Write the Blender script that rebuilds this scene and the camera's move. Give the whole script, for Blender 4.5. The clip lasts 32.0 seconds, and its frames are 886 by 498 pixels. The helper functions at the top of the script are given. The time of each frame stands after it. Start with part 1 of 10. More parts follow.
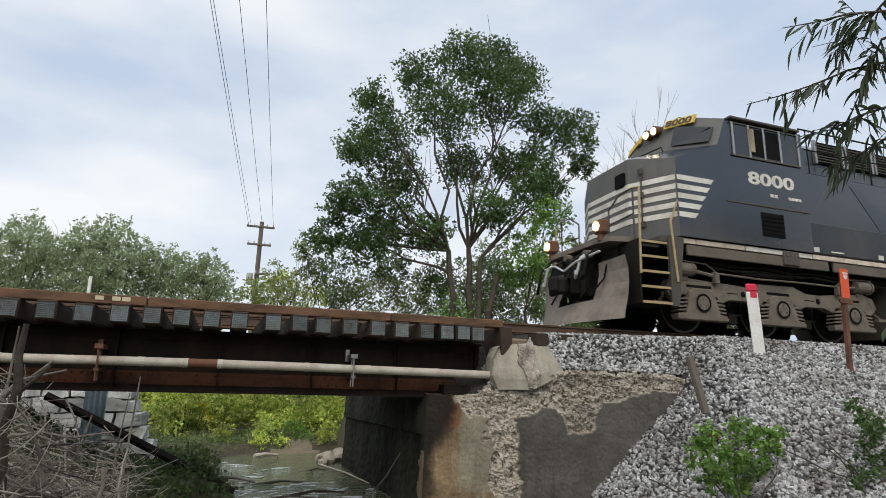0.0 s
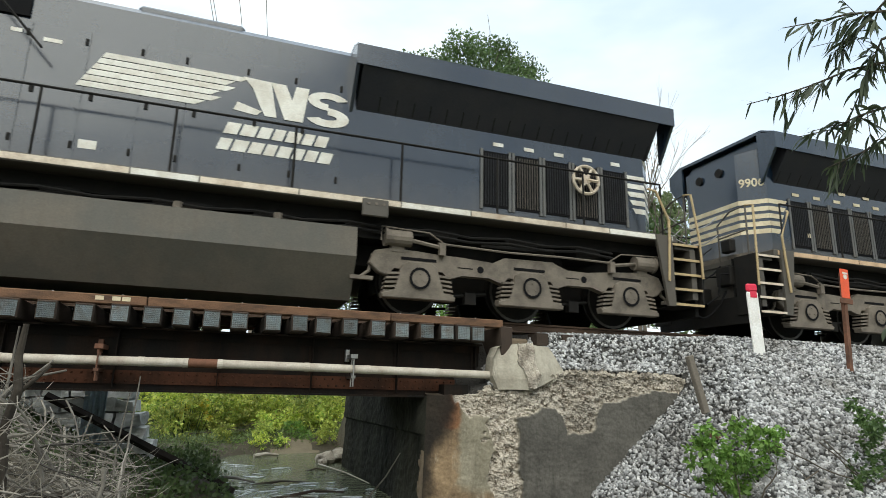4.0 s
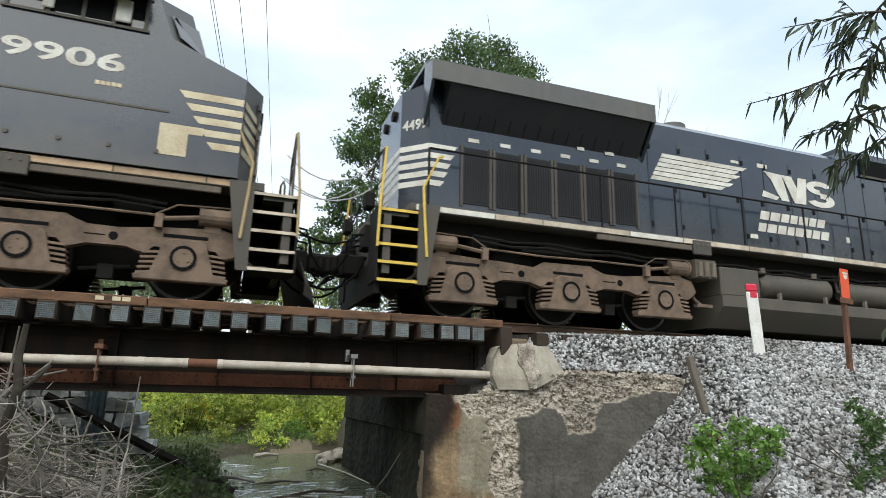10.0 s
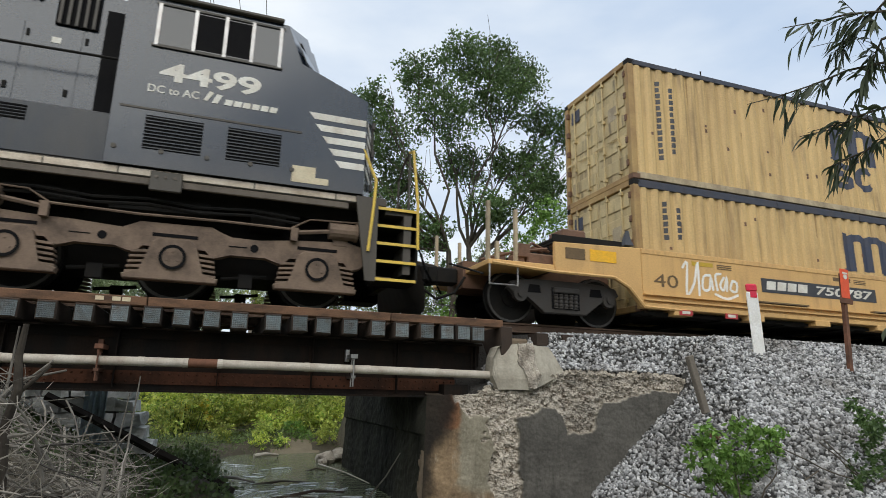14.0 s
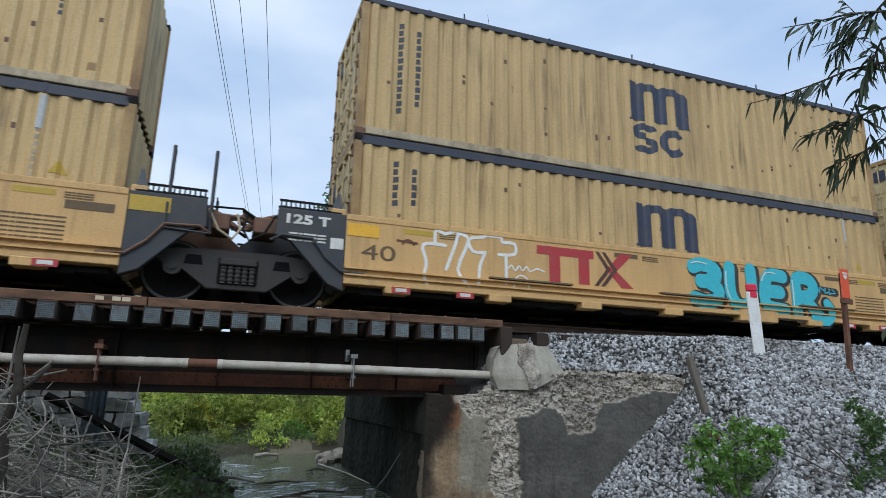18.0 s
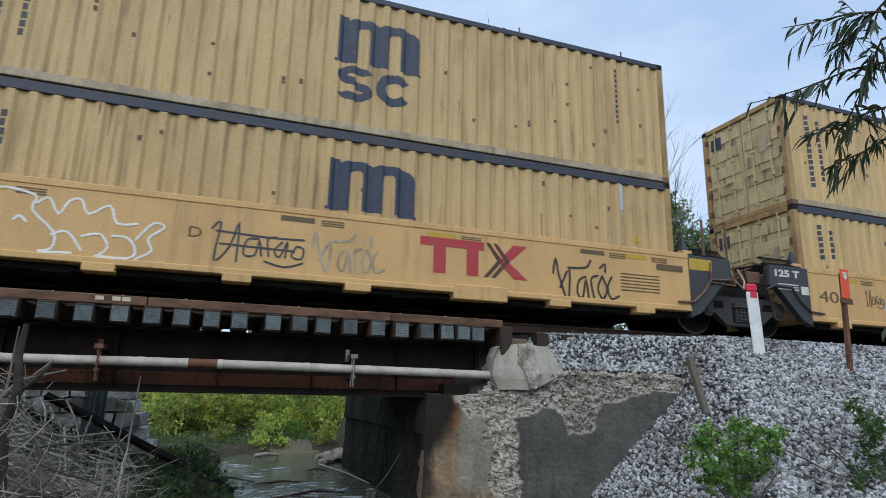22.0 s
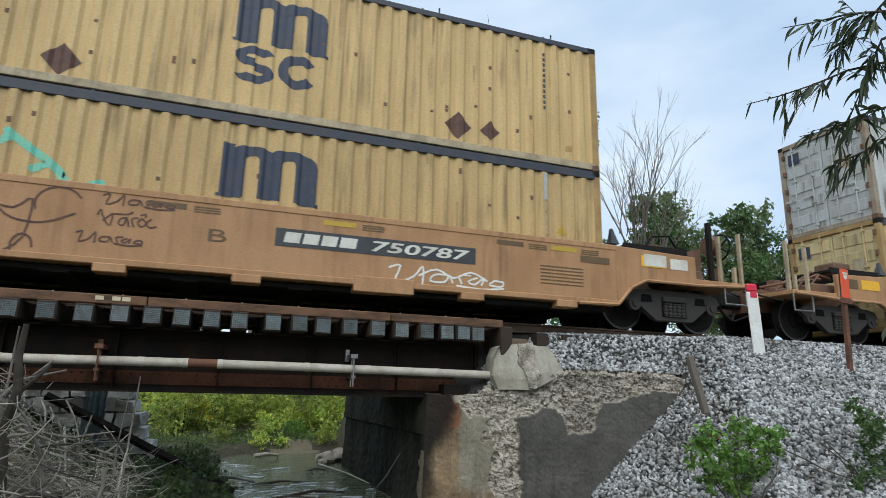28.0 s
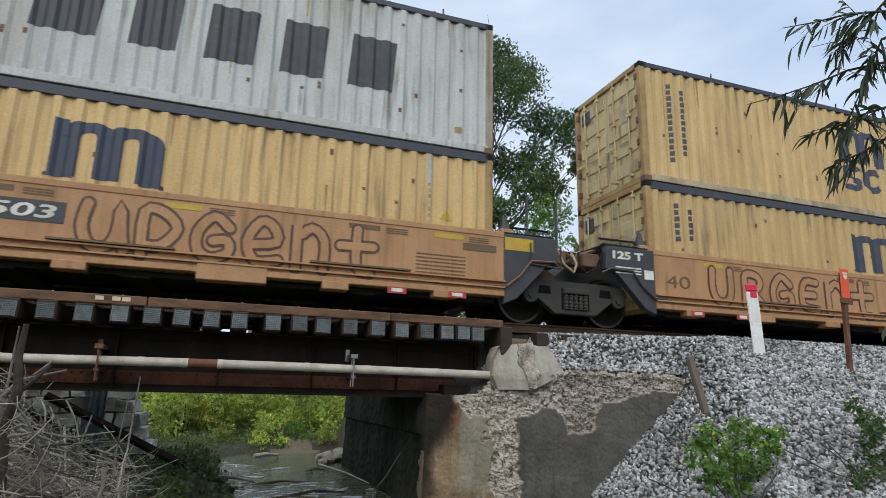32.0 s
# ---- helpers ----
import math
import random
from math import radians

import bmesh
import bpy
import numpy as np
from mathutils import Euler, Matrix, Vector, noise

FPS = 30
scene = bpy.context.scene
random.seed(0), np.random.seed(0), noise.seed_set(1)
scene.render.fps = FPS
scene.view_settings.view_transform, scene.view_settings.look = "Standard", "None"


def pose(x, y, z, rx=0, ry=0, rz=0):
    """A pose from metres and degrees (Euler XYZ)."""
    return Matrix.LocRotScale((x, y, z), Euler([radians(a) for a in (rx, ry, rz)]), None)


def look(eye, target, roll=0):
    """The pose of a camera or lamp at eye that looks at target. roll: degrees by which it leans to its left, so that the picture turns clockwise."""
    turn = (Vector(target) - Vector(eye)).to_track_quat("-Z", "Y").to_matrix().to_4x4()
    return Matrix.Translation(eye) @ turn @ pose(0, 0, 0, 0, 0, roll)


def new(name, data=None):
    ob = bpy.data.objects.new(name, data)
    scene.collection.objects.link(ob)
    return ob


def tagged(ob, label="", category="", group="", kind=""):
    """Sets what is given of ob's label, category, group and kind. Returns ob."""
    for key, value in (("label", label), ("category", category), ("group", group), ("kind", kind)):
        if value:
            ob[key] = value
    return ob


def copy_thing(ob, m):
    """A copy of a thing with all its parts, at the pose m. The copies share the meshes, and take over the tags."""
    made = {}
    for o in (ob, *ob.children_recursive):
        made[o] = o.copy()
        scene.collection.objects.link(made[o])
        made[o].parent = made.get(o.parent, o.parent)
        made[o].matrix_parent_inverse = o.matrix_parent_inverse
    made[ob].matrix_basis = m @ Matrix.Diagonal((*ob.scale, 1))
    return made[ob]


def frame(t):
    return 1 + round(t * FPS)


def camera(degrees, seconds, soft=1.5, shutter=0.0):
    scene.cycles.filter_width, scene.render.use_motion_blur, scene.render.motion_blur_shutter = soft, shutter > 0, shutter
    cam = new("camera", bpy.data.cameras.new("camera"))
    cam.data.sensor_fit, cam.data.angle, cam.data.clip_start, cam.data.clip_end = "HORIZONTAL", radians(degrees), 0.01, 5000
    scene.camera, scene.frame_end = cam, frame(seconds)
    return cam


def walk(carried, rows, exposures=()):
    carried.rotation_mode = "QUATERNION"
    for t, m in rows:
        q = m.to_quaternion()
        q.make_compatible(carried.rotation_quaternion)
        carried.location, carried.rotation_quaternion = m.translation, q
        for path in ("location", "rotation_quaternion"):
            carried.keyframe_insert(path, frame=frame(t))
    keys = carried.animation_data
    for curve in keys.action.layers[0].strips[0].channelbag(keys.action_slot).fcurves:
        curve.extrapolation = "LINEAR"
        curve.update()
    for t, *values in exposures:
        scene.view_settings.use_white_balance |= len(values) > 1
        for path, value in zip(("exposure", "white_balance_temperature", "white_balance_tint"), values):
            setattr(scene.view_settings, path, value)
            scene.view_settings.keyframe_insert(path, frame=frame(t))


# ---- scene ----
# ---- camera ----
EYE = Vector((0.0, -10.477, -1.224))
VIEW = Vector((0.32729, 0.91664, 0.22953))
cam = camera(72.134, 32.0, soft=0.3, shutter=0.15)
EXPOSURES = [(0.0, 0.17, 6900, 8), (1.0, 0.28, 6850, 7), (2.0, 0.56, 6850, 5), (3.0, 0.66, 6850, 3), (4.5, 0.66, 6850, 1), (7.0, 0.62, 6700, 3), (9.0, 0.64, 6600, 4), (11.0, 0.64, 6750, 4), (12.0, 0.6, 6650, 4), (13.0, 0.55, 6750, 4), (14.0, 0.24, 6700, 6), (15.5, 0.1, 6100, 6), (17.5, 0.05, 5750, 5), (21.5, 0.08, 5750, 5), (24.5, 0.12, 5650, 4), (26.5, 0.22, 6050, 4), (28.5, 0.24, 6200, 2), (30.0, 0.24, 6300, 3), (32.0, 0.22, 6350, 6)]
LENS_POSE = look(EYE, EYE + VIEW, 1.2568)
walk(cam, [(0.0, LENS_POSE), (32.0, LENS_POSE)], exposures=EXPOSURES)

# ---- world and light ----
world = bpy.data.worlds.new("overcast_sky")
scene.world = world
world.use_nodes = True
wn, wl = world.node_tree.nodes, world.node_tree.links
wn.clear()
w_out = wn.new("ShaderNodeOutputWorld")
w_bg = wn.new("ShaderNodeBackground")
w_sky = wn.new("ShaderNodeTexSky")
w_sky.sky_type = "NISHITA"
w_sky.sun_disc = False
w_sky.sun_elevation = radians(51)
w_sky.sun_rotation = radians(205)
w_sky.dust_density = 2.0
w_co = wn.new("ShaderNodeTexCoord")
w_map = wn.new("ShaderNodeMapping")
w_map.inputs["Scale"].default_value = (1.0, 1.0, 2.6)
w_noise = wn.new("ShaderNodeTexNoise")
w_noise.inputs["Scale"].default_value = 1.9
w_noise.inputs["Detail"].default_value = 6
w_noise.inputs["Roughness"].default_value = 0.48
w_ramp = wn.new("ShaderNodeValToRGB")
w_ramp.color_ramp.elements[0].position = 0.36
w_ramp.color_ramp.elements[0].color = (5.2, 6.3, 8.3, 1)
w_ramp.color_ramp.elements[1].position = 0.64
w_ramp.color_ramp.elements[1].color = (9.0, 9.4, 10.2, 1)
w_mix = wn.new("ShaderNodeMix")
w_mix.data_type = "RGBA"
w_mix.inputs["Factor"].default_value = 0.86
w_bg.inputs["Strength"].default_value = 0.1
wl.new(w_co.outputs["Generated"], w_map.inputs["Vector"])
wl.new(w_map.outputs["Vector"], w_noise.inputs["Vector"])
wl.new(w_noise.outputs["Fac"], w_ramp.inputs["Fac"])
wl.new(w_sky.outputs["Color"], w_mix.inputs["A"])
wl.new(w_ramp.outputs["Color"], w_mix.inputs["B"])
wl.new(w_mix.outputs["Result"], w_bg.inputs["Color"])
wl.new(w_bg.outputs["Background"], w_out.inputs["Surface"])

sun = new("sun", bpy.data.lights.new("sun", "SUN"))
sun.data.energy = 1.7
sun.data.angle = radians(65)
sun.data.color = (1.0, 0.96, 0.9)
sun.matrix_basis = look((-6.0, -12.0, 16.5), (0, 0, 0))


# ---- how far the train has come ----
def travel(t):
    u = (t - 16.0) / 16.0
    return float(np.polynomial.chebyshev.chebval(u, TRAVEL))


TRAVEL = (-4.7535, -83.2833, -1.4519, 0.05684, 0.08687, -0.02059, -0.02497)


# ---- materials ----
def surface(name, color, rough=0.6, metal=0.0, dirt=(0.1, 0.08, 0.06), amount=0.35, scale=3.0, fine=40.0,
            bump=0.15, streak=1.0, jitter=0.0, island=False, spec=0.5, depth=0.01, runs=0.0, coat=0.0, dust=0.0):
    """Paint, stone, wood or metal: a base colour, blotches of dirt or painted sheen and fine grain, with relief."""
    m = bpy.data.materials.new(name)
    m.use_nodes = True
    n, l = m.node_tree.nodes, m.node_tree.links
    b = n["Principled BSDF"]
    b.inputs["Metallic"].default_value = metal
    b.inputs["Specular IOR Level"].default_value = spec
    b.inputs["Coat Weight"].default_value = coat
    b.inputs["Coat Roughness"].default_value = 0.12
    co = n.new("ShaderNodeTexCoord")
    mp = n.new("ShaderNodeMapping")
    mp.inputs["Scale"].default_value = (1, 1, 1 / streak)
    own = n.new("ShaderNodeMath")
    own.operation = "MULTIPLY"
    own.inputs[1].default_value = 37.0
    l.new(n.new("ShaderNodeObjectInfo").outputs["Random"], own.inputs[0])
    put = n.new("ShaderNodeVectorMath")
    l.new(co.outputs["Object"], put.inputs[0])
    l.new(own.outputs["Value"], put.inputs[1])
    l.new(put.outputs["Vector"], mp.inputs["Vector"])
    n1 = n.new("ShaderNodeTexNoise")
    n1.inputs["Scale"].default_value = scale
    n1.inputs["Detail"].default_value = 5
    n1.inputs["Roughness"].default_value = 0.62
    n2 = n.new("ShaderNodeTexNoise")
    n2.inputs["Scale"].default_value = fine
    n2.inputs["Detail"].default_value = 4
    l.new(mp.outputs["Vector"], n1.inputs["Vector"])
    l.new(co.outputs["Object"], n2.inputs["Vector"])
    ramp = n.new("ShaderNodeMapRange")
    ramp.inputs["From Min"].default_value = 0.42
    ramp.inputs["From Max"].default_value = 0.72
    ramp.inputs["To Max"].default_value = amount
    l.new(n1.outputs["Fac"], ramp.inputs["Value"])
    mix = n.new("ShaderNodeMix")
    mix.data_type = "RGBA"
    mix.inputs["A"].default_value = (*color, 1)
    mix.inputs["B"].default_value = (*dirt, 1)
    l.new(ramp.outputs["Result"], mix.inputs["Factor"])
    hsv = n.new("ShaderNodeHueSaturation")
    if runs:
        # thin runs of dirt down the side, gathered in patches
        mp3 = n.new("ShaderNodeMapping")
        mp3.inputs["Scale"].default_value = (1, 1, 0.07)
        l.new(put.outputs["Vector"], mp3.inputs["Vector"])
        n3 = n.new("ShaderNodeTexNoise")
        n3.inputs["Scale"].default_value = 9.0
        n3.inputs["Detail"].default_value = 4
        l.new(mp3.outputs["Vector"], n3.inputs["Vector"])
        n4 = n.new("ShaderNodeTexNoise")
        n4.inputs["Scale"].default_value = 0.9
        n4.inputs["Detail"].default_value = 3
        l.new(put.outputs["Vector"], n4.inputs["Vector"])
        r3 = n.new("ShaderNodeMapRange")
        r3.inputs["From Min"].default_value = 0.5
        r3.inputs["From Max"].default_value = 0.7
        l.new(n3.outputs["Fac"], r3.inputs["Value"])
        r4 = n.new("ShaderNodeMapRange")
        r4.inputs["From Min"].default_value = 0.4
        r4.inputs["From Max"].default_value = 0.65
        r4.inputs["To Min"].default_value = 0.1
        r4.inputs["To Max"].default_value = runs
        l.new(n4.outputs["Fac"], r4.inputs["Value"])
        both = n.new("ShaderNodeMath")
        both.operation = "MULTIPLY"
        l.new(r3.outputs["Result"], both.inputs[0])
        l.new(r4.outputs["Result"], both.inputs[1])
        mix3 = n.new("ShaderNodeMix")
        mix3.data_type = "RGBA"
        mix3.inputs["B"].default_value = (dirt[0] * 0.5, dirt[1] * 0.5, dirt[2] * 0.5, 1)
        l.new(both.outputs["Value"], mix3.inputs["Factor"])
        l.new(mix.outputs["Result"], mix3.inputs["A"])
        mix = mix3
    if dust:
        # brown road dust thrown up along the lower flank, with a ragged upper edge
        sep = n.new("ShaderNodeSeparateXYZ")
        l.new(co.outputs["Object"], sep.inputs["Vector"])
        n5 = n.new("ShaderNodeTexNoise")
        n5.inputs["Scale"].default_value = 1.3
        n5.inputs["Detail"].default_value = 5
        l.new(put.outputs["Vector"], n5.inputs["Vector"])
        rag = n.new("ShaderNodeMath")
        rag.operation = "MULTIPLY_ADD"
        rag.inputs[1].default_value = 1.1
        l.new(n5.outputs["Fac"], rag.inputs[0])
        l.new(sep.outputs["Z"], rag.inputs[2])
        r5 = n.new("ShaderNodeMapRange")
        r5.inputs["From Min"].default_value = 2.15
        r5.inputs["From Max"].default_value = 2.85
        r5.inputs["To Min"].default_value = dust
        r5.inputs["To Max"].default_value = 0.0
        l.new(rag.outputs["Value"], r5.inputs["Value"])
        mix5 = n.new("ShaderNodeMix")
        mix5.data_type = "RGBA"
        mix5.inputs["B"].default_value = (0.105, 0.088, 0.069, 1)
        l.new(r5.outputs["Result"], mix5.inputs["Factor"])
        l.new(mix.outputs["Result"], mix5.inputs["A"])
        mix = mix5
    l.new(mix.outputs["Result"], hsv.inputs["Color"])
    val = n.new("ShaderNodeMapRange")
    val.inputs["To Min"].default_value = 0.72
    val.inputs["To Max"].default_value = 1.28
    l.new(n2.outputs["Fac"], val.inputs["Value"])
    last = val.outputs["Result"]
    if jitter:
        src = n.new("ShaderNodeNewGeometry").outputs["Random Per Island"] if island else n.new("ShaderNodeObjectInfo").outputs["Random"]
        jr = n.new("ShaderNodeMapRange")
        jr.inputs["To Min"].default_value = 1 - jitter
        jr.inputs["To Max"].default_value = 1 + jitter
        l.new(src, jr.inputs["Value"])
        mul = n.new("ShaderNodeMath")
        mul.operation = "MULTIPLY"
        l.new(last, mul.inputs[0])
        l.new(jr.outputs["Result"], mul.inputs[1])
        last = mul.outputs["Value"]
    l.new(last, hsv.inputs["Value"])
    l.new(hsv.outputs["Color"], b.inputs["Base Color"])
    rr = n.new("ShaderNodeMapRange")
    rr.inputs["To Min"].default_value = max(0.03, rough - 0.12)
    rr.inputs["To Max"].default_value = min(1.0, rough + 0.15)
    l.new(n1.outputs["Fac"], rr.inputs["Value"])
    l.new(rr.outputs["Result"], b.inputs["Roughness"])
    bp = n.new("ShaderNodeBump")
    bp.inputs["Strength"].default_value = bump
    bp.inputs["Distance"].default_value = depth
    l.new(n2.outputs["Fac"], bp.inputs["Height"])
    l.new(bp.outputs["Normal"], b.inputs["Normal"])
    return m


def glow(name, color, strength):
    m = bpy.data.materials.new(name)
    m.use_nodes = True
    b = m.node_tree.nodes["Principled BSDF"]
    b.inputs["Base Color"].default_value = (*color, 1)
    b.inputs["Emission Color"].default_value = (*color, 1)
    b.inputs["Emission Strength"].default_value = strength
    return m


def leafy(name, color, other, jitter=0.35):
    """Leaves: two greens mixed leaf by leaf, a little light coming through."""
    m = bpy.data.materials.new(name)
    m.use_nodes = True
    n, l = m.node_tree.nodes, m.node_tree.links
    b = n["Principled BSDF"]
    b.inputs["Roughness"].default_value = 0.55
    geo = n.new("ShaderNodeNewGeometry")
    mix = n.new("ShaderNodeMix")
    mix.data_type = "RGBA"
    mix.inputs["A"].default_value = (*color, 1)
    mix.inputs["B"].default_value = (*other, 1)
    l.new(geo.outputs["Random Per Island"], mix.inputs["Factor"])
    co = n.new("ShaderNodeTexCoord")
    no = n.new("ShaderNodeTexNoise")
    no.inputs["Scale"].default_value = 0.7
    l.new(co.outputs["Object"], no.inputs["Vector"])
    mr = n.new("ShaderNodeMapRange")
    mr.inputs["From Min"].default_value = 0.3
    mr.inputs["From Max"].default_value = 0.7
    mr.inputs["To Min"].default_value = 1 - jitter
    mr.inputs["To Max"].default_value = 1 + jitter
    l.new(no.outputs["Fac"], mr.inputs["Value"])
    hsv = n.new("ShaderNodeHueSaturation")
    l.new(mix.outputs["Result"], hsv.inputs["Color"])
    l.new(mr.outputs["Result"], hsv.inputs["Value"])
    l.new(hsv.outputs["Color"], b.inputs["Base Color"])
    tr = n.new("ShaderNodeBsdfTranslucent")
    l.new(hsv.outputs["Color"], tr.inputs["Color"])
    sh = n.new("ShaderNodeMixShader")
    sh.inputs["Fac"].default_value = 0.4
    l.new(b.outputs["BSDF"], sh.inputs[1])
    l.new(tr.outputs["BSDF"], sh.inputs[2])
    l.new(sh.outputs["Shader"], n["Material Output"].inputs["Surface"])
    return m


def glassy(name, color=(0.012, 0.014, 0.016), rough=0.06):
    m = bpy.data.materials.new(name)
    m.use_nodes = True
    b = m.node_tree.nodes["Principled BSDF"]
    b.inputs["Base Color"].default_value = (*color, 1)
    b.inputs["Roughness"].default_value = rough
    b.inputs["Specular IOR Level"].default_value = 0.8
    return m


# bluish blotches in both flank paints imitate uneven reflections; the dust is dirt
BLACK_PAINT = surface("sheen_blotched_black_paint", (0.008, 0.016, 0.031), 0.2, dirt=(0.038, 0.046, 0.056), amount=0.55, scale=0.7, fine=60, bump=0.03, streak=2.5, runs=0.5, spec=0.75, coat=0.22, dust=0.36)
BLUE_PAINT = surface("sheen_blotched_blue_paint", (0.007, 0.018, 0.036), 0.22, dirt=(0.03, 0.04, 0.052), amount=0.55, scale=0.65, fine=60, bump=0.03, streak=2.5, runs=0.5, spec=0.65, coat=0.12, dust=0.6)
GREY_PAINT = surface("grey_loco_paint", (0.1, 0.1, 0.098), 0.55, dirt=(0.16, 0.145, 0.125), amount=0.6, scale=1.5, fine=50, bump=0.05, runs=0.5)
LOWER_PAINT = surface("dusty_black_paint", (0.066, 0.059, 0.05), 0.6, dirt=(0.1, 0.08, 0.06), amount=0.6, scale=1.3, fine=50, bump=0.05, streak=2, runs=0.5)
DUSTY_PANEL = surface("dusty_cabinet_paint", (0.02, 0.025, 0.034), 0.3, dirt=(0.075, 0.066, 0.056), amount=0.55, scale=1.1, fine=50, bump=0.04, streak=2, runs=0.4)
TRUCK_PAINT = surface("brown_dusted_steel", (0.165, 0.138, 0.11), 0.8, dirt=(0.045, 0.038, 0.032), amount=0.7, scale=3.0, fine=45, bump=0.25)
TRUCK_BROWN = surface("rust_dusted_steel", (0.19, 0.132, 0.094), 0.8, dirt=(0.05, 0.037, 0.03), amount=0.75, scale=3.0, fine=45, bump=0.25)
PLOUGH_PAINT = surface("scuffed_plough_steel", (0.24, 0.205, 0.175), 0.75, dirt=(0.1, 0.08, 0.065), amount=0.7, scale=2.5, fine=40, bump=0.15)
SKIRT_PAINT = surface("brown_dusted_skirt", (0.13, 0.105, 0.082), 0.7, dirt=(0.06, 0.052, 0.045), amount=0.6, scale=2.0, fine=40, bump=0.1)
TANK_PAINT = surface("dusted_tank_steel", (0.075, 0.069, 0.057), 0.6, dirt=(0.15, 0.12, 0.09), amount=0.55, scale=1.2, fine=40, bump=0.06, runs=0.5)
DARK_STEEL = surface("dark_grimy_steel", (0.011, 0.0105, 0.01), 0.8, dirt=(0.028, 0.023, 0.019), amount=0.5, scale=4, fine=50, bump=0.2, spec=0.2)
GRILLE = surface("louvre_black", (0.007, 0.007, 0.008), 0.8, amount=0.2, dirt=(0.03, 0.027, 0.024), scale=2, spec=0.08)
WHITE_PAINT = surface("loco_white_paint", (0.7, 0.68, 0.62), 0.5, dirt=(0.36, 0.29, 0.21), amount=0.6, scale=3, fine=50, bump=0.04, jitter=0.05)
CREAM_PAINT = surface("soiled_cream_paint", (0.62, 0.54, 0.38), 0.55, dirt=(0.35, 0.24, 0.13), amount=0.6, scale=3, fine=50, bump=0.04, jitter=0.05)
STRIPE_PAINT = surface("sill_stripe_paint", (0.6, 0.52, 0.42), 0.55, dirt=(0.28, 0.19, 0.12), amount=0.7, scale=4, fine=50, bump=0.04, jitter=0.12)
TAN_STRIPE = surface("tan_stripe_paint", (0.54, 0.37, 0.23), 0.55, dirt=(0.27, 0.18, 0.11), amount=0.6, scale=4, fine=50, bump=0.04, jitter=0.12)
YELLOW_PAINT = surface("safety_yellow_paint", (0.72, 0.5, 0.08), 0.5, dirt=(0.35, 0.25, 0.1), amount=0.4, scale=5, fine=50, bump=0.05)
TAN_RAIL = surface("faded_grab_iron_paint", (0.42, 0.31, 0.16), 0.55, dirt=(0.2, 0.15, 0.1), amount=0.5, scale=6, fine=60, bump=0.05)
RED_PAINT = surface("red_paint", (0.42, 0.035, 0.04), 0.5, dirt=(0.3, 0.1, 0.08), amount=0.4, scale=4, fine=40, bump=0.04)
STEEL = surface("worn_bright_steel", (0.42, 0.41, 0.4), 0.35, 1.0, dirt=(0.2, 0.16, 0.12), amount=0.4, scale=5, fine=80, bump=0.05)
RAIL_STEEL = surface("rusty_rail_steel", (0.12, 0.075, 0.05), 0.6, 0.4, dirt=(0.06, 0.035, 0.025), amount=0.6, scale=8, fine=60, bump=0.1)
RUST = surface("rusted_steel", (0.16, 0.07, 0.04), 0.8, 0.1, dirt=(0.05, 0.03, 0.022), amount=0.8, scale=3, fine=50, bump=0.25)
GIRDER = surface("sooty_steel_and_flange_shade", (0.011, 0.01, 0.009), 0.85, 0.0, dirt=(0.04, 0.022, 0.014), amount=0.6, scale=2.2, fine=40, bump=0.2, streak=3, runs=0.6, spec=0.12)
FLANGE = surface("red_brown_girder_flange", (0.09, 0.036, 0.02), 0.85, dirt=(0.014, 0.01, 0.008), amount=0.95, scale=1.7, fine=40, bump=0.2, runs=0.8, spec=0.2)
GLASS = glassy("dark_glass")
LAMP = glow("lit_headlight", (1.0, 0.82, 0.5), 5)
AMBER_LAMP = glow("lit_ditch_light", (1.0, 0.66, 0.3), 5)
CAR_TRUCK = surface("black_truck_casting", (0.04, 0.036, 0.033), 0.75, dirt=(0.05, 0.038, 0.03), amount=0.5, scale=4, fine=45, bump=0.2)
DULL_RIM = surface("dull_wheel_rim", (0.1, 0.095, 0.09), 0.45, 0.7, dirt=(0.05, 0.04, 0.03), amount=0.5, scale=5)

BOX_YELLOW = surface("container_ochre_paint", (0.58, 0.4, 0.175), 0.55, dirt=(0.34, 0.22, 0.1), amount=0.55, scale=0.8, fine=35, bump=0.05, streak=3.0, jitter=0.1, runs=0.75)
BOX_DOOR = surface("container_cream_door_and_skylit_end_paint", (0.6, 0.47, 0.245), 0.55, dirt=(0.26, 0.19, 0.11), amount=0.6, scale=1.5, fine=35, bump=0.05, streak=2.0, jitter=0.08, runs=0.9)
BOX_GREY = surface("container_light_grey_paint", (0.5, 0.515, 0.51), 0.55, dirt=(0.3, 0.25, 0.19), amount=0.55, scale=1.0, fine=35, bump=0.05, streak=3.0, runs=0.9)
GREY_POST = surface("stained_grey_corner_post", (0.34, 0.29, 0.22), 0.6, dirt=(0.2, 0.11, 0.06), amount=0.7, scale=2.0, fine=35, bump=0.08, runs=0.6)
BOX_RAIL = surface("container_dark_rail_paint", (0.035, 0.04, 0.06), 0.55, dirt=(0.1, 0.08, 0.07), amount=0.4, scale=3, fine=35, bump=0.05)
BOX_SILL = surface("container_pale_sill_paint", (0.46, 0.37, 0.24), 0.6, dirt=(0.14, 0.1, 0.07), amount=0.7, scale=2.5, fine=35, bump=0.08, runs=0.5)
BOX_POST = surface("container_corner_post_paint", (0.4, 0.26, 0.1), 0.6, dirt=(0.2, 0.1, 0.05), amount=0.7, scale=2.0, fine=35, bump=0.08, runs=0.6)
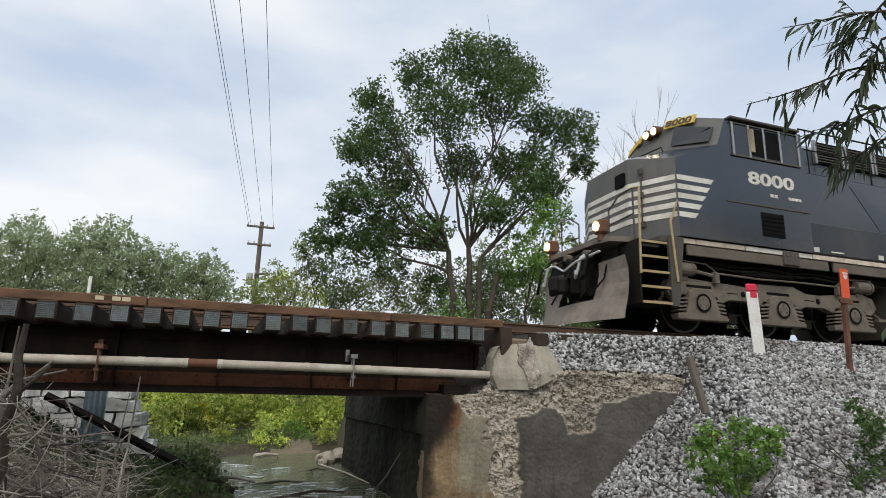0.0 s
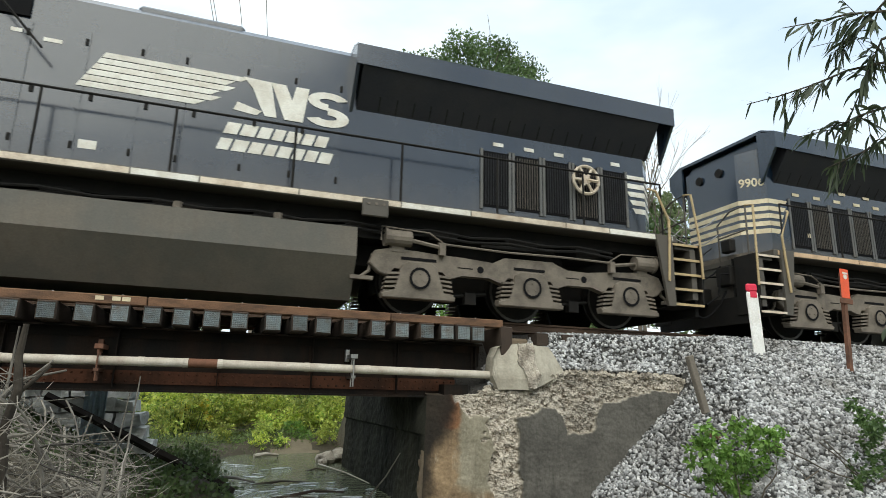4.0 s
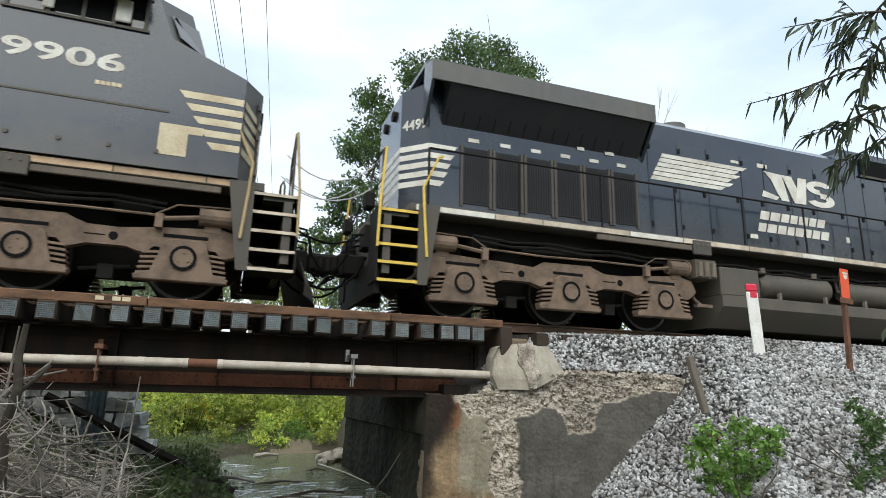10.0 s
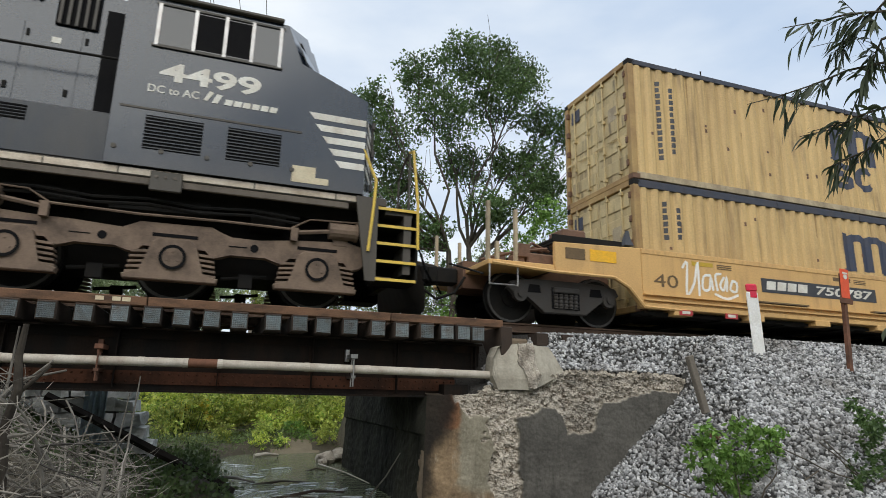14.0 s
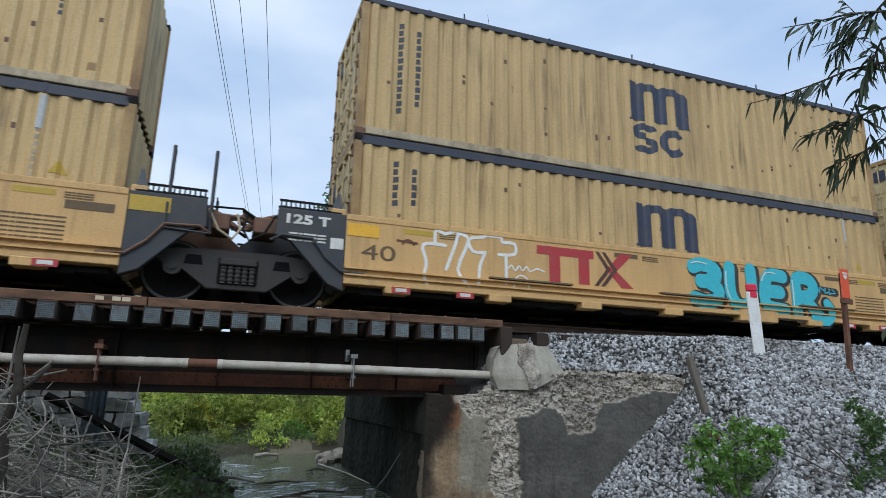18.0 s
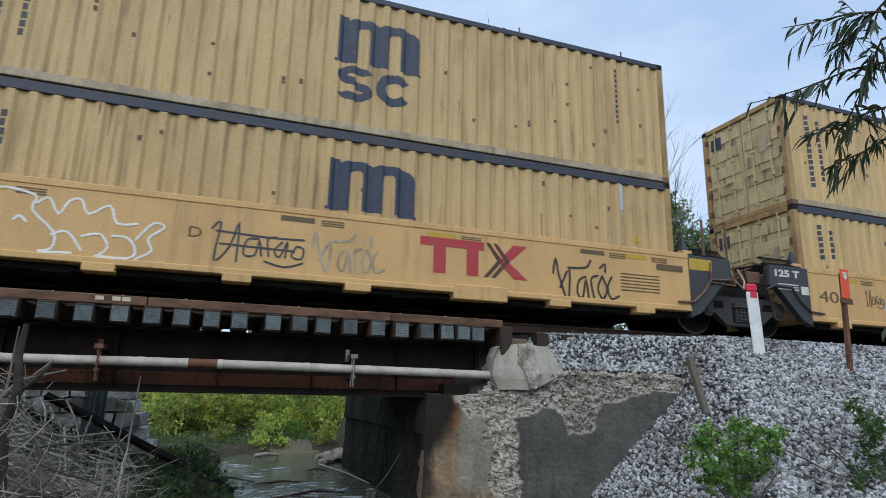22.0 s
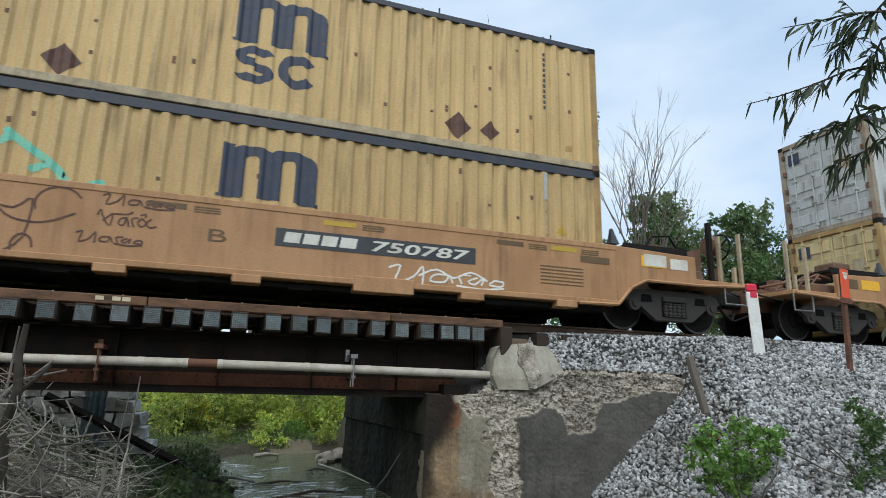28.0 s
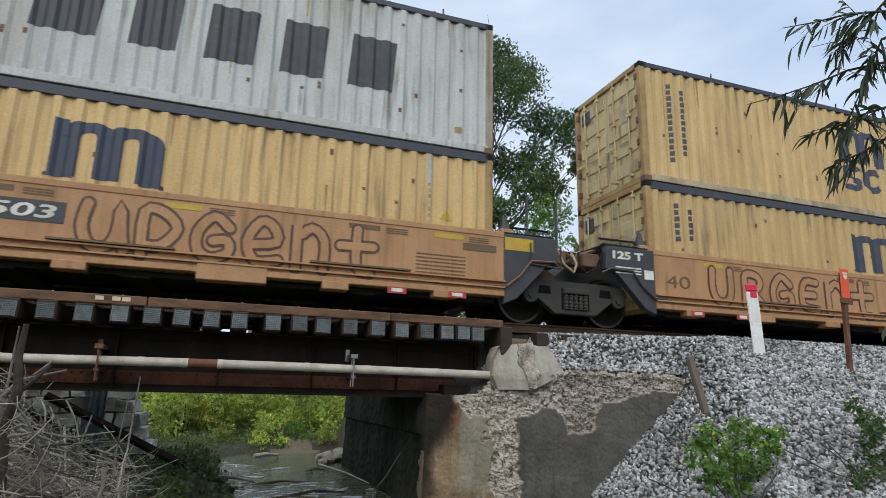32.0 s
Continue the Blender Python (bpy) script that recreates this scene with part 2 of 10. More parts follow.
NAVY = surface("navy_logo_paint", (0.03, 0.04, 0.075), 0.5, dirt=(0.1, 0.08, 0.06), amount=0.35, scale=4, fine=35, bump=0.04)
CHARCOAL = surface("charcoal_logo_paint", (0.035, 0.037, 0.045), 0.5, dirt=(0.12, 0.11, 0.1), amount=0.3, scale=4, fine=35, bump=0.04)
CYAN_PAINT = surface("pale_cyan_logo_paint", (0.17, 0.48, 0.53), 0.55, dirt=(0.3, 0.32, 0.3), amount=0.4, scale=3, fine=35, bump=0.04)
CAR_YELLOW = surface("well_car_yellow_paint", (0.64, 0.39, 0.15), 0.6, dirt=(0.44, 0.27, 0.12), amount=0.5, scale=1.1, fine=40, bump=0.05, streak=1.6, runs=0.35)
CAR_ORANGE = surface("well_car_weathered_orange_paint", (0.44, 0.24, 0.115), 0.65, dirt=(0.28, 0.14, 0.06), amount=0.65, scale=1.3, fine=40, bump=0.06, streak=1.6, runs=0.55)
CAR_GREY = surface("well_car_charcoal_paint", (0.04, 0.042, 0.05), 0.55, dirt=(0.08, 0.07, 0.06), amount=0.5, scale=2.5, fine=40, bump=0.06, runs=0.5)
CAR_BROWN = surface("rust_brown_car_steel", (0.17, 0.09, 0.055), 0.75, dirt=(0.08, 0.05, 0.035), amount=0.7, scale=4, fine=50, bump=0.15)
DECAL_YELLOW = surface("reflective_yellow_decal", (0.85, 0.45, 0.02), 0.45, dirt=(0.5, 0.3, 0.08), amount=0.3, scale=5)
DECAL_GOLD = surface("dull_gold_decal", (0.5, 0.33, 0.03), 0.5, dirt=(0.35, 0.25, 0.08), amount=0.3, scale=5)
DECAL_BROWN = surface("brown_stencil", (0.12, 0.075, 0.035), 0.6, dirt=(0.2, 0.13, 0.06), amount=0.4, scale=6)
GRAF_WHITE = surface("white_spray_paint", (0.8, 0.79, 0.76), 0.55, dirt=(0.6, 0.5, 0.35), amount=0.4, scale=6)
GRAF_BLACK = surface("black_spray_paint", (0.03, 0.025, 0.025), 0.55, dirt=(0.15, 0.09, 0.05), amount=0.4, scale=6)
GRAF_CYAN = surface("cyan_spray_paint", (0.07, 0.47, 0.56), 0.5, dirt=(0.12, 0.55, 0.6), amount=0.5, scale=5)
GRAF_BROWN = surface("dark_brown_spray_paint", (0.075, 0.03, 0.022), 0.55, dirt=(0.25, 0.12, 0.06), amount=0.4, scale=6)
GRAF_MINT = surface("mint_spray_paint", (0.15, 0.55, 0.45), 0.55, dirt=(0.4, 0.45, 0.2), amount=0.6, scale=5)

TIMBER = surface("creosoted_timber", (0.16, 0.083, 0.045), 0.85, dirt=(0.04, 0.025, 0.017), amount=0.9, scale=2.6, fine=55, bump=0.5, jitter=0.25, streak=0.3)
TIE_WOOD = surface("black_creosoted_tie", (0.034, 0.021, 0.014), 0.85, dirt=(0.018, 0.013, 0.01), amount=0.75, scale=2.5, fine=55, bump=0.4, jitter=0.35)
TIE_PLATE = surface("gridded_end_plate", (0.16, 0.19, 0.2), 0.75, dirt=(0.1, 0.07, 0.05), amount=0.75, scale=7, fine=70, bump=0.3, jitter=0.3)
CONCRETE = surface("stained_concrete", (0.27, 0.205, 0.14), 0.9, dirt=(0.08, 0.058, 0.042), amount=0.9, scale=1.6, fine=22, bump=0.6, streak=2.2, depth=0.02, runs=0.7)
CONCRETE_RAW = surface("broken_concrete", (0.47, 0.42, 0.35), 0.95, dirt=(0.085, 0.065, 0.05), amount=1.0, scale=4, fine=34, bump=1.0, depth=0.04)
RADIATOR = surface("dull_black_screen", (0.018, 0.019, 0.023), 0.7, amount=0.4, dirt=(0.045, 0.042, 0.04), scale=1.5, spec=0.3, runs=0.5)
# stained concrete, near black because the shade under the deck is in the colour
CONCRETE_SHADED = surface("deck_shaded_concrete", (0.036, 0.036, 0.028), 0.85, dirt=(0.008, 0.008, 0.007), amount=0.9, scale=1.4, fine=22, bump=0.6, streak=3.0, depth=0.02, runs=0.9, spec=0.12)
BLOCK_FACE = surface("pale_block_concrete", (0.36, 0.33, 0.27), 0.9, dirt=(0.2, 0.175, 0.14), amount=0.7, scale=2.5, fine=30, bump=0.35, depth=0.015, runs=0.4)


def wall_skin(name):
    """Old rendered concrete: ochre and beige render, crumbled core, grey render, rust, sooty stain with painted shade,
    each by its own mask.
    """
    m = bpy.data.materials.new(name)
    m.use_nodes = True
    n, l = m.node_tree.nodes, m.node_tree.links
    b = n["Principled BSDF"]
    b.inputs["Roughness"].default_value = 0.92
    b.inputs["Specular IOR Level"].default_value = 0.25
    co = n.new("ShaderNodeTexCoord")

    def cloud(scale, detail=5, stretch=1.0, lo=0.35, hi=0.7):
        mp = n.new("ShaderNodeMapping")
        mp.inputs["Scale"].default_value = (1, 1, stretch)
        t = n.new("ShaderNodeTexNoise")
        t.inputs["Scale"].default_value = scale
        t.inputs["Detail"].default_value = detail
        t.inputs["Roughness"].default_value = 0.65
        r = n.new("ShaderNodeMapRange")
        r.inputs["From Min"].default_value = lo
        r.inputs["From Max"].default_value = hi
        l.new(co.outputs["Object"], mp.inputs["Vector"])
        l.new(mp.outputs["Vector"], t.inputs["Vector"])
        l.new(t.outputs["Fac"], r.inputs["Value"])
        return r.outputs["Result"], t.outputs["Fac"]

    def blend(a, c, fac, most=1.0):
        x = n.new("ShaderNodeMix")
        x.data_type = "RGBA"
        for key, v in (("A", a), ("B", c)):
            if isinstance(v, tuple):
                x.inputs[key].default_value = (*v, 1)
            else:
                l.new(v, x.inputs[key])
        if most != 1.0:
            q = n.new("ShaderNodeMath")
            q.operation = "MULTIPLY"
            q.inputs[1].default_value = most
            l.new(fac, q.inputs[0])
            fac = q.outputs["Value"]
        l.new(fac, x.inputs["Factor"])
        return x.outputs["Result"]

    mask = {}
    for k in ("crumble", "grey", "soot_shade", "rust", "beige"):
        a = n.new("ShaderNodeAttribute")
        a.attribute_name = k
        mask[k] = a.outputs["Fac"]
    blot, _ = cloud(1.7, 6)
    grit, fine = cloud(30, 5, 1.0, 0.3, 0.7)
    runs, _ = cloud(7, 4, 0.1, 0.5, 0.72)
    pits, pit_raw = cloud(13, 7, 1.0, 0.38, 0.52)
    salt, _ = cloud(5, 6, 0.35, 0.6, 0.72)
    ochre = blend(blend((0.3, 0.21, 0.125), (0.12, 0.082, 0.052), blot), (0.07, 0.05, 0.036), runs, 0.7)
    ochre = blend(ochre, (0.5, 0.45, 0.36), salt, 0.6)
    beige = blend(blend((0.29, 0.262, 0.2), (0.17, 0.15, 0.11), blot), (0.1, 0.085, 0.065), runs, 0.6)
    grey = blend(blend((0.115, 0.108, 0.095), (0.062, 0.058, 0.052), blot), (0.04, 0.037, 0.033), runs, 0.6)
    core = blend(blend((0.1, 0.08, 0.06), (0.6, 0.545, 0.47), pits), (0.24, 0.19, 0.14), blot, 0.5)
    col = blend(ochre, beige, mask["beige"])
    col = blend(col, (0.2, 0.085, 0.04), mask["rust"], 0.75)
    col = blend(col, grey, mask["grey"])
    col = blend(col, core, mask["crumble"])
    col = blend(col, (0.011, 0.01, 0.009), mask["soot_shade"], 0.94)
    hsv = n.new("ShaderNodeHueSaturation")
    mr = n.new("ShaderNodeMapRange")
    mr.inputs["To Min"].default_value = 0.74
    mr.inputs["To Max"].default_value = 1.2
    l.new(grit, mr.inputs["Value"])
    l.new(mr.outputs["Result"], hsv.inputs["Value"])
    l.new(col, hsv.inputs["Color"])
    l.new(hsv.outputs["Color"], b.inputs["Base Color"])
    bp = n.new("ShaderNodeBump")
    bp.inputs["Strength"].default_value = 0.5
    bp.inputs["Distance"].default_value = 0.012
    l.new(fine, bp.inputs["Height"])
    bq = n.new("ShaderNodeBump")
    bq.inputs["Distance"].default_value = 0.05
    l.new(pit_raw, bq.inputs["Height"])
    l.new(mask["crumble"], bq.inputs["Strength"])
    l.new(bp.outputs["Normal"], bq.inputs["Normal"])
    l.new(bq.outputs["Normal"], b.inputs["Normal"])
    return m


WALL_SKIN = wall_skin("weathered_wing_wall_render")
FOAM = surface("white_water_and_glints", (0.7, 0.74, 0.76), 0.25, dirt=(0.3, 0.34, 0.33), amount=0.6, scale=9, fine=60, bump=0.3)
STONE_BLOCK = surface("grey_stone_blocks", (0.52, 0.53, 0.52), 0.9, dirt=(0.13, 0.135, 0.11), amount=0.6, scale=3, fine=20, bump=0.5, jitter=0.2)
BALLAST = surface("ballast_stone", (0.335, 0.336, 0.34), 0.9, dirt=(0.12, 0.11, 0.1), amount=0.85, scale=1.3, fine=60, bump=0.3, jitter=0.82, island=True)
BALLAST_ONE = surface("single_ballast_stone", (0.335, 0.336, 0.34), 0.9, dirt=(0.18, 0.15, 0.135), amount=0.6, scale=2, fine=60, bump=0.3, jitter=0.5)
# the bed's near-black colour carries the shade of the gaps between stones
BALLAST_BED = surface("ballast_bed_with_gap_shade", (0.04, 0.037, 0.034), 0.95, dirt=(0.03, 0.027, 0.024), amount=0.8, scale=14, fine=40, bump=1.0, depth=0.05)
EARTH = surface("dark_creek_earth", (0.075, 0.062, 0.042), 0.95, dirt=(0.035, 0.034, 0.02), amount=0.8, scale=1.2, fine=18, bump=0.8, depth=0.05)
GROUND = surface("grassy_ground", (0.09, 0.1, 0.035), 0.95, dirt=(0.1, 0.08, 0.05), amount=0.7, scale=0.8, fine=14, bump=0.7, depth=0.05)
MUD = surface("pale_mud", (0.2, 0.165, 0.115), 0.9, dirt=(0.09, 0.08, 0.05), amount=0.6, scale=1.2, fine=20, bump=0.4)
DRIFT = surface("weathered_driftwood", (0.22, 0.2, 0.172), 0.9, dirt=(0.04, 0.033, 0.026), amount=0.9, scale=3, fine=60, bump=0.4, jitter=0.85, island=True)
DEAD_WOOD = surface("dark_rotten_wood", (0.05, 0.042, 0.034), 0.95, dirt=(0.016, 0.014, 0.012), amount=0.8, scale=5, fine=40, bump=0.6, spec=0.2)
BARK = surface("grey_brown_bark", (0.085, 0.07, 0.052), 0.95, dirt=(0.04, 0.035, 0.026), amount=0.7, scale=4, fine=30, bump=0.7)
POLE_WOOD = surface("weathered_pole_wood", (0.17, 0.145, 0.12), 0.9, dirt=(0.09, 0.075, 0.06), amount=0.6, scale=3, fine=40, bump=0.3, streak=4)
PIPE_PAINT = surface("chalky_pipe_paint", (0.5, 0.455, 0.39), 0.7, dirt=(0.22, 0.15, 0.1), amount=0.6, scale=3, fine=50, bump=0.1)
POST_WHITE = surface("white_plastic_post", (0.8, 0.79, 0.77), 0.5, dirt=(0.55, 0.5, 0.44), amount=0.4, scale=4, fine=40, bump=0.04)
POST_RED = surface("red_reflector_cap", (0.65, 0.02, 0.06), 0.45, dirt=(0.5, 0.05, 0.08), amount=0.3, scale=4)
SIGN_ORANGE = surface("orange_marker_plate", (0.72, 0.09, 0.03), 0.5, dirt=(0.5, 0.1, 0.05), amount=0.4, scale=4)
SHEET_BLUE = surface("blue_grey_corrugated_steel", (0.42, 0.55, 0.66), 0.6, 0.0, dirt=(0.12, 0.1, 0.08), amount=0.5, scale=3, fine=40, bump=0.1)

WATER = bpy.data.materials.new("creek_water")
WATER.use_nodes = True
_n, _l = WATER.node_tree.nodes, WATER.node_tree.links
_b = _n["Principled BSDF"]
_b.inputs["Base Color"].default_value = (0.12, 0.135, 0.085, 1)
_b.inputs["Roughness"].default_value = 0.05
_b.inputs["Specular IOR Level"].default_value = 0.6
_c = _n.new("ShaderNodeTexCoord")
_m = _n.new("ShaderNodeMapping")
_m.inputs["Scale"].default_value = (0.8, 2.0, 1.0)
_w = _n.new("ShaderNodeTexNoise")
_w.inputs["Scale"].default_value = 3.0
_w.inputs["Detail"].default_value = 5
_p = _n.new("ShaderNodeBump")
_p.inputs["Strength"].default_value = 0.6
_p.inputs["Distance"].default_value = 0.12
_l.new(_c.outputs["Object"], _m.inputs["Vector"])
_l.new(_m.outputs["Vector"], _w.inputs["Vector"])
_l.new(_w.outputs["Fac"], _p.inputs["Height"])
_l.new(_p.outputs["Normal"], _b.inputs["Normal"])


# ---- mesh helpers ----
def finish(bm, name, material, parent=None, label="", smooth=False):
    bmesh.ops.recalc_face_normals(bm, faces=bm.faces)
    me = bpy.data.meshes.new(name)
    bm.to_mesh(me)
    bm.free()
    me.materials.append(material)
    if smooth:
        me.shade_smooth()
        me.set_sharp_from_angle(angle=radians(42))
    ob = new(name, me)
    if parent is not None:
        ob.parent = parent
    if label:
        ob["label"] = label
    return ob


def part(name, bm, material, parent, label="", smooth=False):
    """Links a bmesh as one mesh object under a thing or a part."""
    return finish(bm, name, material, parent, label, smooth)


def pieces(name, bm, material, parent, label=""):
    """Links each separate piece of a bmesh as a part of its own."""
    bmesh.ops.recalc_face_normals(bm, faces=bm.faces)
    bm.verts.index_update()
    co = [v.co.copy() for v in bm.verts]
    polys = [[v.index for v in f.verts] for f in bm.faces]
    bm.free()
    root = list(range(len(co)))

    def top(i):
        while root[i] != i:
            root[i] = root[root[i]]
            i = root[i]
        return i

    for p in polys:
        for i in p[1:]:
            root[top(i)] = top(p[0])
    heaps = {}
    for p in polys:
        heaps.setdefault(top(p[0]), []).append(p)
    out = []
    for h in heaps.values():
        used = sorted({i for p in h for i in p})
        at = {q: k for k, q in enumerate(used)}
        me = bpy.data.meshes.new(name)
        me.from_pydata([co[i] for i in used], [], [[at[i] for i in p] for p in h])
        me.materials.append(material)
        ob = new(name, me)
        ob.parent = parent
        if label:
            ob["label"] = label
        out.append(ob)
    return out


def thing(name, label, category, group="", x=0.0, y=0.0, z=0.0):
    ob = new(name)
    ob.empty_display_size = 0.3
    ob.location = (x, y, z)
    return tagged(ob, label, category, group)


def B():
    return bmesh.new()


def box(bm, x0, x1, y0, y1, z0, z1, bevel=0.0):
    v = [bm.verts.new((x, y, z)) for x in (x0, x1) for y in (y0, y1) for z in (z0, z1)]
    f = [bm.faces.new([v[i] for i in q]) for q in ((0, 1, 3, 2), (4, 6, 7, 5), (0, 4, 5, 1), (2, 3, 7, 6), (0, 2, 6, 4), (1, 5, 7, 3))]
    if bevel:
        e = list({e for g in f for e in g.edges})
        bmesh.ops.bevel(bm, geom=e, offset=bevel, segments=1, affect="EDGES")
    return bm


def prism(bm, pts, y0, y1, bevel=0.0):
    """An outline in x and z drawn out from y0 to y1."""
    a = [bm.verts.new((x, y0, z)) for x, z in pts]
    c = [bm.verts.new((x, y1, z)) for x, z in pts]
    k = len(pts)
    f = [bm.faces.new(a), bm.faces.new(c[::-1])]
    for i in range(k):
        f.append(bm.faces.new((a[i], c[i], c[(i + 1) % k], a[(i + 1) % k])))
    if bevel:
        e = list({e for g in f[:2] for e in g.edges})
        bmesh.ops.bevel(bm, geom=e, offset=bevel, segments=1, affect="EDGES")
    return bm


def long_prism(bm, pts, x0, x1):
    """A cross-section in y and z drawn out from x0 to x1."""
    a = [bm.verts.new((x0, y, z)) for y, z in pts]
    c = [bm.verts.new((x1, y, z)) for y, z in pts]
    k = len(pts)
    bm.faces.new(a), bm.faces.new(c[::-1])
    for i in range(k):
        bm.faces.new((a[i], c[i], c[(i + 1) % k], a[(i + 1) % k]))
    return bm


def tube(bm, pts, r, n=6, r1=None, caps=True):
    """A round bar along a path, tapering from r to r1."""
    pts = [Vector(q) for q in pts]
    r1 = r if r1 is None else r1
    rings = []
    for i, q in enumerate(pts):
        d = (pts[min(i + 1, len(pts) - 1)] - pts[max(i - 1, 0)]).normalized()
        s = d.orthogonal().normalized() if abs(d.z) > 0.95 else d.cross(Vector((0, 0, 1))).normalized()
        o = d.cross(s)
        rad = r + (r1 - r) * i / max(1, len(pts) - 1)
        rings.append([bm.verts.new(q + (s * math.cos(2 * math.pi * j / n) + o * math.sin(2 * math.pi * j / n)) * rad) for j in range(n)])
    for p, q in zip(rings, rings[1:]):
        for j in range(n):
            bm.faces.new((p[j], p[(j + 1) % n], q[(j + 1) % n], q[j]))
    if caps:
        bm.faces.new(rings[0][::-1])
        bm.faces.new(rings[-1])
    return bm


def disc(bm, x, y, z, r, y1, n=20, r1=None):
    """A round plate or drum across the track, from y to y1."""
    return tube(bm, [(x, y, z), (x, y1, z)], r, n, r1)


def lettering(name, body, x0, x1, y, z0, z1, parent, material, bold=0.0, shear=0.0, label="", place=None):
    """Raised flat lettering on a side that faces -y, fitted between x0 and x1 and between z0 and z1."""
    cu = bpy.data.curves.new(name, "FONT")
    cu.body, cu.size, cu.extrude, cu.offset, cu.shear = body, 1.0, 0.003, bold, shear
    cu.resolution_u = 3
    tmp = new(name, cu)
    me = bpy.data.meshes.new_from_object(tmp)
    bpy.data.objects.remove(tmp)
    me.materials.clear()
    me.materials.append(material)
    co = np.array([v.co[:] for v in me.vertices])
    (a, c, _), (b, d, _) = co.min(0), co.max(0)
    sx, sz = (x1 - x0) / (b - a), (z1 - z0) / (d - c)
    me.transform(Matrix.Translation((x0, y, z0)) @ Matrix.Rotation(radians(90), 4, "X") @ Matrix.Diagonal((sx, sz, 1, 1)) @ Matrix.Translation((-a, -c, 0)))
    if place is not None:
        me.transform(place)
    bm = B()
    bm.from_mesh(me)
    bpy.data.meshes.remove(me)
    return pieces(name, bm, material, parent, label)


def arc(cx, cz, rx, rz, a0, a1, n=9):
    return [(cx + rx * math.cos(radians(a0 + (a1 - a0) * i / n)), cz + rz * math.sin(radians(a0 + (a1 - a0) * i / n))) for i in range(n + 1)]


def coil(bm, x, y, z0, z1, r, turns=5, n=10):
    """A spring as one ribbed drum."""
    rings = []
    for k in range(turns * 3 + 1):
        q = r if k % 3 != 1 else r * 0.72
        z = z0 + (z1 - z0) * k / (turns * 3)
        rings.append([bm.verts.new((x + math.cos(2 * math.pi * i / n) * q, y + math.sin(2 * math.pi * i / n) * q, z)) for i in range(n)])
    for a, b in zip(rings, rings[1:]):
        for i in range(n):
            bm.faces.new((a[i], a[(i + 1) % n], b[(i + 1) % n], b[i]))
    bm.faces.new(rings[0]), bm.faces.new(rings[-1])
    return bm


def plate(bm, pts, y, t=0.004):
    """A thin flat shape in x and z on a side that faces -y."""
    return prism(bm, pts, y - t, y)


def rect(x0, x1, z0, z1, slant=0.0):
    return [(x0, z0), (x1, z0), (x1 + slant, z1), (x0 + slant, z1)]
# ---- ground ----
def smooth(a, b, x):
    t = min(1.0, max(0.0, (x - a) / (b - a)))
    return t * t * (3 - 2 * t)


def wing_y(x):
    """The line of the wing wall, which turns away from the track."""
    return -1.2 - 0.28 * (x - 3.05)


def wing_top(x):
    z = -1.27 + 0.07 * smooth(3.1, 4.4, x) + 0.28 * smooth(4.6, 5.2, x)
    return z + 0.035 * noise.noise((x * 3.0, 1.7, 0)) - 0.35 * smooth(6.9, 7.5, x)


def ground_z(x, y):
    """Height of the ground: the creek, its banks and the railway bank on both sides of the bridge."""
    bank = -0.21 - 0.7 * max(0.0, -2.2 - y, y - 5.6)
    floor = -2.75 + 0.25 * noise.noise((x * 0.25, y * 0.25, 3.1)) + 0.06 * noise.noise((x * 1.7, y * 1.7, 0.4))
    # the creek runs under the bridge and bends away to the right behind it
    mid = 1.95 + (0.25 * (y + 6) if y < -6 else 0)
    wide = 1.7 + 0.2 * noise.noise((0.3, y * 0.5, 2.0))
    creek = (1 - smooth(wide - 0.7, wide + 0.7, abs(x - mid))) * (1 - smooth(5.8 + 0.2 * x + 0.5 * noise.noise((x, y, 9)), 9.0 + 0.2 * x, y))
    z = floor - 0.85 * creek
    # far bank behind the bridge
    z += 1.6 * smooth(10.5, 18.0, y)
    # right of the creek
    spill = -0.95 - 1.04 * (7.2 - x)
    if y < wing_y(x) + 0.1 and x < 7.3 or x > 8.2:
        right = min(bank, spill)
    elif 3.6 < x:
        q = y - wing_y(x)
        inner = wing_top(min(x, 6.8)) + 0.02 + 0.6 * min(q, 0.3) + 1.25 * max(0.0, q - 0.3)
        right = min(bank, max(inner, spill)) if y < 0 else min(bank, -0.5)
    else:
        right = -99
    # left of the creek
    if x < 0.8:
        if y > 4.2:
            left = min(bank, -1.2 - 1.5 * (x + 2.6))
        elif y > -2.4:
            left = min(bank, -2.3 - (0.75 - 0.45 * smooth(-1, 2, y)) * (x + 1.6) - 0.3 * smooth(0, 3, y))
        else:
            left = min(bank, -2.35 - 0.55 * (x + 1.2))
    else:
        left = -99
    z = max(z, right, left)
    return z


def strip(name, xs, ys, height, material, label, category):
    verts = [(x, y, height(x, y)) for y in ys for x in xs]
    k = len(xs)
    faces = [(j * k + i, j * k + i + 1, (j + 1) * k + i + 1, (j + 1) * k + i) for j in range(len(ys) - 1) for i in range(k - 1)]
    me = bpy.data.meshes.new(name)
    me.from_pydata(verts, [], faces)
    me.materials.append(material)
    me.shade_smooth()
    return tagged(new(name, me), label, category, kind="structure")


def steps(*runs):
    out = []
    for a, b, n in runs:
        out += [a + (b - a) * i / n for i in range(n)]
    return out + [runs[-1][1]]


